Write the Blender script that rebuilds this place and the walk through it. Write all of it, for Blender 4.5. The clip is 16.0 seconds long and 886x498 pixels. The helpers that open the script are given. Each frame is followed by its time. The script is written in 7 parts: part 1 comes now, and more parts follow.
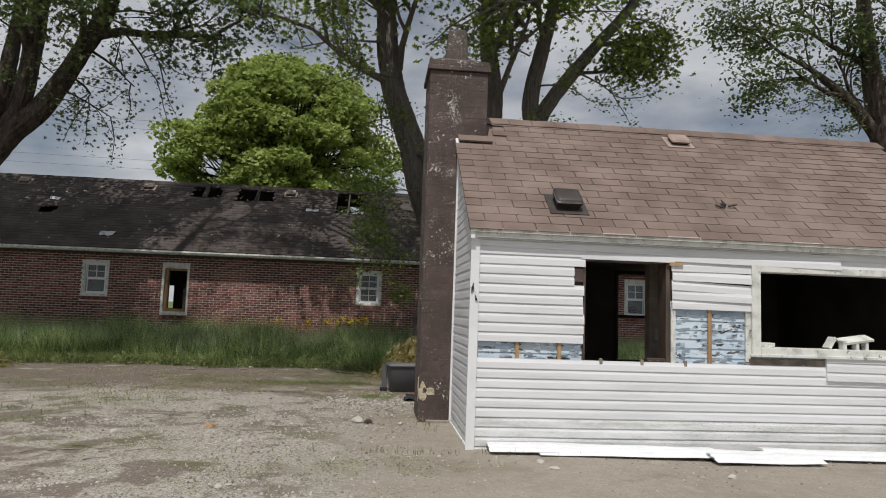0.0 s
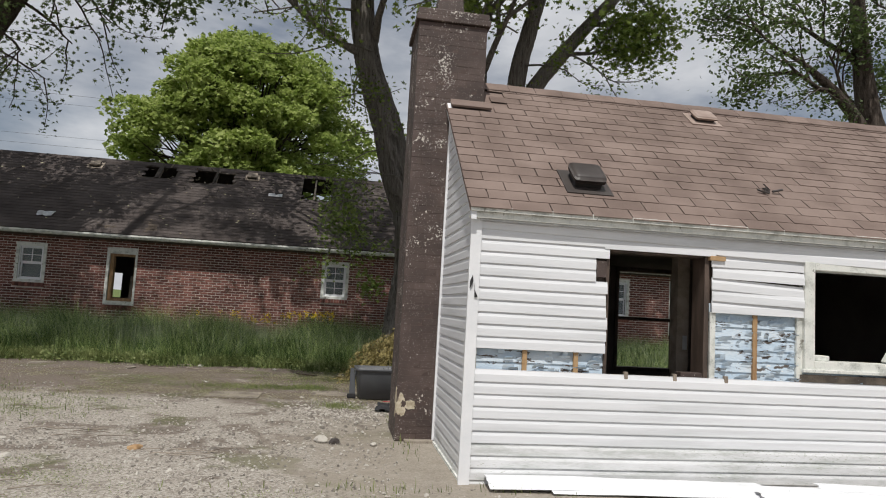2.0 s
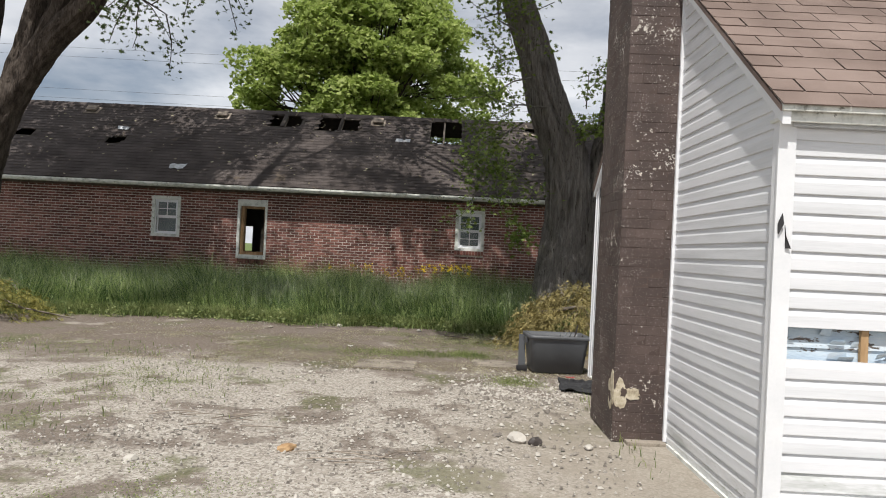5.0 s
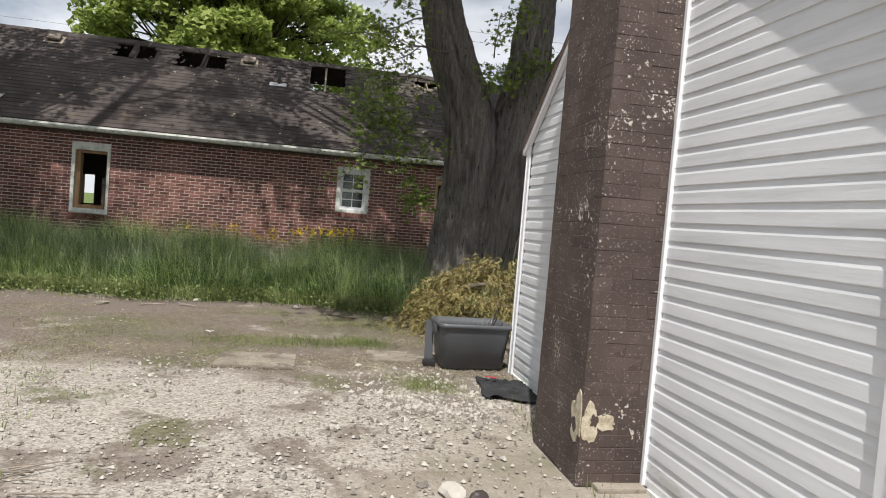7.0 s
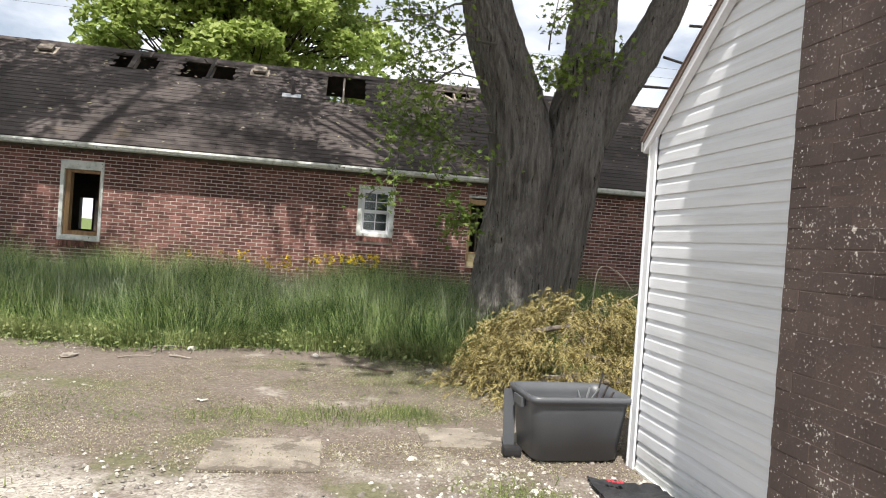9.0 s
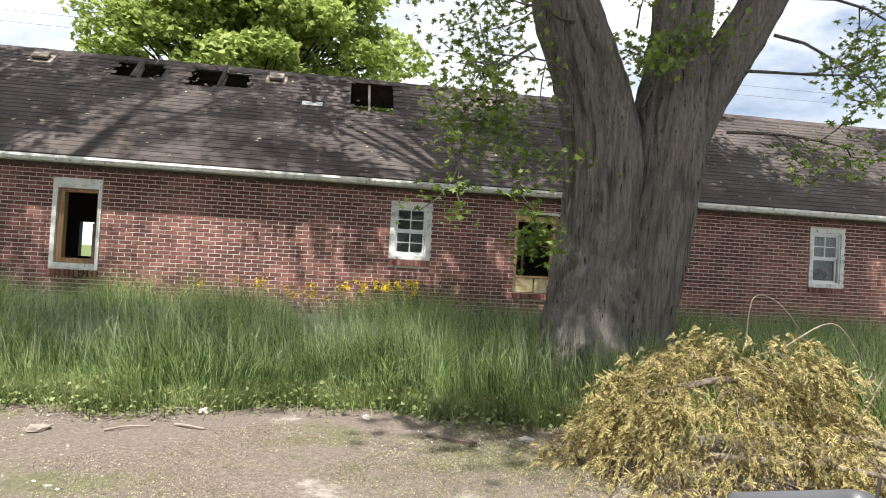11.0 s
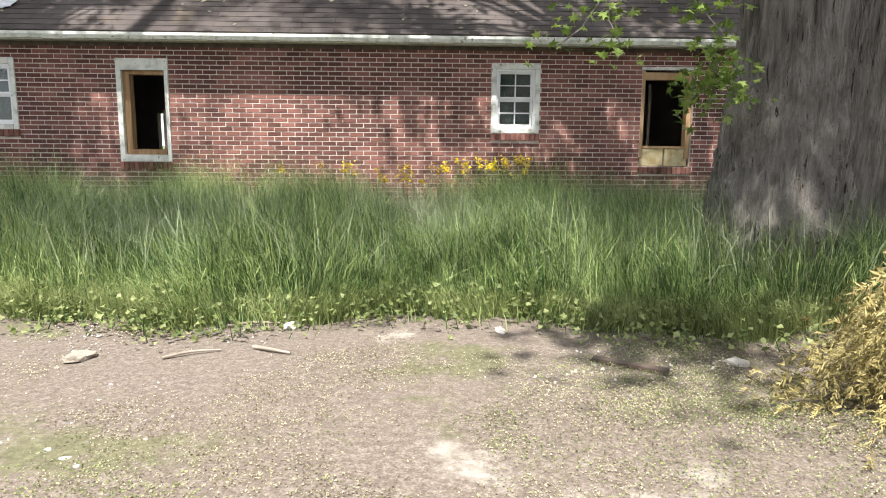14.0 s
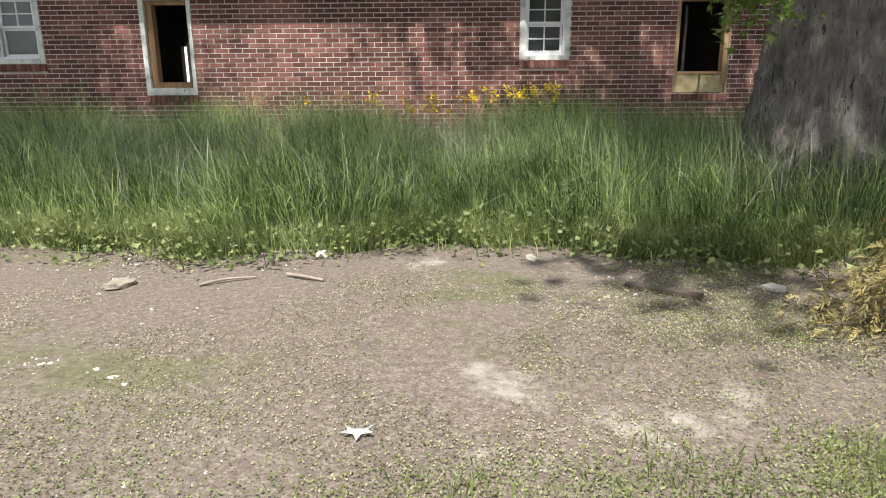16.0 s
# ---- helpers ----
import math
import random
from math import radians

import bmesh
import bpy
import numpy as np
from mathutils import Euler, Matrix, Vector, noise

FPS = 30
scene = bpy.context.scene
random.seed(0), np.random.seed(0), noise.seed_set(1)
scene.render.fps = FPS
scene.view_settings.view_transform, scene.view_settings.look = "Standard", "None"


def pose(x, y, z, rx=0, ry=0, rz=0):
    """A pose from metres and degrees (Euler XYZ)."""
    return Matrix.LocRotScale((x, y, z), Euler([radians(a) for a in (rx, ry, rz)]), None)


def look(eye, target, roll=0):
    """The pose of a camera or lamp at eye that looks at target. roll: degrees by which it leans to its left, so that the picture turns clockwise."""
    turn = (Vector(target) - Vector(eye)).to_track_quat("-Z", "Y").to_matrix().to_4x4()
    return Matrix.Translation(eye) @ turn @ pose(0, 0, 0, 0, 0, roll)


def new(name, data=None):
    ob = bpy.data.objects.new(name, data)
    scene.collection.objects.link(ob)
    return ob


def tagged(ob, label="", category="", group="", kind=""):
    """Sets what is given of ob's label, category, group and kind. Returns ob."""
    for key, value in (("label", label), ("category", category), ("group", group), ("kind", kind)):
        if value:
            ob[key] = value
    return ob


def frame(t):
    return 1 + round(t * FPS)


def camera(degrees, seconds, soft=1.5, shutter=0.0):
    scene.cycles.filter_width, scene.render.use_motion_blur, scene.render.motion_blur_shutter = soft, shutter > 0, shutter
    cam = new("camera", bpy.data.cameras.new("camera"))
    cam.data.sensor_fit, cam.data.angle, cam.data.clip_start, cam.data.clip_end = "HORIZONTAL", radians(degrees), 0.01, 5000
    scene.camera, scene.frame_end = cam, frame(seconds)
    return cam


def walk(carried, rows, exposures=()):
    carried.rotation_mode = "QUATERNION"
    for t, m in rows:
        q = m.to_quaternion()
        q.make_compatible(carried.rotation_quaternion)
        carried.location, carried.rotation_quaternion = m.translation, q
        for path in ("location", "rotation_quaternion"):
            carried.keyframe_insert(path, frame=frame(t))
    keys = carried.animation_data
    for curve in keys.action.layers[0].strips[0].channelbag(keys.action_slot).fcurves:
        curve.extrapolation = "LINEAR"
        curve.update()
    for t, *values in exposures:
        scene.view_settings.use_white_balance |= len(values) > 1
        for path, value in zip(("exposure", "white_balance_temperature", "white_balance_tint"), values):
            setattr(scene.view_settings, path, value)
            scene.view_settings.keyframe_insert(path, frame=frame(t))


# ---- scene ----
cam = camera(67.93, 16.0, soft=1.0)
PATH = [
    (0.0, (0.010, 0.871, 1.255), (0.205, 2.853, 1.440), 2.02),
    (0.5, (0.025, 1.188, 1.249), (0.158, 3.172, 1.466), 2.19),
    (1.0, (-0.056, 1.531, 1.272), (0.195, 3.503, 1.489), 3.30),
    (1.5, (-0.066, 1.818, 1.255), (0.230, 3.787, 1.440), 3.33),
    (2.0, (-0.062, 2.137, 1.271), (0.238, 4.106, 1.446), 3.23),
    (2.5, (-0.159, 2.481, 1.274), (0.146, 4.450, 1.446), 3.36),
    (3.0, (-0.176, 2.777, 1.261), (0.021, 4.763, 1.391), 3.34),
    (3.5, (-0.245, 3.016, 1.279), (-0.259, 5.015, 1.318), 3.42),
    (6.0, (-0.785, 4.464, 1.251), (-0.799, 6.464, 1.230), 2.37),
    (6.5, (-0.785, 4.856, 1.261), (-0.558, 6.842, 1.194), 3.52),
    (7.0, (-0.842, 5.282, 1.301), (-0.476, 7.247, 1.216), 4.71),
    (7.5, (-0.863, 5.706, 1.310), (-0.480, 7.669, 1.268), 4.01),
    (8.0, (-0.957, 6.156, 1.288), (-0.623, 8.127, 1.249), 4.44),
    (8.5, (-0.954, 6.622, 1.292), (-0.627, 8.595, 1.260), 4.18),
    (11.0, (-1.356, 8.786, 1.271), (-1.059, 10.763, 1.316), 3.18),
    (11.5, (-1.455, 9.202, 1.279), (-1.376, 11.200, 1.339), 3.94),
    (12.0, (-1.598, 9.629, 1.283), (-1.612, 11.627, 1.366), 4.90),
    (12.5, (-1.555, 9.994, 1.267), (-1.604, 11.993, 1.331), 3.89),
    (13.0, (-1.521, 10.220, 1.175), (-1.449, 12.218, 1.112), 1.04),
    (13.5, (-1.548, 10.277, 1.113), (-1.443, 12.268, 0.958), 1.13),
    (14.0, (-1.549, 10.294, 1.091), (-1.496, 12.269, 0.786), 0.48),
    (14.5, (-1.557, 10.294, 1.086), (-1.540, 12.253, 0.684), -0.39),
    (15.0, (-1.560, 10.294, 1.073), (-1.555, 12.246, 0.637), -0.58),
    (15.5, (-1.577, 10.304, 1.052), (-1.591, 12.248, 0.584), -0.53),
    (16.0, (-1.576, 10.306, 1.045), (-1.602, 12.243, 0.546), -0.38),
]
EXPOSURES = [(0.0, -0.50), (1.0, -0.38), (3.5, -0.29), (6.0, 0.26), (7.0, 0.23), (8.5, 0.63), (11.0, 1.04), (12.5, 1.23), (14.0, 1.34), (15.0, 1.07), (16.0, 0.86)]
walk(cam, [(t, look(eye, target, roll)) for t, eye, target, roll in PATH], EXPOSURES)

# ---- light ----
SUN = Vector((-0.135, -0.46, 0.878)).normalized()
world = bpy.data.worlds.new("sky")
scene.world = world
world.use_nodes = True
wn, wl = world.node_tree.nodes, world.node_tree.links
sky = wn.new("ShaderNodeTexSky")
sky.sky_type, sky.sun_disc = "NISHITA", False
sky.sun_elevation, sky.sun_rotation = math.asin(SUN.z), math.atan2(SUN.x, SUN.y)
sky.air_density, sky.dust_density = 1.0, 1.5
cloud_at = wn.new("ShaderNodeTexCoord")
cloud_map = wn.new("ShaderNodeMapping")
cloud_map.inputs["Scale"].default_value = (1.0, 1.0, 2.6)
cloud = wn.new("ShaderNodeTexNoise")
cloud.inputs["Scale"].default_value, cloud.inputs["Detail"].default_value, cloud.inputs["Roughness"].default_value = 2.6, 7.0, 0.55
cloud_ramp = wn.new("ShaderNodeValToRGB")
cloud_ramp.color_ramp.elements[0].position, cloud_ramp.color_ramp.elements[1].position = 0.30, 0.56
cloud_tone = wn.new("ShaderNodeTexNoise")
cloud_tone.inputs["Scale"].default_value, cloud_tone.inputs["Detail"].default_value = 4.0, 5.0
cloud_col = wn.new("ShaderNodeValToRGB")
cloud_col.color_ramp.elements[0].position, cloud_col.color_ramp.elements[0].color = 0.3, (7.6, 8.0, 8.8, 1)
cloud_col.color_ramp.elements[1].position, cloud_col.color_ramp.elements[1].color = 0.7, (13.2, 13.4, 13.8, 1)
sky_mix = wn.new("ShaderNodeMix")
sky_mix.data_type = "RGBA"
wl.new(cloud_at.outputs["Generated"], cloud_map.inputs["Vector"])
wl.new(cloud_map.outputs["Vector"], cloud.inputs["Vector"])
wl.new(cloud_map.outputs["Vector"], cloud_tone.inputs["Vector"])
wl.new(cloud.outputs["Fac"], cloud_ramp.inputs["Fac"])
wl.new(cloud_tone.outputs["Fac"], cloud_col.inputs["Fac"])
wl.new(cloud_ramp.outputs["Color"], sky_mix.inputs["Factor"])
wl.new(sky.outputs["Color"], sky_mix.inputs["A"])
wl.new(cloud_col.outputs["Color"], sky_mix.inputs["B"])
wl.new(sky_mix.outputs["Result"], wn["Background"].inputs["Color"])
wn["Background"].inputs["Strength"].default_value = 0.07
sun_lamp = bpy.data.lights.new("sun", "SUN")
sun_lamp.energy, sun_lamp.angle, sun_lamp.color = 4.5, radians(0.53), (1.0, 0.965, 0.91)
new("sun", sun_lamp).matrix_world = look(SUN * 60, (0, 0, 0))


# ---- materials ----
def mat(name, colours, scale=6.0, fine=60.0, rough=0.8, bump=0.3, metal=0.0, depth=0.01, each=0.0, fine_mix=0.35, rough_var=0.1, stretch=(1, 1, 1), spec=0.5, stain=None, island=False, through_light=0.0):
    """A surface of colours along a broad noise, fine grain over it, relief, tone by piece, and stains with edges (colour, scale, threshold)."""
    m = bpy.data.materials.new(name)
    m.use_nodes = True
    n, l = m.node_tree.nodes, m.node_tree.links
    bsdf = n["Principled BSDF"]
    geo = n.new("ShaderNodeNewGeometry")
    mp = n.new("ShaderNodeMapping")
    mp.inputs["Scale"].default_value = stretch
    l.new(geo.outputs["Position"], mp.inputs["Vector"])
    broad = n.new("ShaderNodeTexNoise")
    broad.inputs["Scale"].default_value, broad.inputs["Detail"].default_value = scale, 5.0
    grain = n.new("ShaderNodeTexNoise")
    grain.inputs["Scale"].default_value, grain.inputs["Detail"].default_value = fine, 4.0
    for t in (broad, grain):
        l.new(mp.outputs["Vector"], t.inputs["Vector"])
    value = broad.outputs["Fac"]
    mixed = n.new("ShaderNodeMath")
    mixed.operation = "MULTIPLY_ADD"
    mixed.inputs[1].default_value = fine_mix
    centred = n.new("ShaderNodeMath")
    centred.operation = "SUBTRACT"
    centred.inputs[1].default_value = 0.5
    l.new(grain.outputs["Fac"], centred.inputs[0])
    l.new(centred.outputs[0], mixed.inputs[0])
    l.new(value, mixed.inputs[2])
    value = mixed.outputs[0]
    if each:
        shift = n.new("ShaderNodeMath")
        shift.operation = "MULTIPLY_ADD"
        shift.inputs[1].default_value = each
        rnd = n.new("ShaderNodeMath")
        rnd.operation = "SUBTRACT"
        rnd.inputs[1].default_value = 0.5
        l.new(geo.outputs["Random Per Island"] if island else n.new("ShaderNodeObjectInfo").outputs["Random"], rnd.inputs[0])
        l.new(rnd.outputs[0], shift.inputs[0])
        l.new(value, shift.inputs[2])
        value = shift.outputs[0]
    ramp = n.new("ShaderNodeValToRGB")
    e = ramp.color_ramp.elements
    k = len(colours)
    for i, c in enumerate(colours):
        pos = 0.3 + 0.4 * i / max(1, k - 1)
        el = e[i] if i < 2 else e.new(pos)
        el.position, el.color = pos, (*c, 1)
    l.new(value, ramp.inputs["Fac"])
    colour = ramp.outputs["Color"]
    for c, sc, edge, *patchy in stain or ():
        blot = n.new("ShaderNodeTexNoise")
        blot.inputs["Scale"].default_value, blot.inputs["Detail"].default_value, blot.inputs["Roughness"].default_value = sc, 6.0, 0.65
        l.new(mp.outputs["Vector"], blot.inputs["Vector"])
        cut = n.new("ShaderNodeValToRGB")
        cut.color_ramp.elements[0].position, cut.color_ramp.elements[1].position = edge, edge + 0.03
        spot = blot.outputs["Fac"]
        if patchy:
            area = n.new("ShaderNodeTexNoise")
            area.inputs["Scale"].default_value, area.inputs["Detail"].default_value = patchy[0], 3.0
            l.new(mp.outputs["Vector"], area.inputs["Vector"])
            gather = n.new("ShaderNodeMath")
            gather.operation = "MULTIPLY_ADD"
            gather.inputs[1].default_value, gather.inputs[2].default_value = 0.7, -0.35
            l.new(area.outputs["Fac"], gather.inputs[0])
            total = n.new("ShaderNodeMath")
            l.new(spot, total.inputs[0])
            l.new(gather.outputs[0], total.inputs[1])
            spot = total.outputs[0]
        l.new(spot, cut.inputs["Fac"])
        mix = n.new("ShaderNodeMix")
        mix.data_type = "RGBA"
        mix.inputs["B"].default_value = (*c, 1)
        l.new(cut.outputs["Color"], mix.inputs["Factor"])
        l.new(colour, mix.inputs["A"])
        colour = mix.outputs["Result"]
    l.new(colour, bsdf.inputs["Base Color"])
    gloss = n.new("ShaderNodeMath")
    gloss.operation = "MULTIPLY_ADD"
    gloss.inputs[1].default_value, gloss.inputs[2].default_value = rough_var * 2, rough - rough_var
    l.new(grain.outputs["Fac"], gloss.inputs[0])
    l.new(gloss.outputs[0], bsdf.inputs["Roughness"])
    bsdf.inputs["Metallic"].default_value = metal
    bsdf.inputs["Specular IOR Level"].default_value = spec
    if bump:
        b = n.new("ShaderNodeBump")
        b.inputs["Strength"].default_value, b.inputs["Distance"].default_value = bump, depth
        l.new(mixed.outputs[0], b.inputs["Height"])
        l.new(b.outputs["Normal"], bsdf.inputs["Normal"])
    if through_light:
        tl = n.new("ShaderNodeBsdfTranslucent")
        ms = n.new("ShaderNodeMixShader")
        ms.inputs[0].default_value = through_light
        l.new(colour, tl.inputs["Color"])
        l.new(bsdf.outputs[0], ms.inputs[1])
        l.new(tl.outputs[0], ms.inputs[2])
        l.new(ms.outputs[0], n["Material Output"].inputs["Surface"])
    return m


M_VINYL = mat("white_vinyl", [(0.61, 0.62, 0.635), (0.70, 0.71, 0.73), (0.75, 0.755, 0.775)], 6, 60, 0.42, 0.35, depth=0.003, each=0.10, stretch=(0.18, 0.18, 3.0), fine_mix=0.3, stain=[((0.34, 0.35, 0.31), 30, 0.76)])
M_VINYL_LOW = mat("white_vinyl_mildewed", [(0.49, 0.505, 0.49), (0.65, 0.655, 0.66), (0.72, 0.725, 0.735)], 7, 60, 0.5, 0.35, depth=0.003, each=0.10, fine_mix=0.5, stain=[((0.33, 0.35, 0.29), 70, 0.66, 1.1)], stretch=(0.35, 0.35, 2.0))
M_TRIM = mat("white_trim", [(0.72, 0.73, 0.75), (0.80, 0.805, 0.82)], 5, 60, 0.5, 0.1, depth=0.002)
M_OLDTRIM = mat("weathered_white_paint", [(0.42, 0.43, 0.40), (0.66, 0.67, 0.63), (0.74, 0.74, 0.70)], 9, 70, 0.7, 0.3, depth=0.004, stain=[((0.25, 0.25, 0.22), 11, 0.62)], stretch=(1, 1, 1))
M_SHINGLE = mat("brown_shingle", [(0.145, 0.108, 0.093), (0.19, 0.143, 0.123), (0.235, 0.18, 0.156)], 2.2, 260, 0.95, 0.6, depth=0.004, each=0.16, fine_mix=0.7, spec=0.2, island=False)
M_SHINGLE_J = mat("brown_shingle_field", [(0.145, 0.108, 0.093), (0.19, 0.143, 0.123), (0.235, 0.18, 0.156)], 2.2, 260, 0.95, 0.6, depth=0.004, each=0.16, fine_mix=0.7, spec=0.2, island=True)
M_DARKSHINGLE = mat("dark_shingle", [(0.052, 0.043, 0.040), (0.074, 0.062, 0.058), (0.104, 0.088, 0.082)], 1.2, 160, 0.95, 0.4, depth=0.003, each=0.14, fine_mix=0.7, spec=0.2, island=True, stain=[((0.10, 0.08, 0.064), 1.6, 0.64), ((0.06, 0.07, 0.028), 2.3, 0.72)])
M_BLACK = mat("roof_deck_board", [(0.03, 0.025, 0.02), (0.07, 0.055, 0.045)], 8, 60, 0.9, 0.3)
M_BRICK = mat("red_brick", [(0.10, 0.046, 0.039), (0.165, 0.073, 0.060), (0.25, 0.115, 0.094)], 1.3, 120, 0.9, 0.5, depth=0.004, each=0.4, fine_mix=0.5, spec=0.25)
M_BRICK_J = mat("red_brick_field", [(0.10, 0.046, 0.039), (0.165, 0.073, 0.060), (0.25, 0.115, 0.094)], 1.3, 120, 0.9, 0.5, depth=0.004, each=0.4, fine_mix=0.5, spec=0.25, island=True)
M_MORTAR = mat("mortar", [(0.50, 0.44, 0.395), (0.68, 0.615, 0.56)], 4, 90, 0.95, 0.4, spec=0.2)
M_SPALL = mat("bared_cream_brick", [(0.30, 0.25, 0.18), (0.48, 0.42, 0.31), (0.62, 0.56, 0.45)], 22, 120, 0.95, 0.7, depth=0.008, spec=0.2, stain=[((0.10, 0.075, 0.06), 26, 0.66)])
FLAKE = [((0.58, 0.55, 0.50), 90, 0.628), ((0.60, 0.57, 0.52), 70, 0.685, 4.0), ((0.55, 0.51, 0.45), 30, 0.70, 2.4)]
M_CHIM = mat("flaking_brown_paint_brick", [(0.048, 0.033, 0.029), (0.069, 0.048, 0.042), (0.10, 0.071, 0.062)], 3, 90, 0.75, 0.5, depth=0.006, each=0.12, stain=FLAKE)
M_CHIM_J = mat("flaking_brown_paint_brick_field", [(0.048, 0.033, 0.029), (0.069, 0.048, 0.042), (0.10, 0.071, 0.062)], 3, 90, 0.75, 0.5, depth=0.006, each=0.12, stain=FLAKE, island=True)
M_CHIMJOINT = mat("painted_mortar", [(0.065, 0.044, 0.038), (0.095, 0.066, 0.057)], 4, 90, 0.9, 0.4, stain=FLAKE)
M_BLUE = mat("peeling_blue_paint", [(0.40, 0.50, 0.60), (0.52, 0.62, 0.71), (0.62, 0.68, 0.73)], 5, 80, 0.8, 0.5, depth=0.006, stain=[((0.72, 0.72, 0.70), 24, 0.64), ((0.10, 0.082, 0.072), 15, 0.585)], stretch=(0.5, 1, 1.6))
M_RAWWOOD = mat("raw_wood", [(0.26, 0.15, 0.075), (0.38, 0.24, 0.12), (0.46, 0.31, 0.17)], 5, 80, 0.8, 0.4, depth=0.004, stretch=(3, 3, 0.4), each=0.3)
M_GREYWOOD = mat("grey_weathered_wood", [(0.13, 0.11, 0.09), (0.24, 0.20, 0.16), (0.33, 0.28, 0.23)], 8, 90, 0.9, 0.5, each=0.3)
M_DARKWOOD = mat("dark_brown_wood", [(0.045, 0.032, 0.025), (0.085, 0.06, 0.047), (0.125, 0.088, 0.068)], 6, 70, 0.6, 0.3, stretch=(2, 2, 0.5))
# one dark plaster tone for the inner walls of both buildings
M_INTERIOR = mat("dark_interior_plaster", [(0.10, 0.085, 0.075), (0.17, 0.145, 0.13)], 2, 50, 0.9, 0.3)
M_METAL = mat("bare_sheet_metal", [(0.42, 0.43, 0.44), (0.60, 0.61, 0.62)], 7, 60, 0.45, 0.2, metal=0.6)
M_VENT = mat("brown_plastic", [(0.035, 0.028, 0.026), (0.06, 0.05, 0.046)], 6, 80, 0.5, 0.2, depth=0.003)
M_VENT2 = mat("faded_tan_plastic", [(0.26, 0.19, 0.16), (0.36, 0.28, 0.24)], 6, 80, 0.6, 0.2, depth=0.003)
M_TOTE = mat("grey_plastic", [(0.075, 0.078, 0.085), (0.10, 0.104, 0.112)], 3, 120, 0.42, 0.15, depth=0.002, stain=[((0.17, 0.165, 0.155), 9, 0.66)])
M_CLOTH = mat("black_cloth", [(0.012, 0.012, 0.014), (0.035, 0.035, 0.038)], 12, 200, 0.95, 0.5, depth=0.006)
M_RED = mat("red_print", [(0.35, 0.02, 0.03), (0.5, 0.05, 0.07)], 20, 100, 0.9, 0.2)
M_RUBBER = mat("black_rubber", [(0.014, 0.013, 0.014), (0.03, 0.028, 0.03)], 8, 120, 0.7, 0.3)
M_BARK = mat("grey_bark", [(0.155, 0.138, 0.123), (0.22, 0.20, 0.182), (0.285, 0.263, 0.24)], 15, 70, 0.95, 1.0, depth=0.05, stretch=(2.2, 2.2, 0.13), fine_mix=0.8, spec=0.15, stain=[((0.045, 0.037, 0.031), 13, 0.615), ((0.13, 0.14, 0.075), 2.2, 0.74)])
# bark darkened in its colour to stand for backlit, shaded limbs
M_BARKSHADE = mat("shade_toned_bark", [(0.035, 0.028, 0.023), (0.075, 0.06, 0.05), (0.12, 0.10, 0.085)], 7, 45, 0.95, 1.0, depth=0.04, stretch=(1.6, 1.6, 0.3), fine_mix=0.8, spec=0.15)
M_LEAF = mat("maple_leaf", [(0.11, 0.165, 0.033), (0.18, 0.255, 0.055), (0.26, 0.335, 0.085)], 1.5, 30, 0.55, 0.0, each=0.6, island=True, through_light=0.42, spec=0.35)
# shaded copy of the maple leaf: crown shade put into its colour
M_LEAFSHADE = mat("shaded_maple_leaf", [(0.06, 0.09, 0.03), (0.095, 0.14, 0.045), (0.14, 0.19, 0.065)], 1.5, 30, 0.55, 0.0, each=0.6, island=True, through_light=0.35, spec=0.35)
M_LEAFBRIGHT = mat("spring_maple_leaf", [(0.225, 0.295, 0.075), (0.335, 0.415, 0.115), (0.44, 0.51, 0.175)], 0.9, 20, 0.55, 0.0, each=0.5, island=True, through_light=0.48, spec=0.3)
M_GRASS = mat("tall_grass", [(0.04, 0.085, 0.024), (0.15, 0.235, 0.06), (0.40, 0.48, 0.19)], 2.0, 20, 0.45, 0.0, each=0.85, island=True, through_light=0.35, spec=0.35)
M_STRAW = mat("dry_grass", [(0.16, 0.13, 0.085), (0.33, 0.295, 0.18), (0.44, 0.41, 0.27)], 2, 20, 0.7, 0.0, each=0.6, island=True, through_light=0.25)
M_STRAWGREEN = mat("pale_grass_stalks", [(0.18, 0.24, 0.12), (0.29, 0.34, 0.19), (0.42, 0.44, 0.30)], 2, 20, 0.6, 0.0, each=0.6, island=True, through_light=0.3)
M_WEED = mat("low_weeds", [(0.10, 0.135, 0.038), (0.18, 0.22, 0.065), (0.29, 0.32, 0.13)], 2, 20, 0.6, 0.0, each=0.6, island=True, through_light=0.3)
M_YELLOW = mat("yellow_petals", [(0.75, 0.52, 0.01), (0.85, 0.66, 0.03)], 5, 30, 0.6, 0.0, through_light=0.3)
M_CEDAR = mat("dying_cedar_fronds", [(0.14, 0.115, 0.04), (0.28, 0.23, 0.08), (0.44, 0.365, 0.15)], 2.5, 30, 0.7, 0.0, each=0.7, island=True, through_light=0.2)
M_CEDARGREEN = mat("wilting_cedar_fronds", [(0.10, 0.11, 0.025), (0.19, 0.19, 0.04), (0.33, 0.29, 0.07)], 2.5, 30, 0.7, 0.0, each=0.7, island=True, through_light=0.3)
M_STONE = mat("limestone_gravel", [(0.17, 0.15, 0.13), (0.29, 0.263, 0.23), (0.46, 0.43, 0.385)], 4, 70, 0.9, 0.3, each=0.7, island=True)
M_CONCRETE = mat("old_concrete", [(0.17, 0.145, 0.117), (0.24, 0.207, 0.168), (0.32, 0.28, 0.23)], 5, 110, 0.92, 0.6, depth=0.008, fine_mix=0.6, stain=[((0.13, 0.108, 0.086), 4, 0.52), ((0.36, 0.33, 0.29), 40, 0.66)])
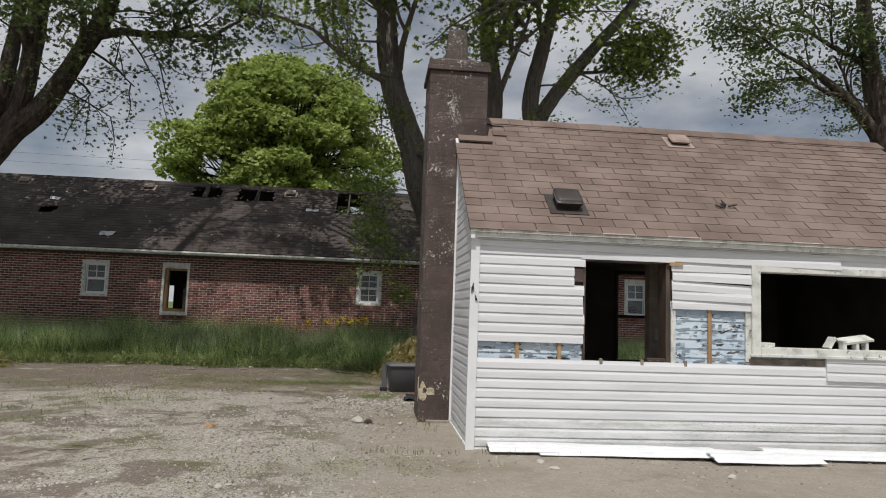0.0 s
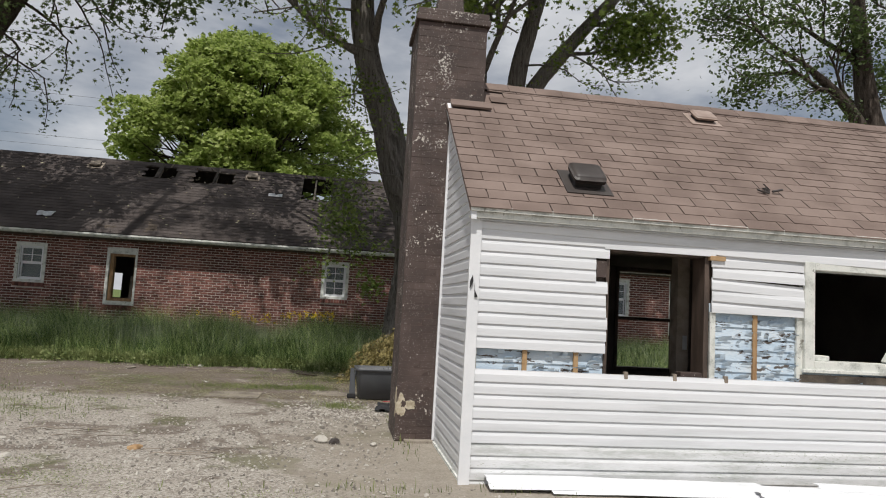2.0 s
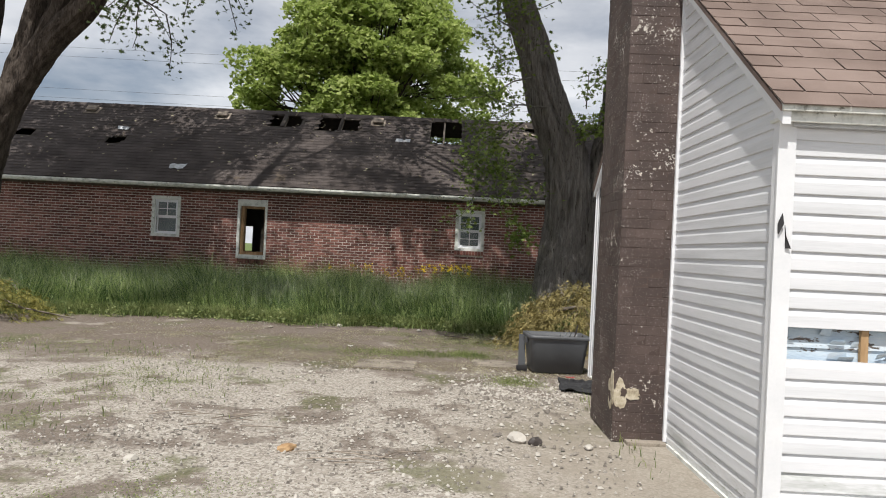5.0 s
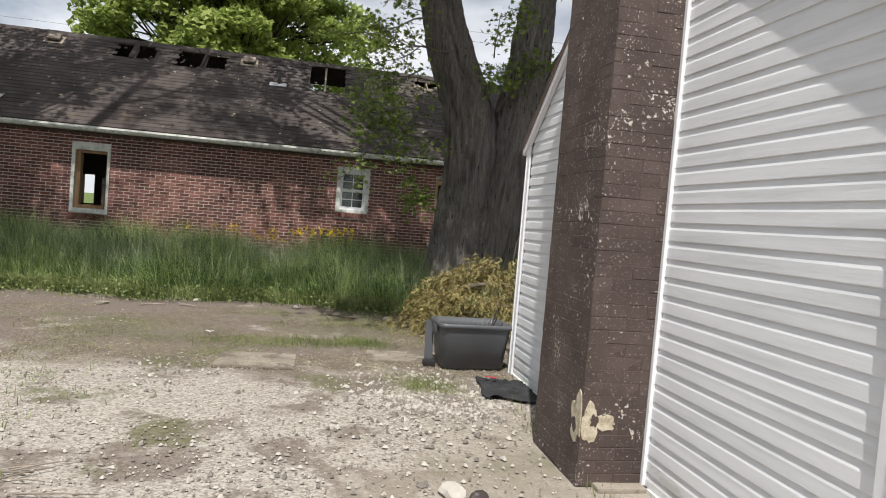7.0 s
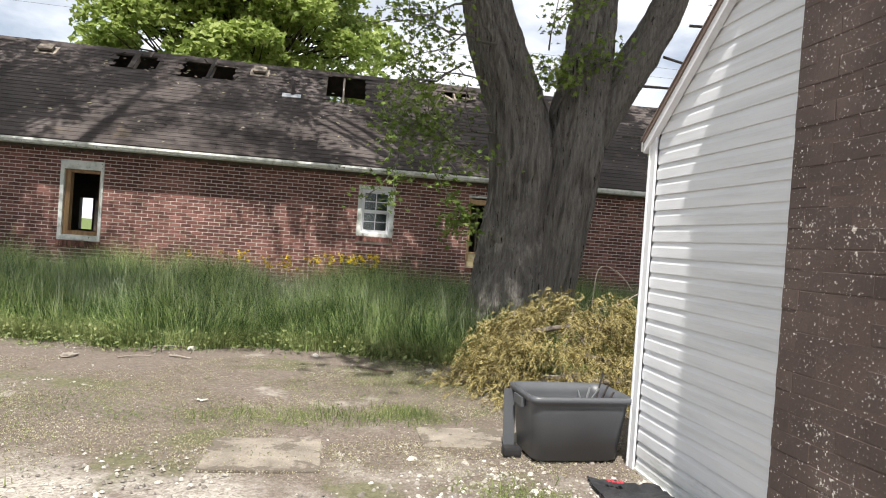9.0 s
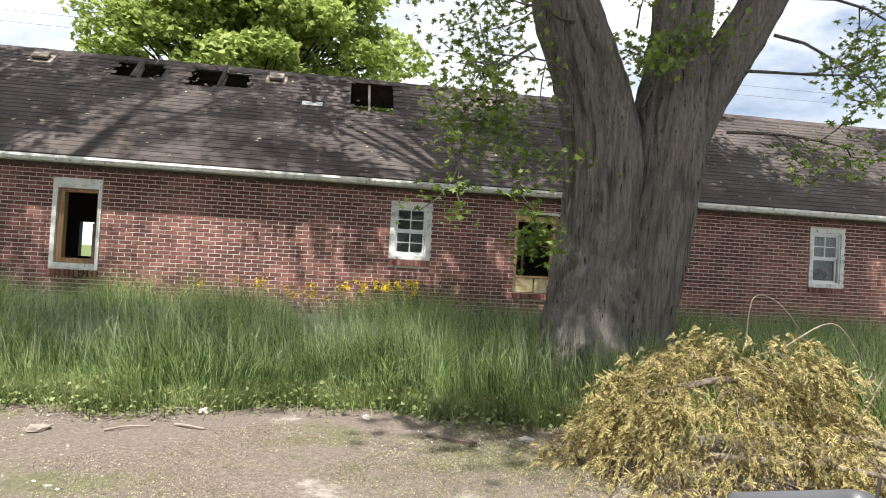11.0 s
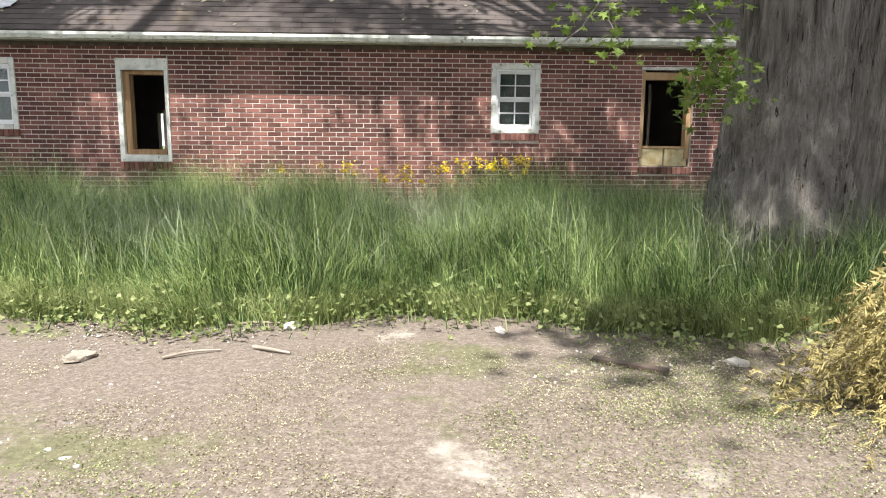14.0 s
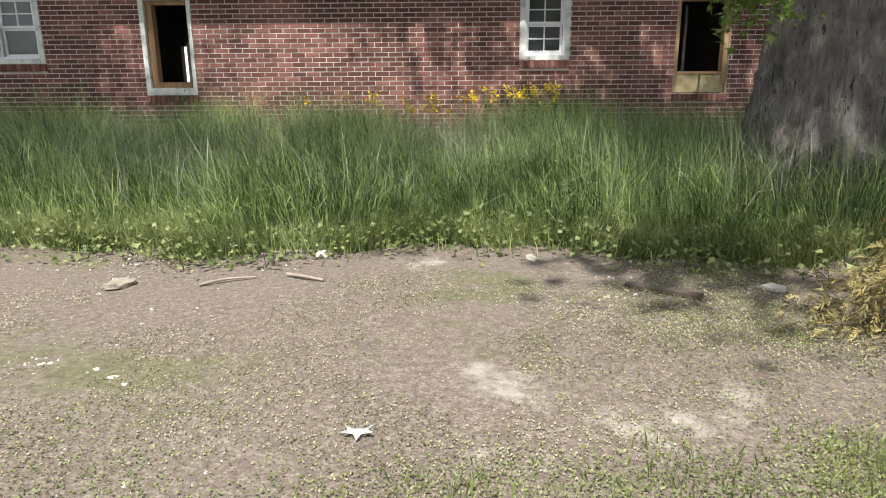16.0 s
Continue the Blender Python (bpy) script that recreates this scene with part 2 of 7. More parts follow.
M_INSUL = mat("tan_insulation", [(0.36, 0.28, 0.13), (0.52, 0.43, 0.24), (0.6, 0.53, 0.36)], 9, 60, 0.95, 0.8, depth=0.03)
M_CABLE = mat("black_cable", [(0.05, 0.05, 0.055), (0.08, 0.08, 0.085)], 2, 30, 0.7, 0.0)
M_FAR = mat("distant_fields", [(0.10, 0.14, 0.04), (0.16, 0.20, 0.06)], 0.3, 5, 0.9, 0.0)
M_GLASS = bpy.data.materials.new("window_glass")
M_GLASS.use_nodes = True
gb = M_GLASS.node_tree.nodes["Principled BSDF"]
gb.inputs["Base Color"].default_value, gb.inputs["Roughness"].default_value, gb.inputs["Transmission Weight"].default_value, gb.inputs["IOR"].default_value = (0.9, 0.95, 0.95, 1), 0.04, 1.0, 1.45
M_CURTAIN = mat("dusty_blind", [(0.09, 0.115, 0.115), (0.15, 0.175, 0.175)], 3, 40, 0.9, 0.1)


def ground_material():
    """Pale limestone gravel, brown dirt towards the grass, a worn concrete apron by the chimney, black soil under the grass."""
    m = bpy.data.materials.new("gravel_and_dirt")
    m.use_nodes = True
    n, l = m.node_tree.nodes, m.node_tree.links
    bsdf = n["Principled BSDF"]
    geo = n.new("ShaderNodeNewGeometry")
    sep = n.new("ShaderNodeSeparateXYZ")
    l.new(geo.outputs["Position"], sep.inputs[0])

    def noise_at(scale, detail=5.0, rough=0.6):
        t = n.new("ShaderNodeTexNoise")
        t.inputs["Scale"].default_value, t.inputs["Detail"].default_value, t.inputs["Roughness"].default_value = scale, detail, rough
        l.new(geo.outputs["Position"], t.inputs["Vector"])
        return t.outputs["Fac"]

    def maths(op, a, b=0.0, c=0.0):
        t = n.new("ShaderNodeMath")
        t.operation = op
        for i, v in enumerate((a, b, c)):
            if isinstance(v, (int, float)):
                t.inputs[i].default_value = v
            else:
                l.new(v, t.inputs[i])
        return t.outputs[0]

    def step(v, a, b):
        t = n.new("ShaderNodeMapRange")
        t.interpolation_type = "SMOOTHSTEP"
        l.new(v, t.inputs["Value"])
        t.inputs["From Min"].default_value, t.inputs["From Max"].default_value = a, b
        return t.outputs["Result"]

    def ramp(v, stops):
        t = n.new("ShaderNodeValToRGB")
        e = t.color_ramp.elements
        for i, (pos, c) in enumerate(stops):
            el = e[i] if i < 2 else e.new(pos)
            el.position, el.color = pos, (*c, 1)
        l.new(v, t.inputs["Fac"])
        return t.outputs["Color"]

    def mixed(f, a, b):
        t = n.new("ShaderNodeMix")
        t.data_type = "RGBA"
        l.new(f, t.inputs["Factor"])
        l.new(a, t.inputs["A"])
        l.new(b, t.inputs["B"])
        return t.outputs["Result"]

    big, mid, fine, speck = noise_at(0.45), noise_at(2.2), noise_at(28, 6, 0.7), noise_at(95, 3, 0.6)
    cells = n.new("ShaderNodeTexVoronoi")
    cells.inputs["Scale"].default_value = 70
    l.new(geo.outputs["Position"], cells.inputs["Vector"])
    tone = n.new("ShaderNodeSeparateColor")
    l.new(cells.outputs["Color"], tone.inputs[0])
    chips = maths("MULTIPLY_ADD", tone.outputs[0], 0.55, maths("MULTIPLY", fine, 0.45))
    gravel = ramp(chips, [(0.2, (0.20, 0.174, 0.147)), (0.45, (0.325, 0.292, 0.253)), (0.75, (0.45, 0.418, 0.373))])
    dirt = ramp(maths("MULTIPLY_ADD", speck, 0.5, maths("MULTIPLY", fine, 0.5)), [(0.32, (0.088, 0.069, 0.057)), (0.5, (0.158, 0.128, 0.106)), (0.66, (0.29, 0.25, 0.212))])
    apron = ramp(maths("MULTIPLY_ADD", speck, 0.3, maths("MULTIPLY", mid, 0.7)), [(0.3, (0.215, 0.184, 0.148)), (0.5, (0.295, 0.26, 0.213)), (0.7, (0.41, 0.372, 0.315))])
    soil = ramp(fine, [(0.35, (0.05, 0.042, 0.03)), (0.65, (0.10, 0.085, 0.06))])
    wob = maths("MULTIPLY", maths("SUBTRACT", mid, 0.5), 3.0)
    wob = maths("ADD", wob, maths("MULTIPLY", maths("SUBTRACT", big, 0.5), 5.0))
    y = maths("ADD", sep.outputs["Y"], wob)
    patchy = step(maths("ADD", mid, maths("MULTIPLY", maths("SUBTRACT", big, 0.5), 0.8)), 0.50, 0.60)
    to_dirt = maths("MAXIMUM", step(y, 9.8, 11.0), maths("MULTIPLY", patchy, 0.88))
    base = mixed(to_dirt, gravel, dirt)
    sand = ramp(fine, [(0.3, (0.27, 0.24, 0.205)), (0.7, (0.46, 0.42, 0.37))])
    blot = noise_at(1.1, 6.0, 0.62)
    base = mixed(maths("MULTIPLY", step(blot, 0.60, 0.68), 0.75), base, sand)
    moss = ramp(fine, [(0.3, (0.07, 0.075, 0.035)), (0.7, (0.17, 0.17, 0.085))])
    base = mixed(maths("MULTIPLY", step(noise_at(0.9, 6.0, 0.68), 0.55, 0.63), 0.72), base, moss)
    x = maths("ADD", sep.outputs["X"], maths("MULTIPLY", wob, 0.5))
    near_house = maths("MULTIPLY", step(x, -0.9, 0.3), maths("SUBTRACT", 1.0, step(y, 8.8, 10.0)))
    base = mixed(maths("MULTIPLY", near_house, 0.7), base, apron)
    base = mixed(step(maths("ADD", sep.outputs["Y"], maths("MULTIPLY", wob, 0.25)), 14.2, 15.0), base, soil)
    green = ramp(fine, [(0.35, (0.07, 0.10, 0.03)), (0.65, (0.15, 0.19, 0.06))])
    base = mixed(step(sep.outputs["Y"], 25.5, 27.0), base, green)
    l.new(base, bsdf.inputs["Base Color"])
    bsdf.inputs["Roughness"].default_value = 0.95
    bsdf.inputs["Specular IOR Level"].default_value = 0.2
    b = n.new("ShaderNodeBump")
    b.inputs["Strength"].default_value, b.inputs["Distance"].default_value = 0.8, 0.014
    l.new(maths("ADD", maths("MULTIPLY", chips, 0.7), maths("MULTIPLY", speck, 0.3)), b.inputs["Height"])
    l.new(b.outputs["Normal"], bsdf.inputs["Normal"])
    return m


M_GROUND = ground_material()


# ---- building helpers ----
def thing(name, label, category, at=(0, 0, 0), group="", kind=""):
    ob = new(name)
    ob.empty_display_size = 0.1
    ob.location = at
    return tagged(ob, label, category, group, kind)


def finish(name, me, material, parent=None, label=""):
    me.materials.append(material)
    ob = new(name, me)
    if parent is not None:
        ob.parent = parent
        ob.matrix_parent_inverse = Matrix.Translation(-parent.location)
    if label:
        ob["label"] = label
    return ob


def part(name, bm, material, parent=None, label="", smooth=False):
    me = bpy.data.meshes.new(name)
    bm.normal_update()
    bm.to_mesh(me)
    bm.free()
    if smooth:
        me.polygons.foreach_set("use_smooth", [True] * len(me.polygons))
    return finish(name, me, material, parent, label)


def np_mesh(name, verts, faces, smooth=False):
    """A mesh out of arrays: verts (n, 3), faces (m, k)."""
    verts, faces = np.asarray(verts, dtype=np.float32), np.asarray(faces, dtype=np.int32)
    me = bpy.data.meshes.new(name)
    me.vertices.add(len(verts))
    me.vertices.foreach_set("co", verts.ravel())
    k = faces.shape[1]
    me.loops.add(faces.size)
    me.loops.foreach_set("vertex_index", faces.ravel())
    me.polygons.add(len(faces))
    me.polygons.foreach_set("loop_start", np.arange(0, faces.size, k, dtype=np.int32))
    me.polygons.foreach_set("use_smooth", np.full(len(faces), smooth, dtype=bool))
    me.update(calc_edges=True)
    return me


def box(bm, x0, x1, y0, y1, z0, z1, bevel=0.0, turn=None):
    r = bmesh.ops.create_cube(bm, size=1.0)
    vs = r["verts"]
    c = Vector(((x0 + x1) / 2, (y0 + y1) / 2, (z0 + z1) / 2))
    m = Matrix.Translation(c) @ (turn or Matrix()) @ Matrix.Diagonal((x1 - x0, y1 - y0, z1 - z0, 1))
    bmesh.ops.transform(bm, matrix=m, verts=vs)
    if bevel:
        es = list({e for v in vs for e in v.link_edges})
        bmesh.ops.bevel(bm, geom=es, offset=bevel, segments=1 if bevel < 0.003 else 2, affect="EDGES", profile=0.7)
    return vs


def boxes(*spans, bevel=0.0):
    bm = bmesh.new()
    for s in spans:
        box(bm, *s, bevel=bevel)
    return bm


def prism(bm, profile, p0, p1, u, v):
    """A profile of (a, b) points along axes u and v, drawn out from p0 to p1."""
    p0, p1, u, v = Vector(p0), Vector(p1), Vector(u), Vector(v)
    a = [bm.verts.new(p0 + u * i + v * j) for i, j in profile]
    b = [bm.verts.new(p1 + u * i + v * j) for i, j in profile]
    k = len(profile)
    for i in range(k):
        bm.faces.new((a[i], a[(i + 1) % k], b[(i + 1) % k], b[i]))
    bm.faces.new(a[::-1])
    bm.faces.new(b)
    bmesh.ops.recalc_face_normals(bm, faces=bm.faces)


BOX_FACES = np.array([[0, 1, 2, 3], [7, 6, 5, 4], [0, 4, 5, 1], [1, 5, 6, 2], [2, 6, 7, 3], [3, 7, 4, 0]])


def many_boxes(name, centres, sizes, axes=None, taper=0.0):
    """Boxes in one mesh; axes: 3 x 3 rows for the boxes' own directions; taper draws the outer face in."""
    centres, sizes = np.asarray(centres, float), np.asarray(sizes, float) / 2
    corner = np.array([[-1, -1, -1], [1, -1, -1], [1, -1, 1], [-1, -1, 1], [-1, 1, -1], [1, 1, -1], [1, 1, 1], [-1, 1, 1]], float)
    pts = corner[None] * sizes[:, None]
    if axes is not None:
        pts = pts @ np.asarray(axes, float)
    verts = (pts + centres[:, None]).reshape(-1, 3)
    faces = (BOX_FACES[None] + 8 * np.arange(len(centres))[:, None, None]).reshape(-1, 4)
    return np_mesh(name, verts, faces)


def tube(points, radii, sides=8, rough=0.0, rng=None):
    """Verts and quads of a tapered tube along points."""
    pts, rad = [Vector(p) for p in points], list(radii)
    verts, faces = [], []
    side = Vector((1, 0, 0))
    for i, p in enumerate(pts):
        d = (pts[min(i + 1, len(pts) - 1)] - pts[max(i - 1, 0)])
        d = d.normalized() if d.length > 1e-6 else Vector((0, 0, 1))
        side = side - d * side.dot(d)
        if side.length < 1e-3:
            side = d.orthogonal()
        side.normalize()
        other = d.cross(side)
        for k in range(sides):
            a = 2 * math.pi * k / sides
            r = rad[i]
            if rough:
                c, e = math.cos(a), math.sin(a)
                swell = noise.noise(Vector((p.x * 0.4 + 1.1 * c, p.y * 0.4 + 1.1 * e, p.z * 0.5)))
                ridge = abs(noise.noise(Vector((6.5 * c * rad[i] * 3, 6.5 * e * rad[i] * 3, p.z * 1.1 + 3)))) + 0.5 * abs(noise.noise(Vector((15 * c * rad[i] * 3, 15 * e * rad[i] * 3, p.z * 2.3))))
                r += rough * (0.45 * rad[i] * swell) + min(0.5, 2 * rough) * (0.10 - 0.27 * ridge) * min(1.0, rad[i] * 2.2)
            verts.append(p + side * (r * math.cos(a)) + other * (r * math.sin(a)))
    for i in range(len(pts) - 1):
        for k in range(sides):
            a, b = i * sides + k, i * sides + (k + 1) % sides
            faces.append((a, b, b + sides, a + sides))
    return verts, faces


def smooth_line(pts, steps=6):
    """Points of a Catmull-Rom line with radii through (x, y, z, r)."""
    p = [Vector(q) for q in pts]
    p = [p[0] * 2 - p[1]] + p + [p[-1] * 2 - p[-2]]
    out = []
    for i in range(1, len(p) - 2):
        for k in range(steps):
            t = k / steps
            out.append(0.5 * ((2 * p[i]) + (p[i + 1] - p[i - 1]) * t + (2 * p[i - 1] - 5 * p[i] + 4 * p[i + 1] - p[i + 2]) * t * t + (3 * p[i] - p[i - 1] - 3 * p[i + 1] + p[i + 2]) * t ** 3))
    out.append(p[-2])
    return out


def piece(name, me, parent, at, turn=None):
    """One of many alike pieces, on shared mesh data."""
    ob = new(name, me)
    ob.parent = parent
    ob.matrix_parent_inverse = Matrix.Translation(-parent.location)
    ob.matrix_basis = Matrix.Translation(at) @ (turn or Matrix())
    return ob


# ---- ground, sky line ----
def ground_height(x, y):
    return 0.018 * noise.noise(Vector((x * 0.5, y * 0.5, 0.3))) + 0.006 * noise.noise(Vector((x * 2.3, y * 2.3, 4.1)))


gx = sorted({*[-400, -200, -100, -60, -40, -25, 25, 40, 60, 100, 200, 400], *np.arange(-16, 16.01, 0.25).round(2).tolist()})
gy = sorted({*[-300, -100, -40, -20, -10, 30, 40, 60, 100, 200, 400, 900], *np.arange(-3, 24.01, 0.25).round(2).tolist()})
gv = [(x, y, ground_height(x, y) if -16 < x < 16 and -3 < y < 24 else 0.0) for y in gy for x in gx]
gw = len(gx)
gf = [(j * gw + i, j * gw + i + 1, (j + 1) * gw + i + 1, (j + 1) * gw + i) for j in range(len(gy) - 1) for i in range(gw - 1)]
tagged(finish("ground", np_mesh("ground", gv, gf, True), M_GROUND), "pale limestone gravel yard turning to brown dirt", "ground", kind="structure")

# ---- white house ----
HX0, HX1, HY0, HY1 = 0.90, 6.45, 6.93, 10.83
EAVE_Y, EAVE_Z, RIDGE_Y, RIDGE_Z = 6.86, 2.03, 8.88, 3.66
SLOPE = (RIDGE_Z - EAVE_Z) / (RIDGE_Y - EAVE_Y)
house = thing("white_house", "small derelict house in white vinyl siding, windows torn out", "house", (3.6, 8.9, 0))


def roof_z(y):
    return RIDGE_Z - SLOPE * abs(y - RIDGE_Y)


# walls behind the cladding, with the openings through them
WY0, WY1 = 6.985, 7.10
for span in (
    (0.93, 1.955, WY0, WY1, 0, 1.95), (1.955, 2.82, WY0, WY1, 0, 0.80), (1.955, 2.82, WY0, WY1, 1.80, 1.95),
    (2.82, 3.70, WY0, WY1, 0, 1.95), (3.70, 5.62, WY0, WY1, 0, 0.94), (3.70, 5.62, WY0, WY1, 1.76, 1.95), (5.62, 6.42, WY0, WY1, 0, 1.95)):
    part("wall_section", boxes(span), M_DARKWOOD, house, "dark sheathing boards of the front wall")
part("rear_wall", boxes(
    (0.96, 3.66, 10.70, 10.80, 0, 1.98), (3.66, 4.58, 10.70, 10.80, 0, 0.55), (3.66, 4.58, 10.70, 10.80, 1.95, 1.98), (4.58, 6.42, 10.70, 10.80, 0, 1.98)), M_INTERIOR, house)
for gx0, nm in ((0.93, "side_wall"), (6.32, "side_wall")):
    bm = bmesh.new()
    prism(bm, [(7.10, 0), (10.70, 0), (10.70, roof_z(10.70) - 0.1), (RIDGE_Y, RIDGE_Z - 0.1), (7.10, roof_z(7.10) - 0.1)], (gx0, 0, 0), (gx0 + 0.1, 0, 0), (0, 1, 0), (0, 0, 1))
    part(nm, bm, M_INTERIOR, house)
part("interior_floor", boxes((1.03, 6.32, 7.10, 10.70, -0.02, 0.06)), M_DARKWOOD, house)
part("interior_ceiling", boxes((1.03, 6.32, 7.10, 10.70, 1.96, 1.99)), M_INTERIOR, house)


# torn doorway in the front wall
door_gap = part("doorway_frame", boxes((1.957, 1.985, 6.962, 7.12, 0.80, 1.785), (2.775, 2.815, 6.955, 7.14, 0.80, 1.785), (1.987, 2.773, 6.962, 7.12, 1.772, 1.795), bevel=0.006), M_DARKWOOD, house, "dark brown broken door frame")
part("threshold", boxes((1.96, 2.82, 6.965, 7.10, 0.775, 0.812), bevel=0.005), M_DARKWOOD, house)
for sx in (2.12, 2.52, 2.95):
    part("wood_stub", boxes((sx, sx + 0.03, 6.935, 6.965, 0.80, 0.855), bevel=0.003), M_GREYWOOD, house)
part("rubble_brick", boxes((2.60, 2.79, 6.97, 7.06, 0.812, 0.868), bevel=0.008), M_CHIM, house, "broken bricks on the sill")
part("lintel_stub", boxes((2.80, 2.93, 6.915, 6.96, 1.755, 1.79), bevel=0.004), M_RAWWOOD, house)
part("exposed_brick", boxes((1.87, 1.95, 6.935, 6.98, 1.565, 1.69), bevel=0.004), M_CHIM, house, "patch of old brick where siding tore off")
# rear window seen through the doorway
rear_win = part("rear_window_frame", boxes((3.66, 3.71, 10.68, 10.82, 0.55, 1.95), (4.53, 4.58, 10.68, 10.82, 0.55, 1.95), (3.71, 4.53, 10.68, 10.82, 1.90, 1.95), (3.71, 4.53, 10.68, 10.82, 0.55, 0.60), (3.71, 4.53, 10.70, 10.76, 1.235, 1.28), bevel=0.004), M_DARKWOOD, house)

inner_door = part("inner_door_frame", boxes((2.845, 2.955, 7.50, 7.62, 0.06, 1.96), (3.72, 3.80, 7.50, 7.62, 0.06, 1.96), (2.955, 3.72, 7.50, 7.62, 1.86, 1.96), bevel=0.006), M_GREYWOOD, house, "greyish brown inner door frame")
part("strike_plate", boxes((2.90, 2.94, 7.494, 7.50, 1.02, 1.14), bevel=0.001), M_METAL, inner_door, "small bare metal strike plate")

# old blue clapboards under the vinyl, and the furring strips over them
bm_clap = None
for cx0, cx1, cz0, cz1 in ((0.93, 1.98, 0.80, 1.02), (2.83, 3.63, 0.80, 1.40), (3.63, 5.62, 0.80, 0.94)):
    z = cz0
    while z < cz1:
        bm = bmesh.new()
        prism(bm, [(0, 0), (0.016, 0), (0.006, 0.092), (0, 0.092)], (cx0, 6.985, z), (cx1, 6.985, z), (0, -1, 0), (0, 0, 1))
        part("clapboard", bm, M_BLUE, house, "clapboard with peeling pale blue paint")
        z += 0.088
        n_curl = int((cx1 - cx0) * 14)
        bm = bmesh.new()
        for i in range(n_curl):
            x = random.uniform(cx0, cx1 - 0.06)
            w, h = random.uniform(0.025, 0.10), random.uniform(0.014, 0.045)
            zz = z - 0.088 + random.uniform(0.01, 0.075)
            o = random.uniform(0.008, 0.03)
            a = [bm.verts.new(v) for v in ((x, 6.966, zz), (x + w, 6.966, zz + random.uniform(-0.006, 0.006)), (x + w * 0.9, 6.966 - o, zz + h), (x + w * 0.1, 6.966 - o * 0.6, zz + h * 0.8))]
            b = [bm.verts.new(v.co + Vector((0, 0.0012, 0))) for v in a]
            bm.faces.new(a)
            bm.faces.new(b[::-1])
            for k in range(4):
                bm.faces.new((a[k], b[k], b[(k + 1) % 4], a[(k + 1) % 4]))
        tagged(part("peeling_paint", bm, M_BLUE, house, "curling flakes of pale blue paint"), kind="stuff")
for fx in (1.335, 1.735, 3.215):
    z1 = 1.36 if fx > 2.8 else 1.0
    part("furring_strip", boxes((fx - 0.018, fx + 0.018, 6.948, 6.968, 0.80, z1), bevel=0.003), M_RAWWOOD, house, "raw pine furring strip")
for span in ((2.825, 2.87, 6.945, 6.97, 0.80, 1.35), (3.575, 3.625, 6.945, 6.97, 0.86, 1.35), (0.93, 0.965, 6.945, 6.97, 0.82, 1.0)):
    part("old_corner_board", boxes(span, bevel=0.003), M_OLDTRIM, house)
part("bottom_plank", boxes((3.60, 5.6, 6.945, 6.972, 0.835, 0.895), bevel=0.004), M_GREYWOOD, house)

# vinyl siding: each board a piece
def board_profile(e):
    """Lapped vinyl of exposure e: lip, flat face, bevel that runs in under the next lip."""
    return [(0.0, 0.0), (0.0125, 0.0), (0.013, 0.003), (0.0115, 0.60 * e), (0.0095, 0.67 * e), (0.002, 0.95 * e), (0.002, 1.03 * e), (0.0, 1.03 * e)]



def siding_front(x0, x1, z, sag=0.0, proud=0.0, material=None, twist=0.0, expose=0.1):
    """A board of lapped vinyl on the front wall; sag drops its far end, twist leans its foot out."""
    bm = bmesh.new()
    board = board_profile(expose)
    n_seg = max(2, int((x1 - x0) / 0.35))
    rings = []
    for i in range(n_seg + 1):
        t = i / n_seg
        x = x0 + (x1 - x0) * t
        wave = 0.003 * noise.noise(Vector((x * 1.7, z * 3.1, 2.0))) - proud - twist * t
        dz = -sag * t + 0.002 * noise.noise(Vector((x * 1.1, z * 5.0, 9.0)))
        rings.append([bm.verts.new((x, 6.945 - d + wave * (1 if d else 0), z + h + dz)) for d, h in board])
    k = len(board)
    for a, b in zip(rings, rings[1:]):
        for j in range(k):
            bm.faces.new((a[j], b[j], b[(j + 1) % k], a[(j + 1) % k]))
    bm.faces.new(rings[0])
    bm.faces.new(rings[-1][::-1])
    bmesh.ops.recalc_face_normals(bm, faces=bm.faces)
    return part("siding_board", bm, material or M_VINYL, house)


siding_front(0.948, 6.40, -0.03, material=M_VINYL_LOW, expose=0.063)
for i in range(9):
    siding_front(0.948, 6.40, 0.033 + 0.0887 * i, material=M_VINYL_LOW if i < 3 else M_VINYL, expose=0.0887)
for i in range(10):
    z = 0.985 + 0.0905 * i
    siding_front(0.948, (1.865 if 1.50 < z < 1.66 else 1.962 + random.uniform(-0.012, 0.01)), z, expose=0.0905)
siding_front(1.93, 2.85, 1.785, sag=0.0, twist=0.008, expose=0.0905)
siding_front(0.948, 2.86, 1.875, sag=0.025, twist=0.014, expose=0.085)
for i, (z, sag) in enumerate(((1.345, 0.0), (1.436, 0.016), (1.526, 0.030), (1.617, 0.012), (1.707, 0.0))):
    siding_front(2.83 + random.uniform(-0.015, 0.01), 3.625, z, sag=sag, twist=0.012 * (i % 2), expose=0.0905)
siding_front(2.80, 4.55, 1.80, sag=0.02, proud=0.006, twist=0.02, expose=0.0905)
siding_front(2.80, 4.55, 1.865, sag=0.03, proud=0.004, twist=0.012, expose=0.085)
siding_front(4.40, 6.40, 1.80, expose=0.0905)
siding_front(4.40, 6.40, 1.875, expose=0.085)
for z in (0.70, 0.79, 0.88):
    siding_front(4.385, 6.40, z, sag=0.012, proud=0.02, expose=0.0905)
for i in range(10):
    siding_front(5.68, 6.40, 0.985 + 0.0905 * i, expose=0.0905)

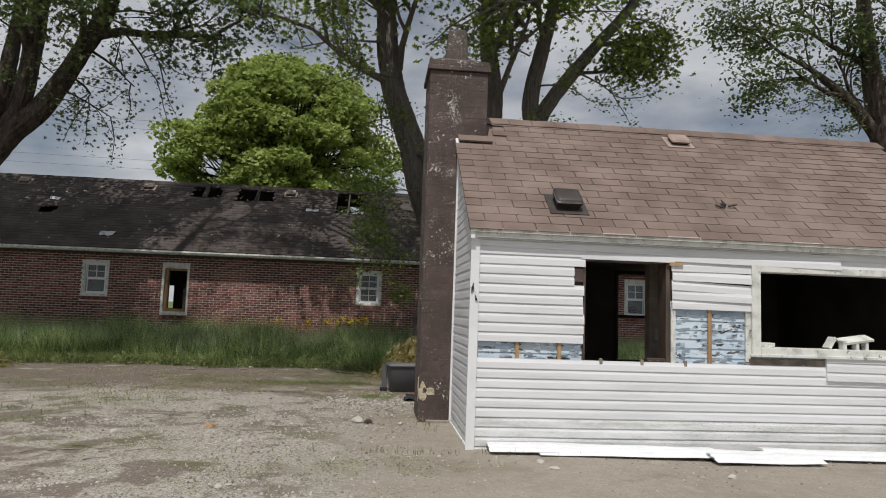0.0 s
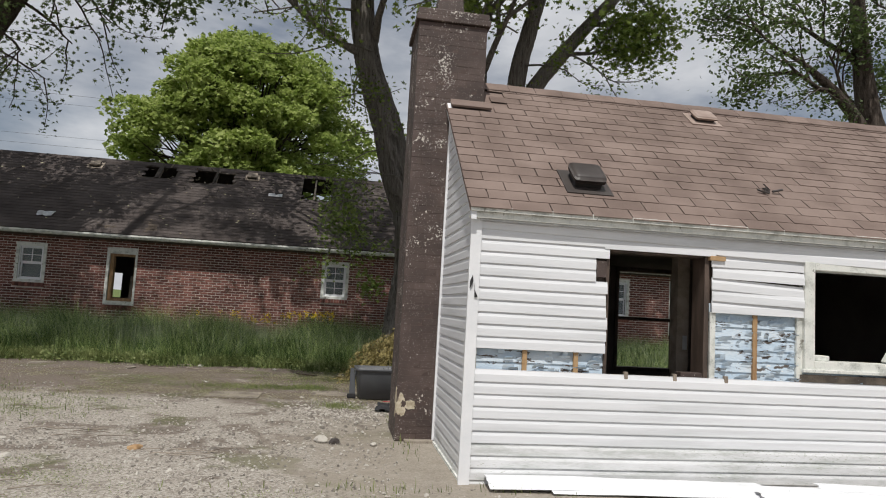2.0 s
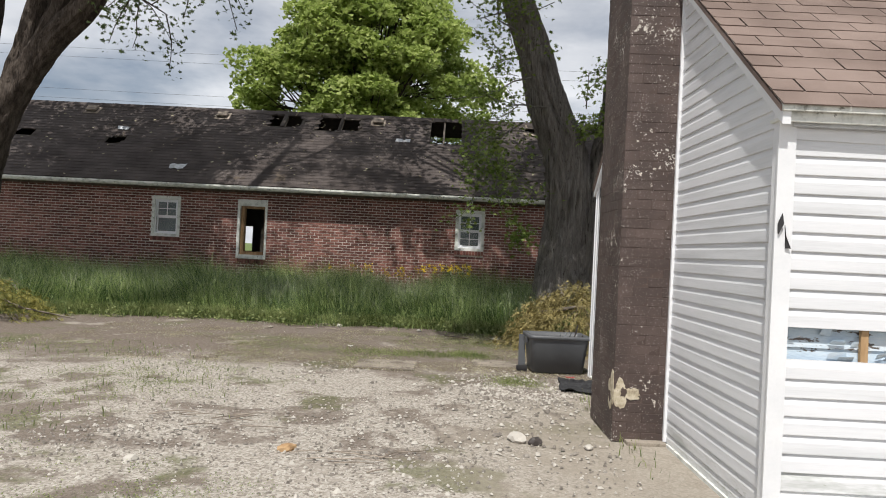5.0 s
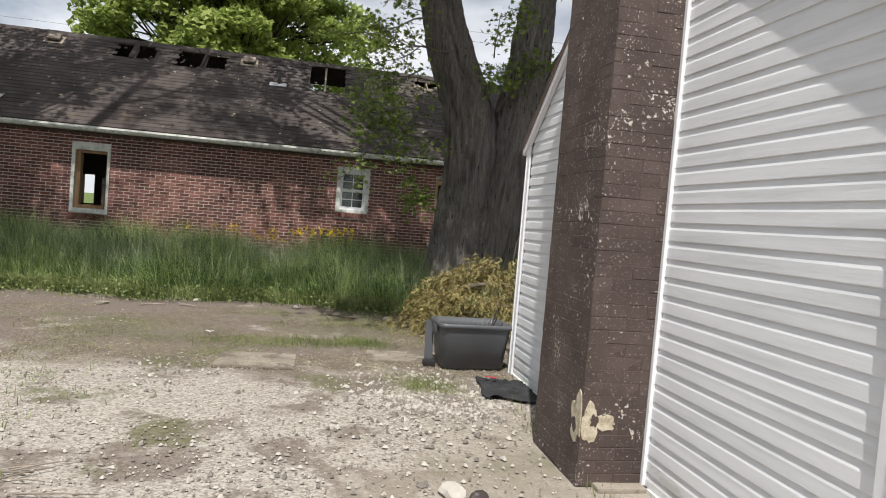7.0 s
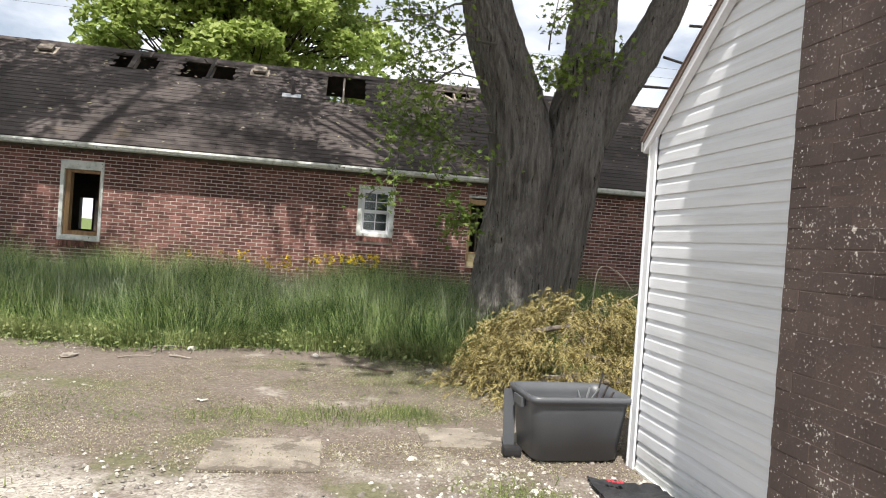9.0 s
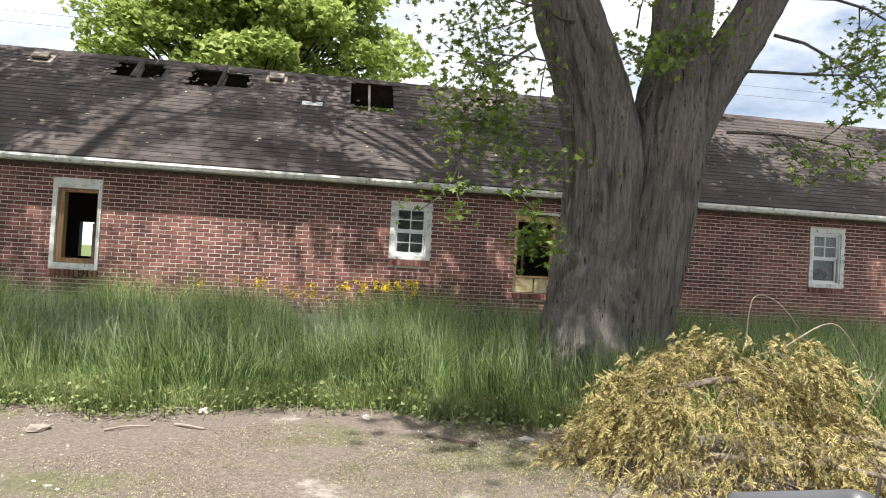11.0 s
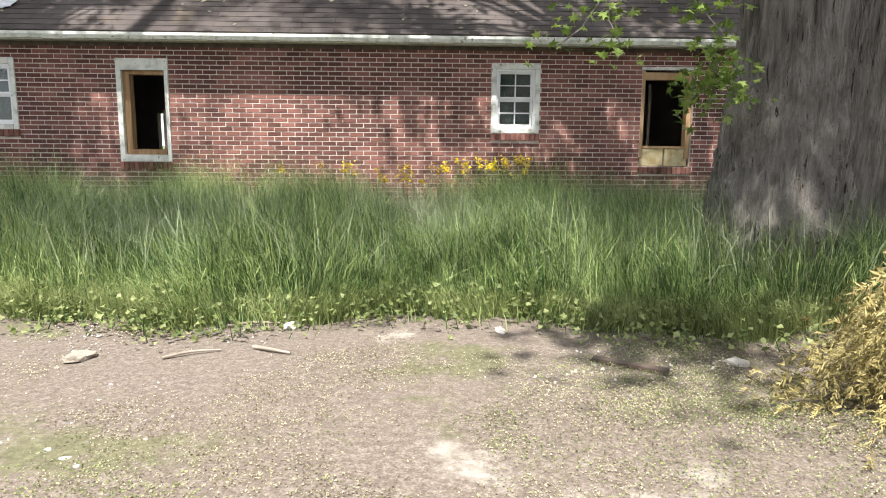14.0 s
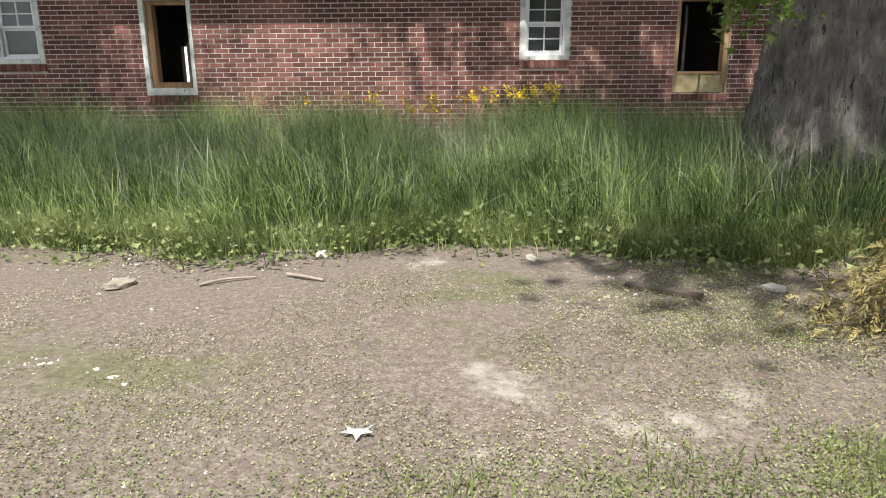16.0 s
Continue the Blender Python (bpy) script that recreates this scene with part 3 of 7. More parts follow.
# picture window with its frame, glass gone
win2 = part("picture_window_frame", boxes((3.625, 3.715, 6.915, 7.12, 0.93, 1.80), (5.62, 5.71, 6.915, 7.12, 0.93, 1.80), (3.715, 5.62, 6.915, 7.12, 1.735, 1.80), (3.715, 5.62, 6.915, 7.12, 0.93, 1.005), bevel=0.006), M_OLDTRIM, house, "weathered white window frame without glass")
part("sill_nosing", boxes((3.60, 5.74, 6.895, 6.925, 0.915, 0.94), bevel=0.004), M_OLDTRIM, win2)

# corner posts, eave boards
def corner_post(x, y, dx, dy, z1):
    bm = boxes((x - 0.008 if dx > 0 else x - 0.075, x + 0.075 if dx > 0 else x + 0.008, min(y, y + 0.014 * dy), max(y, y + 0.014 * dy), -0.01, z1), bevel=0.003)
    box(bm, *sorted((x, x + 0.014 * dx)), *sorted((y + 0.015 * dy, y + 0.075 * dy)), -0.01, z1, bevel=0.003)
    return part("corner_post", bm, M_TRIM, house, "white vinyl corner trim")


corner_post(0.878, 6.915, 1, 1, 2.0)
corner_post(0.878, 10.86, 1, -1, 2.05)
corner_post(6.47, 6.915, -1, 1, 2.0)
bm = bmesh.new()
for cx, cz, h, lean in ((0.888, 1.47, 0.05, 0.012), (0.925, 1.41, 0.055, -0.012)):
    a = [bm.verts.new(v) for v in ((cx - 0.006, 6.906, cz - h), (cx + 0.006 - lean, 6.902, cz - h), (cx + lean + 0.004, 6.898, cz), (cx + lean, 6.906, cz + h), (cx - 0.008, 6.906, cz))]
    b = [bm.verts.new(v.co + Vector((0, 0.006, 0))) for v in a]
    bm.faces.new(a)
    bm.faces.new(b[::-1])
    for k in range(5):
        bm.faces.new((a[k], b[k], b[(k + 1) % 5], a[(k + 1) % 5]))
part("tear", bm, M_RUBBER, house, "black torn edges in the corner trim")
part("fascia", boxes((0.86, 6.5, 6.868, 6.89, 1.945, 2.015), bevel=0.003), M_OLDTRIM, house)
part("soffit", boxes((0.86, 6.5, 6.89, 6.99, 1.955, 1.97)), M_OLDTRIM, house)
part("soffit_channel", boxes((0.93, 4.42, 6.90, 6.93, 1.93, 1.952), bevel=0.003), M_METAL, house, "bare metal channel left under the eave")
part("rear_fascia", boxes((0.86, 6.5, 10.92, 10.945, 1.945, 2.02), bevel=0.003), M_OLDTRIM, house)

# gable siding on both sides of the chimney
CH_X0, CH_X1, CH_Y0, CH_Y1 = 0.53, 1.22, 8.41, 9.10


GABLE_EXPOSE = 0.0925


def siding_side(y0, y1, z, material, expose):
    bm = bmesh.new()
    board = board_profile(expose)
    n_seg = max(1, int((y1 - y0) / 0.4))
    rings = []
    for i in range(n_seg + 1):
        y = y0 + (y1 - y0) * i / n_seg
        wave = 0.0025 * noise.noise(Vector((y * 1.7, z * 3.1, 6.0)))
        ring = []
        for d, h in board:
            reach = max(0.0, (RIDGE_Z - 0.05 - z - h) / SLOPE)
            ring.append(bm.verts.new((0.912 - d + (wave if d else 0), min(max(y, RIDGE_Y - reach), RIDGE_Y + reach), z + h)))
        rings.append(ring)
    k = len(board)
    for a, b in zip(rings, rings[1:]):
        for j in range(k):
            bm.faces.new((a[j], b[j], b[(j + 1) % k], a[(j + 1) % k]))
    bm.faces.new(rings[0])
    bm.faces.new(rings[-1][::-1])
    bmesh.ops.recalc_face_normals(bm, faces=bm.faces)
    return part("siding_board", bm, material, house)


for i in range(40):
    z = 0.0 + GABLE_EXPOSE * i
    half = (RIDGE_Z - 0.05 - z) / SLOPE
    lo, hi = max(6.985, RIDGE_Y - half), min(10.79, RIDGE_Y + half)
    mt = M_VINYL_LOW if i < 2 else M_VINYL
    if lo < CH_Y0 - 0.16:
        siding_side(lo, CH_Y0 - 0.03, z, mt, GABLE_EXPOSE)
    if hi > CH_Y1 + 0.16:
        siding_side(CH_Y1 + 0.03, hi, z, mt, GABLE_EXPOSE)
part("j_channel", boxes((0.882, 0.912, CH_Y0 - 0.03, CH_Y0 - 0.004, 0, 3.2), bevel=0.003), M_TRIM, house)
part("j_channel", boxes((0.882, 0.912, CH_Y1 + 0.004, CH_Y1 + 0.03, 0, 3.4), bevel=0.003), M_TRIM, house)
part("foundation", boxes((0.905, 6.42, 6.96, 10.79, -0.08, 0.03)), M_CONCRETE, house)
part("skirt_strip", boxes((0.885, 0.91, 6.99, 8.38, -0.02, 0.02), (0.885, 0.91, 9.13, 10.79, -0.02, 0.02), bevel=0.003), M_OLDTRIM, house)
for y0, y1 in ((EAVE_Y, RIDGE_Y), (2 * RIDGE_Y - EAVE_Y, RIDGE_Y)):
    bm = bmesh.new()
    prism(bm, [(-0.02, -0.10), (0.02, -0.10), (0.02, -0.005), (-0.02, -0.005)], (0.875, y0, EAVE_Z), (0.875, y1, RIDGE_Z), (1, 0, 0), (0, 0, 1))
    part("rake_board", bm, M_TRIM, house)

# roof: deck, shingle tabs course by course
N_UP = Vector((0, -SLOPE, 1)).normalized()
UP = Vector((0, 1, SLOPE)).normalized()
deck = bmesh.new()
for s in (1, -1):
    prism(deck, [(RIDGE_Y - s * (RIDGE_Y - EAVE_Y), EAVE_Z - 0.012), (RIDGE_Y, RIDGE_Z - 0.012), (RIDGE_Y, RIDGE_Z - 0.045), (RIDGE_Y - s * (RIDGE_Y - EAVE_Y), EAVE_Z - 0.04)], (0.845, 0, 0), (6.52, 0, 0), (0, 1, 0), (0, 0, 1))
house_roof = part("roof", deck, M_SHINGLE, house, "pitched roof of faded brown asphalt shingles")
ROOF_LEN = math.hypot(RIDGE_Y - EAVE_Y, RIDGE_Z - EAVE_Z)
EXPOSE, TAB = 0.1435, 0.318


def tab_mesh(name, w, h, t, lift):
    """A shingle tab lying on the slope, thicker at its foot."""
    v = [Vector((0, 0, 0)) + UP * a + N_UP * b + Vector((c, 0, 0)) for c in (0, w) for a, b in ((-0.008, lift), (-0.008, lift + t), (h, 0.004), (h, 0))]
    me = np_mesh(name, [tuple(q) for q in v], [(0, 1, 2, 3), (7, 6, 5, 4), (0, 4, 5, 1), (1, 5, 6, 2), (2, 6, 7, 3), (3, 7, 4, 0)])
    me.materials.append(M_SHINGLE)
    return me


tabs = [tab_mesh("shingle", TAB - 0.008, EXPOSE, 0.0045 + 0.001 * (i % 3), 0.0025 + 0.0007 * i) for i in range(4)]
rest_v, rest_f = [], []
count = 0
for c in range(int(ROOF_LEN / EXPOSE) + 1):
    off = (c % 2) * TAB / 2
    a0 = c * EXPOSE - 0.02
    if a0 + EXPOSE > ROOF_LEN + 0.02:
        break
    x = 0.84 - off
    while x < 6.5:
        x0, x1 = max(x, 0.84) + random.uniform(0, 0.004), min(x + TAB - 0.008, 6.53)
        org = Vector((x0, EAVE_Y, EAVE_Z)) + UP * a0
        blocked = CH_X1 + 0.03 > x0 and org.y + EXPOSE * UP.y > CH_Y0 - 0.05
        if x1 - x0 > 0.04 and not blocked:
            if x1 - x0 > TAB - 0.02 and count < 300 and x0 < 4.9:
                piece("shingle", tabs[random.randrange(4)], house_roof, org)
                count += 1
            else:
                k = len(rest_v)
                t = 0.0055 + 0.002 * random.random()
                for cc in (0, x1 - x0):
                    for a, b in ((-0.008, 0.004), (-0.008, 0.004 + t), (EXPOSE, 0.003), (EXPOSE, 0)):
                        rest_v.append(tuple(org + UP * a + N_UP * b + Vector((cc, 0, 0))))
                rest_f += [tuple(k + q for q in f) for f in ((0, 1, 2, 3), (7, 6, 5, 4), (0, 4, 5, 1), (1, 5, 6, 2), (2, 6, 7, 3), (3, 7, 4, 0))]
        x += TAB
tagged(finish("shingle_field", np_mesh("shingle_field", rest_v, rest_f), M_SHINGLE_J, house_roof), kind="stuff")
for i in range(18):
    bm = bmesh.new()
    x0 = 1.27 + i * 0.295
    w = 0.29
    prism(bm, [(-0.13, -0.094), (0, 0.012), (0.13, -0.094), (0.13, -0.102), (0, 0.0), (-0.13, -0.102)], (x0, RIDGE_Y, RIDGE_Z + 0.014 + 0.004 * (i % 2)), (x0 + w, RIDGE_Y, RIDGE_Z + 0.014 + 0.006 * ((i + 1) % 2)), (0, 1, 0), (0, 0, 1))
    part("ridge_cap", bm, M_SHINGLE, house_roof)
part("rear_slope", (lambda bm: (prism(bm, [(RIDGE_Y, RIDGE_Z), (2 * RIDGE_Y - EAVE_Y + 0.02, EAVE_Z - 0.015), (2 * RIDGE_Y - EAVE_Y + 0.02, EAVE_Z - 0.027), (RIDGE_Y, RIDGE_Z - 0.011)], (0.84, 0, 0), (6.53, 0, 0), (0, 1, 0), (0, 0, 1)), bm)[1])(bmesh.new()), M_SHINGLE_J, house_roof)
part("drip_edge", boxes((0.85, 6.52, 6.845, 6.86, 1.99, 2.03), bevel=0.002), M_OLDTRIM, house_roof)


def on_roof(x, a, h=0.0):
    """A place on the front slope, a metres up from the eave."""
    return Vector((x, EAVE_Y, EAVE_Z)) + UP * a + N_UP * h


SLOPE_TURN = Matrix.Rotation(math.atan(SLOPE), 4, "X")


def roof_vent(name, x, a, w, d, h, material, label, proud=0.0):
    """A square-bodied vent with a rounded hood over a flange."""
    v = thing(name, label, "roof vent", on_roof(x, a))
    m = Matrix.Translation(on_roof(x, a, 0.012)) @ SLOPE_TURN
    bm = bmesh.new()
    box(bm, -w * 0.72, w * 0.72, -d * 0.75, d * 0.72, -0.008, 0.006, bevel=0.003)
    bmesh.ops.transform(bm, matrix=m, verts=bm.verts)
    part("flange", bm, material, v)
    bm = bmesh.new()
    box(bm, -w * 0.42, w * 0.42, -d * 0.36, d * 0.36, 0, h * 0.6)
    bmesh.ops.transform(bm, matrix=m, verts=bm.verts)
    part("throat", bm, M_RUBBER, v)
    bm = bmesh.new()
    box(bm, -w * 0.5, w * 0.5, -d * 0.5, d * 0.5, h * 0.38, h, bevel=min(w, d) * 0.16)
    bmesh.ops.transform(bm, matrix=m, verts=bm.verts)
    part("hood", bm, material, v, smooth=True)
    return v


roof_vent("roof_vent", 1.86, 0.50, 0.27, 0.26, 0.12, M_VENT, "dark brown plastic hooded vent on the shingle roof")
roof_vent("roof_vent", 3.66, 2.22, 0.24, 0.2, 0.075, M_VENT2, "faded tan low roof vent near the ridge")
bm = bmesh.new()
for i in range(7):
    a = on_roof(3.57 + random.uniform(-0.05, 0.06), 0.60 + random.uniform(-0.03, 0.05), 0.02)
    prism(bm, [(-0.012, 0), (0.012, 0), (0.008, 0.012), (-0.008, 0.012)], a, a + Vector((random.uniform(-0.09, 0.1), random.uniform(-0.04, 0.05), random.uniform(0.0, 0.05))), UP, N_UP)
tagged(part("torn_shingle_scrap", bm, M_VENT), "curled dark shingle scraps on the roof", "debris")

# chimney
chimney = thing("chimney", "brick chimney in flaking dark brown paint against the gable", "chimney", (0.88, 8.75, 0))
core = part("core", boxes((CH_X0 + 0.0014, CH_X1 - 0.0014, CH_Y0 + 0.0014, CH_Y1 - 0.0014, 0, 4.08)), M_CHIMJOINT, chimney)
COURSE, BRICK_L = 0.0677, 0.203
half_w = (CH_X1 - CH_X0) / 2


def brick_mesh(name, l, d, h, material):
    bm = bmesh.new()
    box(bm, -l / 2, l / 2, -d / 2, d / 2, -h / 2, h / 2, bevel=0.0022)
    for v in bm.verts:
        v.co += Vector((random.uniform(-1, 1), random.uniform(-1, 1), random.uniform(-1, 1))) * 0.0012
    me = bpy.data.meshes.new(name)
    bm.to_mesh(me)
    bm.free()
    me.materials.append(material)
    return me


def runs(lo, hi, unit, off):
    """Start and end of each brick of a course from lo to hi."""
    x = lo - off
    while x < hi - 0.01:
        a, b = max(x, lo), min(x + unit, hi)
        if b - a > 0.035:
            yield a, b
        x += unit


whole = brick_mesh("brick", BRICK_L - 0.0035, 0.03, COURSE - 0.0035, M_CHIM)
jc, js = [], []
n_brick = 0
TURN_SIDE = Matrix.Rotation(radians(90), 4, "Z")
for c in range(60):
    z = 0.034 + c * COURSE
    for face in ("front", "side", "house_side", "back"):
        lo, hi = (CH_X0, CH_X1) if face in ("front", "back") else (CH_Y0, CH_Y1)
        if face in ("house_side", "back") and z < 2.9:
            continue
        for a, b in runs(lo, hi, BRICK_L, (BRICK_L / 2 if c % 2 else 0) + (0 if face == "front" else 0.1)):
            mid, wide = (a + b) / 2, b - a
            pos = {"front": (mid, CH_Y0 + 0.015, z), "back": (mid, CH_Y1 - 0.015, z), "side": (CH_X0 + 0.015, mid, z), "house_side": (CH_X1 - 0.015, mid, z)}[face]
            pos = (pos[0] + random.uniform(-0.0012, 0.0012), pos[1] + random.uniform(-0.0012, 0.0012), pos[2])
            if wide > BRICK_L - 0.005 and face in ("front", "side") and n_brick < 300:
                piece("brick", whole, core, pos, None if face == "front" else TURN_SIDE)
                n_brick += 1
            else:
                jc.append(pos)
                js.append((wide - 0.0035, 0.03, COURSE - 0.0035) if face in ("front", "back") else (0.03, wide - 0.0035, COURSE - 0.0035))
tagged(finish("brick_field", many_boxes("brick_field", jc, js), M_CHIM_J, core), kind="stuff")
part("corbel_band", boxes((CH_X0 - 0.03, CH_X1 + 0.03, CH_Y0 - 0.03, CH_Y1 + 0.03, 4.09, 4.15), (CH_X0 - 0.015, CH_X1 + 0.015, CH_Y0 - 0.015, CH_Y1 + 0.015, 4.155, 4.215), bevel=0.008), M_CHIM, chimney)
bm = bmesh.new()
vs = box(bm, CH_X0, CH_X1, CH_Y0, CH_Y1, 4.21, 4.29)
for v in vs:
    if v.co.z > 4.25:
        v.co.x += 0.14 if v.co.x < 0.85 else -0.14
        v.co.y += 0.14 if v.co.y < 8.7 else -0.14
part("mortar_crown", bm, M_CHIM, chimney)
bm = bmesh.new()
vs = box(bm, 0.72, 1.0, 8.56, 8.84, 4.27, 4.68, bevel=0.01)
for v in bm.verts:
    if v.co.z > 4.5:
        v.co.x = 0.86 + (v.co.x - 0.86) * 0.74
        v.co.y = 8.70 + (v.co.y - 8.70) * 0.74
part("flue", bm, M_CHIM, chimney, "tapering flue liner in flaking paint")
bm = bmesh.new()
prism(bm, [(-0.02, 0.0), (0.02, 0.012), (0.02, 0.03), (-0.02, 0.02)], (0.88, CH_Y0 - 0.06, roof_z(CH_Y0 - 0.06) + 0.02), (CH_X1 + 0.06, CH_Y0 - 0.06, roof_z(CH_Y0 - 0.06) + 0.02), UP * 3, N_UP)
box(bm, CH_X1 + 0.005, CH_X1 + 0.05, CH_Y0 - 0.08, RIDGE_Y, 3.25, 3.27, turn=SLOPE_TURN)
part("flashing", bm, M_SHINGLE, chimney)
# spalled patch near the foot: a ragged pale break with a dark pocket
def ragged(cx, cz, w, h, y, seed, k=26):
    ring = []
    for i in range(k):
        a = 6.2832 * i / k
        r = 1 + 0.55 * noise.noise(Vector((1.7 * math.cos(a) + seed, 1.7 * math.sin(a), seed))) + 0.22 * noise.noise(Vector((5 * math.cos(a), 5 * math.sin(a), seed)))
        ring.append((max(CH_X0 + 0.002, cx + w / 2 * r * math.cos(a)), y, cz + h / 2 * r * math.sin(a)))
    bm = bmesh.new()
    f = [bm.verts.new(v) for v in ring]
    b = [bm.verts.new((v[0], v[1] + 0.008, v[2])) for v in ring]
    bm.faces.new(f[::-1])
    for i in range(k):
        bm.faces.new((f[i], f[(i + 1) % k], b[(i + 1) % k], b[i]))
    bmesh.ops.recalc_face_normals(bm, faces=bm.faces)
    return bm


part("spalled_patch", ragged(0.575, 0.335, 0.09, 0.19, CH_Y0 - 0.004, 1.3), M_SPALL, chimney, "pale patch where painted brick face broke away")
part("spalled_patch", ragged(0.66, 0.335, 0.13, 0.075, CH_Y0 - 0.0035, 4.1), M_SPALL, chimney, "pale patch where painted brick face broke away")
part("broken_pocket", ragged(0.60, 0.34, 0.045, 0.06, CH_Y0 - 0.006, 7.7), M_CHIMJOINT, chimney)
side_break = ragged(0.585, 0.34, 0.17, 0.24, 0.0, 2.6)
for v in side_break.verts:
    v.co = Vector((CH_X0 - 0.004 + v.co.y, CH_Y0 + (v.co.x - CH_X0), v.co.z))
part("spalled_patch", side_break, M_SPALL, chimney, "cream brick face bared at the chimney corner")
side_pocket = ragged(0.60, 0.30, 0.06, 0.07, 0.0, 5.2)
for v in side_pocket.verts:
    v.co = Vector((CH_X0 - 0.006 + v.co.y, CH_Y0 + 0.06 + (v.co.x - CH_X0 - 0.05), v.co.z))
part("broken_pocket", side_pocket, M_CHIMJOINT, chimney)
part("footing", (lambda bm: (box(bm, 0.62, 0.93, 8.33, 8.42, -0.02, 0.02, bevel=0.01), bm)[1])(bmesh.new()), M_CONCRETE, chimney)

# ---- brick building ----
BX0, BX1, BY0, BY1 = -24.0, 16.0, 20.27, 25.75
B_EAVE_Y, B_EAVE_Z, B_RIDGE_Y, B_RIDGE_Z = 19.93, 2.665, 23.0, 5.12
B_SLOPE = (B_RIDGE_Z - B_EAVE_Z) / (B_RIDGE_Y - B_EAVE_Y)
B_UP = Vector((0, 1, B_SLOPE)).normalized()
B_N = Vector((0, -B_SLOPE, 1)).normalized()
B_TURN = Matrix.Rotation(math.atan(B_SLOPE), 4, "X")
brick_house = thing("brick_building", "long derelict one-storey brick building with a holed dark roof", "building", (-4, 23, 0))
# openings: x0, x1, z0, z1 (rough opening, sill course below)
WIN_A, OPEN_B, WIN_C, OPEN_D, WIN_E = (-8.24, -7.52, 1.31, 2.33), (-6.07, -5.32, 0.85, 2.33), (-0.58, 0.14, 1.31, 2.33), (1.67, 2.45, 0.83, 2.25), (7.51, 8.25, 1.22, 2.36)
WIN_G = (9.50, 10.25, 0.80, 2.40)
WIN_F = (-14.9, -14.15, 0.85, 2.33)
OPENINGS = [WIN_A, OPEN_B, WIN_C, OPEN_D, WIN_E, WIN_F, WIN_G]


def wall_blocks(x0, x1, z0, z1, y0, y1, holes):
    """Boxes that fill a wall round its openings."""
    spans, x = [], x0
    for a, b, c, d in sorted(holes):
        spans += [(x, a, y0, y1, z0, z1), (a, b, y0, y1, z0, c), (a, b, y0, y1, d, z1)]
        x = b
    return spans + [(x, x1, y0, y1, z0, z1)]


b_wall = part("wall", boxes(*wall_blocks(BX0, BX1, -0.05, 2.70, BY0 + 0.005, BY0 + 0.22, OPENINGS)), M_MORTAR, brick_house, "red brick wall with pale mortar joints")
BACK_HOLES = [(-7.60, -7.28, 0.98, 1.80), (-0.6, 0.2, 1.0, 2.1), (2.3, 3.2, 0.9, 2.1), (-12.5, -11.6, 1.0, 2.2), (6.6, 7.4, 1.2, 2.2)]
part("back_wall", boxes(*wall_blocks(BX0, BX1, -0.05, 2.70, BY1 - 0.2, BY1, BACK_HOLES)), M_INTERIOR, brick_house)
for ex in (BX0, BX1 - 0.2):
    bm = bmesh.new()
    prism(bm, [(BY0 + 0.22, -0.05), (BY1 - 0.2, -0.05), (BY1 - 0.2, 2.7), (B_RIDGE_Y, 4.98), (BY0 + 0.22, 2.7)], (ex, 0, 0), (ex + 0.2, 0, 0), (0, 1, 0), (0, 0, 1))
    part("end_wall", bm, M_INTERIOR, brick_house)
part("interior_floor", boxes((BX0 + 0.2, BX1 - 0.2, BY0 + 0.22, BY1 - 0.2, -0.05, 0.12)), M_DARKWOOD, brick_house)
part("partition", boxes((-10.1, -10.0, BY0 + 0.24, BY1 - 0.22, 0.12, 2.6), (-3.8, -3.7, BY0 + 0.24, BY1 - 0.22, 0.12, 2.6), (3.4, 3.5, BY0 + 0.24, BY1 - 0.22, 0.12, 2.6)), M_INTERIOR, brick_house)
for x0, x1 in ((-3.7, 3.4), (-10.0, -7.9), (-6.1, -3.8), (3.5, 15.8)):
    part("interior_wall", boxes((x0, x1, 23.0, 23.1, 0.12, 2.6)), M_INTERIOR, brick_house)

# bricks
b_whole = [brick_mesh("brick", BRICK_L - 0.012, 0.03, COURSE - 0.013, M_BRICK) for _ in range(3)]
jc, js = [], []
n_brick = 0
for c in range(38):
    z = 0.05 + c * COURSE
    if z > 2.64:
        break
    spans, x = [], BX0
    for a, b, z0, z1 in sorted(OPENINGS):
        if z0 - 0.115 < z < z1:
            spans.append((x, a))
            x = b
    spans.append((x, BX1))
    for lo, hi in spans:
        start = BX0 + (BRICK_L / 2 if c % 2 else 0) - BRICK_L
        first = start + math.floor((lo - start) / BRICK_L) * BRICK_L
        for a, b in runs(lo, hi, BRICK_L, lo - first):
            mid, wide = (a + b) / 2, b - a
            pos = (mid, BY0 + 0.015 + random.uniform(-0.0015, 0.0015), z)
            if wide > BRICK_L - 0.004 and -4.95 < a and b < -0.66 and 0.98 < z < 1.96 and n_brick < 300:
                piece("brick", b_whole[n_brick % 3], b_wall, pos)
                n_brick += 1
            elif z > 0.3:
                jc.append(pos)
                js.append((wide - 0.012, 0.03, COURSE - 0.013))
tagged(finish("brick_field", many_boxes("brick_field", jc, js), M_BRICK_J, b_wall), kind="stuff")


def rowlock_sill(o):
    """Bricks on edge under an opening."""
    x0, x1, z0, _ = o
    n = max(4, round((x1 - x0 + 0.02) / 0.0705))
    w = (x1 - x0 + 0.02) / n
    me = brick_mesh("sill_brick", w - 0.010, 0.11, 0.10, M_BRICK)
    for i in range(n):
        piece("sill_brick", me, b_wall, (x0 - 0.01 + w * (i + 0.5), BY0 + 0.035 - 0.02, z0 - 0.058))


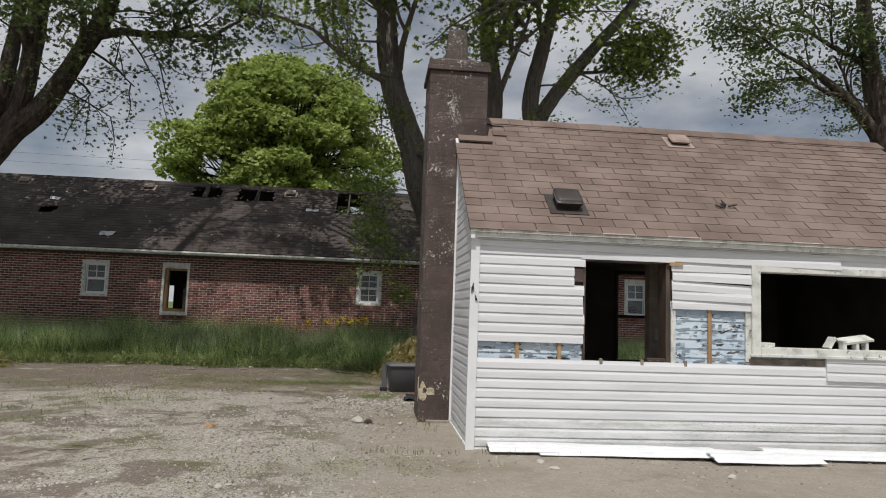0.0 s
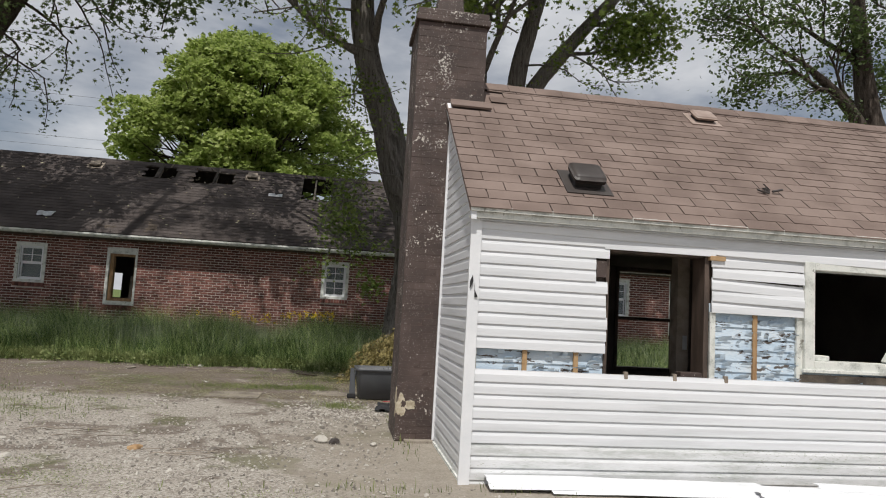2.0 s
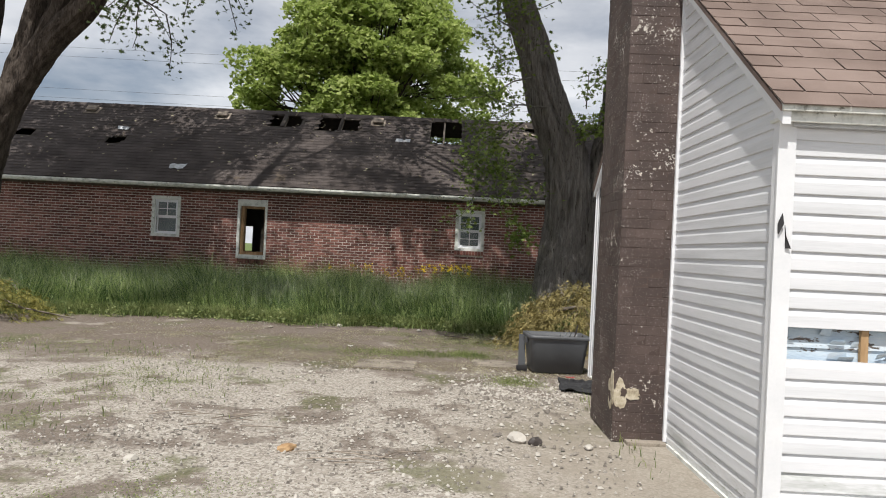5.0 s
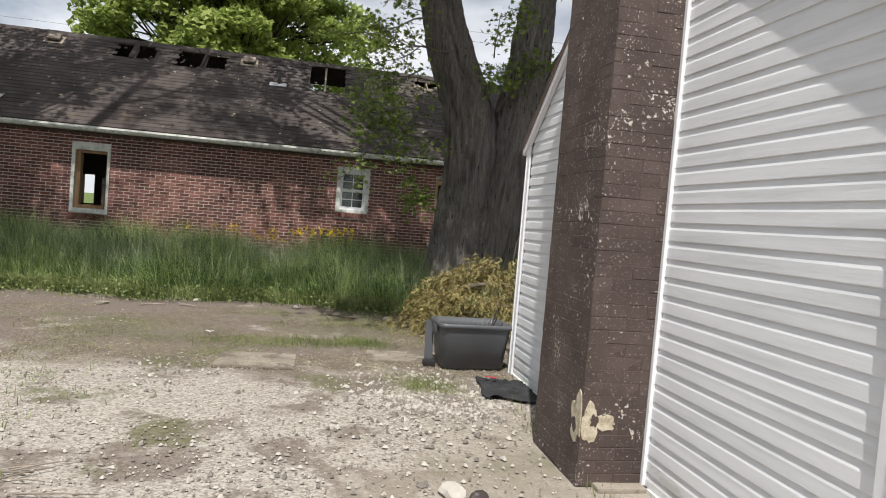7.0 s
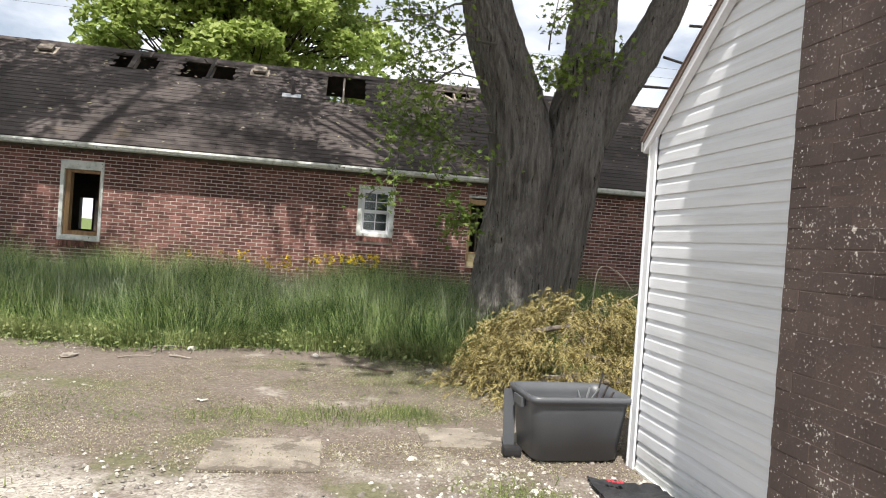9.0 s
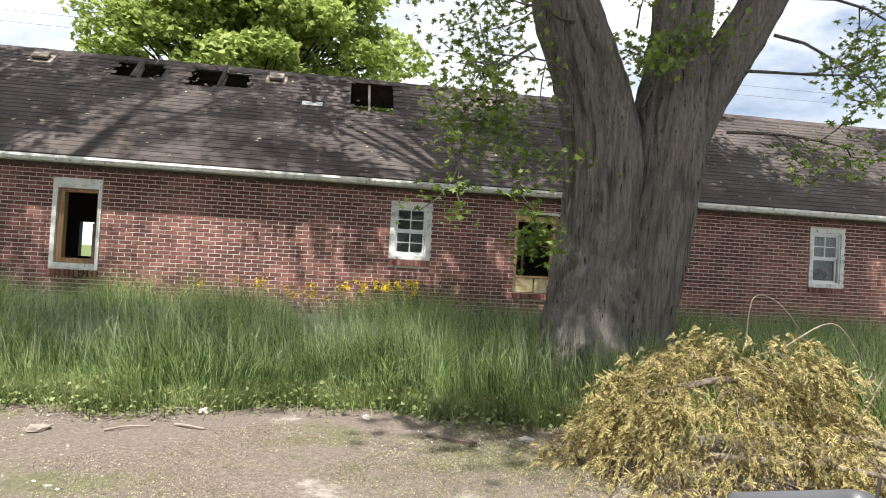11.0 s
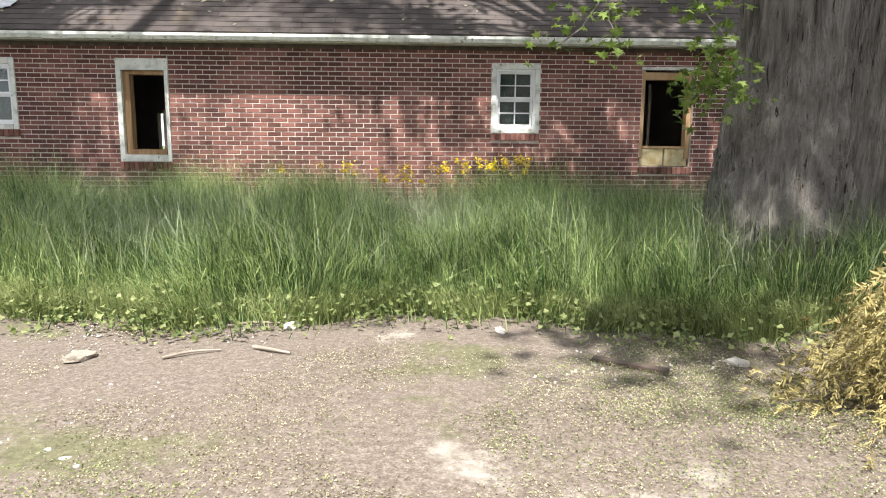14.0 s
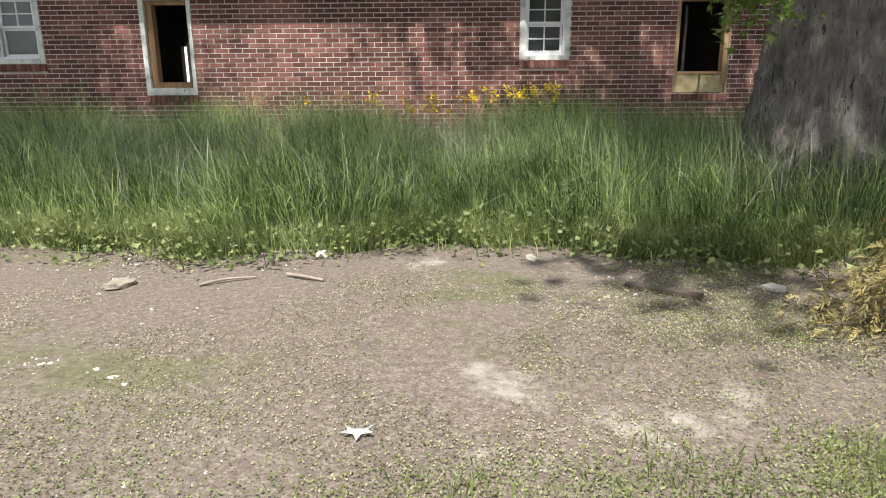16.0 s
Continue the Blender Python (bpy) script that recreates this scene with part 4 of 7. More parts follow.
for o in OPENINGS:
    rowlock_sill(o)


def sash_window(o, upper_grid, lower_grid, label, blind=True):
    """A white double-hung window with glazing bars."""
    x0, x1, z0, z1 = o
    y = BY0
    win = part("window", boxes((x0, x0 + 0.075, y - 0.012, y + 0.12, z0, z1), (x1 - 0.075, x1, y - 0.012, y + 0.12, z0, z1), (x0 + 0.075, x1 - 0.075, y - 0.012, y + 0.12, z1 - 0.09, z1), (x0 + 0.075, x1 - 0.075, y - 0.022, y + 0.12, z0, z0 + 0.07), bevel=0.005), M_OLDTRIM, brick_house, label)
    part("storm_frame", boxes((x0 + 0.075, x0 + 0.1, y + 0.012, y + 0.05, z0 + 0.07, z1 - 0.09), (x1 - 0.1, x1 - 0.075, y + 0.012, y + 0.05, z0 + 0.07, z1 - 0.09), (x0 + 0.1, x1 - 0.1, y + 0.012, y + 0.05, z1 - 0.12, z1 - 0.09), (x0 + 0.1, x1 - 0.1, y + 0.012, y + 0.05, z0 + 0.07, z0 + 0.10), bevel=0.003), M_TRIM, win)
    a, b, lo, hi = x0 + 0.1, x1 - 0.1, z0 + 0.10, z1 - 0.12
    midz = (lo + hi) / 2
    for s0, s1, dy, grid in ((midz, hi, 0.05, upper_grid), (lo, midz, 0.075, lower_grid)):
        bm = boxes((a, a + 0.035, y + dy, y + dy + 0.03, s0, s1), (b - 0.035, b, y + dy, y + dy + 0.03, s0, s1), (a + 0.035, b - 0.035, y + dy, y + dy + 0.03, s1 - 0.035, s1), (a + 0.035, b - 0.035, y + dy, y + dy + 0.03, s0, s0 + 0.035), bevel=0.003)
        if grid:
            xm, zm = (a + b) / 2, (s0 + s1) / 2
            box(bm, xm - 0.009, xm + 0.009, y + dy + 0.004, y + dy + 0.024, s0 + 0.035, s1 - 0.035)
            box(bm, a + 0.035, b - 0.035, y + dy + 0.005, y + dy + 0.023, zm - 0.009, zm + 0.009)
        part("sash", bm, M_TRIM, win)
        g = part("pane", boxes((a + 0.034, b - 0.034, y + dy + 0.012, y + dy + 0.015, s0 + 0.034, s1 - 0.034)), M_GLASS, win)
        g.visible_shadow = False
    if blind:
        part("blind", boxes((a, b, y + 0.20, y + 0.206, z0 + 0.15, z1 - 0.1)), M_CURTAIN, win, "pale dusty blind")
    return win


sash_window(WIN_A, True, False, "weathered white double-hung window")
sash_window(WIN_C, True, True, "white double-hung window with glazing bars")
sash_window(WIN_E, True, False, "white double-hung window with a broken lower pane")
sash_window(WIN_G, False, False, "tall white double-hung window with dark panes", blind=False)
# opening with a white outer frame and a stripped inner frame
x0, x1, z0, z1 = OPEN_B
frame_b = part("window_frame", boxes((x0, x0 + 0.07, BY0 - 0.015, BY0 + 0.14, z0, z1), (x1 - 0.055, x1, BY0 - 0.015, BY0 + 0.14, z0, z1), (x0 + 0.07, x1 - 0.055, BY0 - 0.015, BY0 + 0.14, z1 - 0.16, z1), (x0 + 0.07, x1 - 0.055, BY0 - 0.02, BY0 + 0.14, z0, z0 + 0.10), (x0 - 0.005, x1 + 0.005, BY0 - 0.025, BY0 + 0.02, z1 - 0.05, z1 + 0.005), bevel=0.005), M_OLDTRIM, brick_house, "white frame of a tall window without glass")
part("inner_frame", boxes((x0 + 0.07, x0 + 0.165, BY0 + 0.05, BY0 + 0.2, z0 + 0.1, z1 - 0.16), (x1 - 0.09, x1 - 0.055, BY0 + 0.06, BY0 + 0.2, z0 + 0.1, z1 - 0.16), (x0 + 0.165, x1 - 0.09, BY0 + 0.05, BY0 + 0.2, z1 - 0.22, z1 - 0.16), (x0 + 0.165, x1 - 0.09, BY0 + 0.04, BY0 + 0.2, z0 + 0.1, z0 + 0.18), bevel=0.006), M_RAWWOOD, frame_b, "stripped raw wood inner frame")
x0, x1, z0, z1 = OPEN_D
frame_d = part("window_frame", boxes((x0, x0 + 0.05, BY0 + 0.01, BY0 + 0.16, z0 + 0.12, z1), (x1 - 0.085, x1 - 0.02, BY0 + 0.01, BY0 + 0.16, z0 + 0.12, z1), (x0 + 0.05, x1 - 0.085, BY0 + 0.01, BY0 + 0.16, z1 - 0.14, z1 - 0.03), (x0 + 0.0, x1 - 0.02, BY0 + 0.02, BY0 + 0.16, z0 + 0.27, z0 + 0.31), bevel=0.006), M_RAWWOOD, brick_house, "raw wood frame of a stripped window")
part("head_trim", boxes((x0 - 0.02, x1 + 0.02, BY0 - 0.03, BY0 + 0.05, z1 + 0.0, z1 + 0.045), bevel=0.005), M_OLDTRIM, frame_d)
part("side_trim", boxes((x1 - 0.02, x1, BY0 - 0.01, BY0 + 0.1, z0, z1), bevel=0.004), M_GREYWOOD, frame_d)
bm = boxes((x0 + 0.01, x0 + 0.38, BY0 + 0.03, BY0 + 0.15, z0 + 0.01, z0 + 0.27), (x0 + 0.40, x1 - 0.03, BY0 + 0.03, BY0 + 0.15, z0 + 0.01, z0 + 0.265), bevel=0.02)
part("insulation", bm, M_INSUL, frame_d, "yellowed fibre insulation packed below the frame")
part("inner_post", boxes((x0 + 0.27, x0 + 0.31, BY0 + 0.5, BY0 + 0.54, 0.12, 2.1), bevel=0.004), M_GREYWOOD, frame_d)
# things stacked inside the tall window
crate = thing("leaning_panel", "grey boards leaning inside the tall window", "board", (-5.45, 20.75, 0.12))
part("panel", boxes((-5.56, -5.40, 20.62, 20.66, 0.12, 1.62), bevel=0.005), M_GREYWOOD, crate)
part("panel", boxes((-5.42, -5.36, 20.55, 20.60, 0.12, 1.58), bevel=0.005), M_OLDTRIM, crate)
blk = thing("broken_insulation", "torn dark scrap in a broken lower pane", "debris", (7.86, 20.4, 1.34))
part("scrap", (lambda bm: (bmesh.ops.create_icosphere(bm, subdivisions=2, radius=0.16, matrix=Matrix.Translation((7.86, 20.42, 1.46)) @ Matrix.Diagonal((1, 0.3, 0.8, 1))), bm)[1])(bmesh.new()), M_CLOTH, blk)

# eaves
part("fascia", boxes((BX0 - 0.2, BX1 + 0.2, B_EAVE_Y + 0.02, B_EAVE_Y + 0.05, 2.54, 2.645), bevel=0.004), M_OLDTRIM, brick_house, "weathered white eave board")
part("soffit", boxes((BX0, BX1, B_EAVE_Y + 0.05, BY0 + 0.01, 2.56, 2.58)), M_OLDTRIM, brick_house)
part("frieze", boxes((BX0, BX1, BY0 - 0.012, BY0 + 0.011, 2.50, 2.56)), M_DARKWOOD, brick_house)
gut = bmesh.new()
prism(gut, [(0, 0.09), (-0.075, 0.09), (-0.08, 0.05), (-0.055, 0), (0, 0), (0, 0.006), (-0.05, 0.006), (-0.074, 0.05), (-0.07, 0.084), (0, 0.084)], (BX0, B_EAVE_Y + 0.018, 2.552), (BX1, B_EAVE_Y + 0.018, 2.552), (0, 1, 0), (0, 0, 1))
part("gutter", gut, M_OLDTRIM, brick_house, "old white gutter stained grey")

# roof with broken holes: deck cells round the holes, shingles over them
HOLES = [(-6.05, -5.12, 3.08, 3.72), (-4.62, -4.02, 2.95, 3.72), (-3.95, -3.45, 3.0, 3.66), (-1.40, -0.52, 2.50, 3.80), (1.28, 1.95, 3.25, 3.62), (-10.1, -9.62, 1.72, 2.1), (-12.7, -12.2, 1.95, 2.3), (8.05, 8.2, 1.78, 1.88)]
B_LEN = math.hypot(B_RIDGE_Y - B_EAVE_Y, B_RIDGE_Z - B_EAVE_Z)
FIELD_C = Vector((0, B_EAVE_Y, B_EAVE_Z))
xs = sorted({BX0 - 0.25, BX1 + 0.25, *[h[0] for h in HOLES], *[h[1] for h in HOLES]})
ss = sorted({0.0, B_LEN, *[h[2] for h in HOLES], *[h[3] for h in HOLES]})
cc, cs = [], []
for xa, xb in zip(xs, xs[1:]):
    run = None
    for sa, sb in zip(ss, ss[1:]):
        inside = any(h[0] - 1e-6 < xa and xb < h[1] + 1e-6 and h[2] - 1e-6 < sa and sb < h[3] + 1e-6 for h in HOLES)
        if not inside:
            mid = FIELD_C + B_UP * ((sa + sb) / 2) - B_N * 0.02 + Vector(((xa + xb) / 2, 0, 0))
            cc.append(tuple(mid))
            cs.append((xb - xa, sb - sa, 0.03))
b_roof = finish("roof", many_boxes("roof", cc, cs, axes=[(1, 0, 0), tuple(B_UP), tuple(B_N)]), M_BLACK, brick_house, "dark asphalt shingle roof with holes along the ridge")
B_EXP, B_TAB = 0.143, 0.31
cc, cs = [], []
c = 0
rag = random.Random(5)
while (c + 1) * B_EXP < B_LEN + 0.03:
    x = BX0 - 0.25 - (c % 2) * B_TAB / 2
    sm = (c + 0.5) * B_EXP
    while x < BX1 + 0.2:
        xm = x + B_TAB / 2
        gone = any(h[0] - 0.12 + rag.uniform(0, 0.1) < xm < h[1] + 0.12 - rag.uniform(0, 0.1) and h[2] - 0.03 < sm < h[3] + 0.04 for h in HOLES)
        if not gone:
            p = FIELD_C + B_UP * sm + B_N * (0.002 + 0.0015 * rag.random()) + Vector((xm, 0, 0))
            cc.append(tuple(p))
            cs.append((B_TAB - 0.003, B_EXP + 0.004, 0.008 + 0.002 * rag.random()))
        x += B_TAB
    c += 1
lean = Vector(B_UP) - Vector(B_N) * 0.045
tagged(finish("shingle_field", many_boxes("shingle_field", cc, cs, axes=[(1, 0, 0), tuple(lean), tuple(B_N)]), M_DARKSHINGLE, b_roof), kind="stuff")
bm = bmesh.new()
prism(bm, [(B_RIDGE_Y, B_RIDGE_Z - 0.004), (BY1 + 0.3, B_RIDGE_Z - B_SLOPE * (BY1 + 0.3 - B_RIDGE_Y)), (BY1 + 0.3, B_RIDGE_Z - B_SLOPE * (BY1 + 0.3 - B_RIDGE_Y) - 0.04), (B_RIDGE_Y, B_RIDGE_Z - 0.044)], (BX0 - 0.25, 0, 0), (-4.7, 0, 0), (0, 1, 0), (0, 0, 1))
prism(bm, [(B_RIDGE_Y, B_RIDGE_Z - 0.004), (BY1 + 0.3, B_RIDGE_Z - B_SLOPE * (BY1 + 0.3 - B_RIDGE_Y)), (BY1 + 0.3, B_RIDGE_Z - B_SLOPE * (BY1 + 0.3 - B_RIDGE_Y) - 0.04), (B_RIDGE_Y, B_RIDGE_Z - 0.044)], (-3.2, 0, 0), (-1.45, 0, 0), (0, 1, 0), (0, 0, 1))
prism(bm, [(B_RIDGE_Y, B_RIDGE_Z - 0.004), (BY1 + 0.3, B_RIDGE_Z - B_SLOPE * (BY1 + 0.3 - B_RIDGE_Y)), (BY1 + 0.3, B_RIDGE_Z - B_SLOPE * (BY1 + 0.3 - B_RIDGE_Y) - 0.04), (B_RIDGE_Y, B_RIDGE_Z - 0.044)], (-0.4, 0, 0), (BX1 + 0.25, 0, 0), (0, 1, 0), (0, 0, 1))
prism(bm, [(B_RIDGE_Y, B_RIDGE_Z - 0.004), (24.0, B_RIDGE_Z - B_SLOPE * (24.0 - B_RIDGE_Y)), (24.0, B_RIDGE_Z - B_SLOPE * (24.0 - B_RIDGE_Y) - 0.04), (B_RIDGE_Y, B_RIDGE_Z - 0.044)], (-4.7, 0, 0), (-3.2, 0, 0), (0, 1, 0), (0, 0, 1))
prism(bm, [(B_RIDGE_Y, B_RIDGE_Z - 0.004), (23.5, B_RIDGE_Z - B_SLOPE * (23.5 - B_RIDGE_Y)), (23.5, B_RIDGE_Z - B_SLOPE * (23.5 - B_RIDGE_Y) - 0.04), (B_RIDGE_Y, B_RIDGE_Z - 0.044)], (-1.45, 0, 0), (-0.4, 0, 0), (0, 1, 0), (0, 0, 1))
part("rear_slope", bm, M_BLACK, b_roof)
bm = bmesh.new()
x = BX0 - 0.25
while x < BX1 + 0.2:
    prism(bm, [(-0.15, -0.112), (0, 0.012), (0.15, -0.112), (0.15, -0.122), (0, 0.0), (-0.15, -0.122)], (x, B_RIDGE_Y, B_RIDGE_Z + 0.012 + rag.uniform(0, 0.012)), (x + 0.3, B_RIDGE_Y, B_RIDGE_Z + 0.012 + rag.uniform(0, 0.012)), (0, 1, 0), (0, 0, 1))
    x += 0.3
tagged(part("ridge_cap", bm, M_DARKSHINGLE, b_roof), kind="stuff")


def on_broof(x, s, h=0.0):
    return FIELD_C + B_UP * s + B_N * h + Vector((x, 0, 0))


# rafters bared in the holes, splintered decking round them
for x, s0, s1 in ((-5.62, 2.9, 3.8), (-3.98, 2.7, 3.85), (-1.02, 2.4, 3.88), (1.6, 3.1, 3.75)):
    bm = bmesh.new()
    prism(bm, [(-0.022, -0.16), (0.022, -0.16), (0.022, -0.03), (-0.022, -0.03)], on_broof(x, s0), on_broof(x, s1), (1, 0, 0), B_N)
    part("rafter", bm, M_GREYWOOD, b_roof)
for h in HOLES[:6]:
    for i in range(5):
        x = rag.uniform(h[0], h[1])
        s = h[2] if i % 2 else h[3]
        bm = bmesh.new()
        prism(bm, [(-0.02, 0), (0.03, 0), (0.01, 0.015)], on_broof(x, s, 0.005), on_broof(x + rag.uniform(-0.1, 0.1), s + rag.uniform(-0.12, 0.12), rag.uniform(-0.02, 0.1)), (1, 0, 0), B_N)
        part("splinter", bm, M_GREYWOOD if i % 3 else M_BLACK, b_roof)
bm = bmesh.new()
prism(bm, [(-0.06, 0), (0.07, 0), (0.05, 0.02), (-0.04, 0.02)], on_broof(-5.62, 3.05, 0.01), on_broof(-5.60, 3.8, 0.05), (1, 0, 0), B_N)
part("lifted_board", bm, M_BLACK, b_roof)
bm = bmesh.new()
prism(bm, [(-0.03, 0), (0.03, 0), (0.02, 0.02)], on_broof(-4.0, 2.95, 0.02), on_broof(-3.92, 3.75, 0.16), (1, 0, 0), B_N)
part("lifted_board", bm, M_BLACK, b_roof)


def roof_box(name, x, s, w, d, h, material, label):
    v = thing(name, label, "roof vent", on_broof(x, s))
    m = Matrix.Translation(on_broof(x, s, 0.012)) @ B_TURN
    for nm, spec, bev, mt in (("flange", (-w * 0.7, w * 0.7, -d * 0.7, d * 0.7, -0.006, 0.006), 0.002, material), ("throat", (-w * 0.42, w * 0.42, -d * 0.4, d * 0.4, 0, h * 0.6), 0.0, M_RUBBER), ("hood", (-w * 0.5, w * 0.5, -d * 0.5, d * 0.5, h * 0.45, h), 0.025, material)):
        bm = bmesh.new()
        box(bm, *spec, bevel=bev)
        bmesh.ops.transform(bm, matrix=m, verts=bm.verts)
        part(nm, bm, mt, v)
    return v


for x, s in ((-7.42, 3.5), (-2.93, 3.52), (-11.2, 3.5), (4.2, 3.5)):
    roof_box("box_vent", x, s, 0.30, 0.26, 0.10, M_GREYWOOD, "grey weathered low roof vent")
vp = thing("vent_pipe", "grey plumbing vent pipe with bare metal flashing", "vent pipe", on_broof(-2.12, 2.6))
vv, vf = tube([on_broof(-2.12, 2.62, 0), on_broof(-2.12, 2.62, 0) + Vector((0, 0, 0.33))], [0.04, 0.04], 12)
part_ = finish("pipe", np_mesh("pipe", vv, vf, True), M_VENT, vp)
bm = bmesh.new()
box(bm, -0.2, 0.2, -0.1, 0.06, 0.012, 0.02, bevel=0.002)
bmesh.ops.transform(bm, matrix=Matrix.Translation(on_broof(-2.14, 2.58)) @ B_TURN, verts=bm.verts)
part("flashing", bm, M_METAL, vp, "bright bare metal flashing")
for x, s, w, d in ((-7.72, 0.68, 0.40, 0.24), (-9.88, 2.52, 0.32, 0.16), (-15.2, 0.7, 0.4, 0.2), (-15.6, 2.4, 0.5, 0.14)):
    bm = bmesh.new()
    bmesh.ops.create_grid(bm, x_segments=5, y_segments=4, size=0.5)
    for v in bm.verts:
        v.co = Vector((v.co.x * w + rag.uniform(-0.03, 0.03), v.co.y * d + rag.uniform(-0.02, 0.02), 0.02 + rag.uniform(0, 0.03)))
    bmesh.ops.solidify(bm, geom=bm.faces[:], thickness=0.006)
    bmesh.ops.transform(bm, matrix=Matrix.Translation(on_broof(x, s)) @ B_TURN, verts=bm.verts)
    tagged(part("flashing_scrap", bm, M_METAL), "bent bare metal flashing scrap on the dark roof", "debris", group="roof scraps")
bm = bmesh.new()
for i in range(12):
    a = on_broof(-0.19 + rag.uniform(-0.2, 0.2), 1.82 + rag.uniform(-0.06, 0.06), 0.012)
    prism(bm, [(-0.02, 0), (0.02, 0), (0.01, 0.014)], a, a + Vector((rag.uniform(-0.2, 0.2), rag.uniform(-0.05, 0.1), rag.uniform(0.0, 0.09))), B_UP, B_N)
tagged(part("torn_shingle_scrap", bm, M_BLACK), "lifted dark shingle scraps on the roof", "debris")
bm = bmesh.new()
for i in range(9):
    a = on_broof(1.62 + rag.uniform(-0.3, 0.3), 3.25 + rag.uniform(-0.12, 0.1), 0.012)
    prism(bm, [(-0.05, 0), (0.05, 0), (0.03, 0.014)], a, a + Vector((rag.uniform(-0.25, 0.3), rag.uniform(-0.05, 0.1), rag.uniform(-0.03, 0.12))), B_UP, B_N)
tagged(part("broken_deck_board", bm, M_GREYWOOD), "splintered grey boards at the roof hole", "debris")

# litter on the dark roof: pale leaf scraps
lv, lf = [], []
for i in range(260):
    p = on_broof(rag.uniform(-13, 9), rag.uniform(0.1, 3.6), 0.014)
    r = rag.uniform(0.015, 0.035)
    k = len(lv)
    a = rag.uniform(0, 6.28)
    for j in range(4):
        lv.append(tuple(p + Vector((math.cos(a + j * 1.57) * r * (1.6 if j % 2 else 0.5), 0, 0)) + B_UP * math.sin(a + j * 1.57) * r + B_N * rag.uniform(0, 0.006)))
    lf.append((k, k + 1, k + 2, k + 3))
tagged(finish("roof_litter", np_mesh("roof_litter", lv, lf), M_STRAW), "dry leaf scraps scattered on the roof", "litter", kind="stuff")

# ---- trees ----
LEAF5 = [(0, -0.5), (0.12, -0.12), (0.5, -0.22), (0.3, 0.06), (0.42, 0.36), (0.13, 0.22), (0, 0.62), (-0.13, 0.22), (-0.42, 0.36), (-0.3, 0.06), (-0.5, -0.22), (-0.12, -0.12)]
LEAF3 = [(0, -0.5), (0.42, -0.05), (0.2, 0.15), (0, 0.6), (-0.2, 0.15), (-0.42, -0.05)]


def leaves(name, centres, size, rng, outline, material, parent, droop=0.35):
    """Leaf blades at the given places, each a lobed outline folded a little along its rib."""
    c = np.asarray(centres, float)
    n, k = len(c), len(outline)
    o = np.asarray(outline, float)
    size = size * rng.uniform(0.65, 1.25, n)
    yaw = rng.uniform(0, 2 * np.pi, n)
    tilt = rng.normal(droop, 0.55, n)
    roll = rng.normal(0, 0.5, n)
    fwd = np.stack([np.cos(yaw) * np.cos(tilt), np.sin(yaw) * np.cos(tilt), -np.sin(tilt)], 1)
    side = np.stack([-np.sin(yaw), np.cos(yaw), np.zeros(n)], 1)
    up = np.cross(fwd, side)
    side = side * np.cos(roll)[:, None] + up * np.sin(roll)[:, None]
    up = np.cross(fwd, side)
    fold = -np.abs(o[:, 0]) * 0.35
    v = c[:, None] + size[:, None, None] * (o[None, :, 0, None] * side[:, None] + o[None, :, 1, None] * fwd[:, None] + fold[None, :, None] * up[:, None])
    f = np.arange(n * k).reshape(n, k)
    return finish(name, np_mesh(name, v.reshape(-1, 3), f), material, parent)


def grow(rng, wood, tips, p, d, length, r, depth, spread=0.7, lift=0.12, kids=3):
    """A branch as a bent tube, with smaller ones along it; its twig places go into tips."""
    steps = 4
    pts, rad = [Vector(p)], [r]
    d = Vector(d).normalized()
    q = Vector(p)
    for i in range(steps):
        d = (d + Vector(rng.normal(0, 0.16, 3)) + Vector((0, 0, lift * (0.5 if depth else -0.6)))).normalized()
        q = q + d * (length / steps)
        pts.append(q.copy())
        rad.append(max(0.006, r * (1 - 0.62 * (i + 1) / steps)))
    wood.append((pts, rad, 7 if r > 0.06 else 4))
    if depth == 0:
        for t in np.linspace(0.25, 1.0, 6):
            i = min(int(t * steps), steps - 1)
            tips.append(pts[i].lerp(pts[i + 1], t * steps - i))
        return
    for i in range(kids):
        t = 0.35 + 0.65 * (i + rng.uniform(0.1, 0.9)) / kids
        j = min(int(t * steps), steps - 1)
        at = pts[j].lerp(pts[j + 1], min(1, t * steps - j))
        turn = Vector(rng.normal(0, 1, 3))
        turn = (turn - d * turn.dot(d)).normalized()
        nd = (d * rng.uniform(0.5, 1.0) + turn * spread * rng.uniform(0.8, 1.4)).normalized()
        grow(rng, wood, tips, at, nd, length * rng.uniform(0.5, 0.72), max(0.008, r * 0.5), depth - 1, spread, lift, kids)


def join_tubes(name, wood, material, parent, rough=0.0):
    vs, fs = [], []
    for pts, rad, sides in wood:
        v, f = tube(pts, rad, sides, rough)
        k = len(vs)
        vs += [tuple(q) for q in v]
        fs += [tuple(k + i for i in q) for q in f]
    return finish(name, np_mesh(name, vs, fs, True), material, parent)


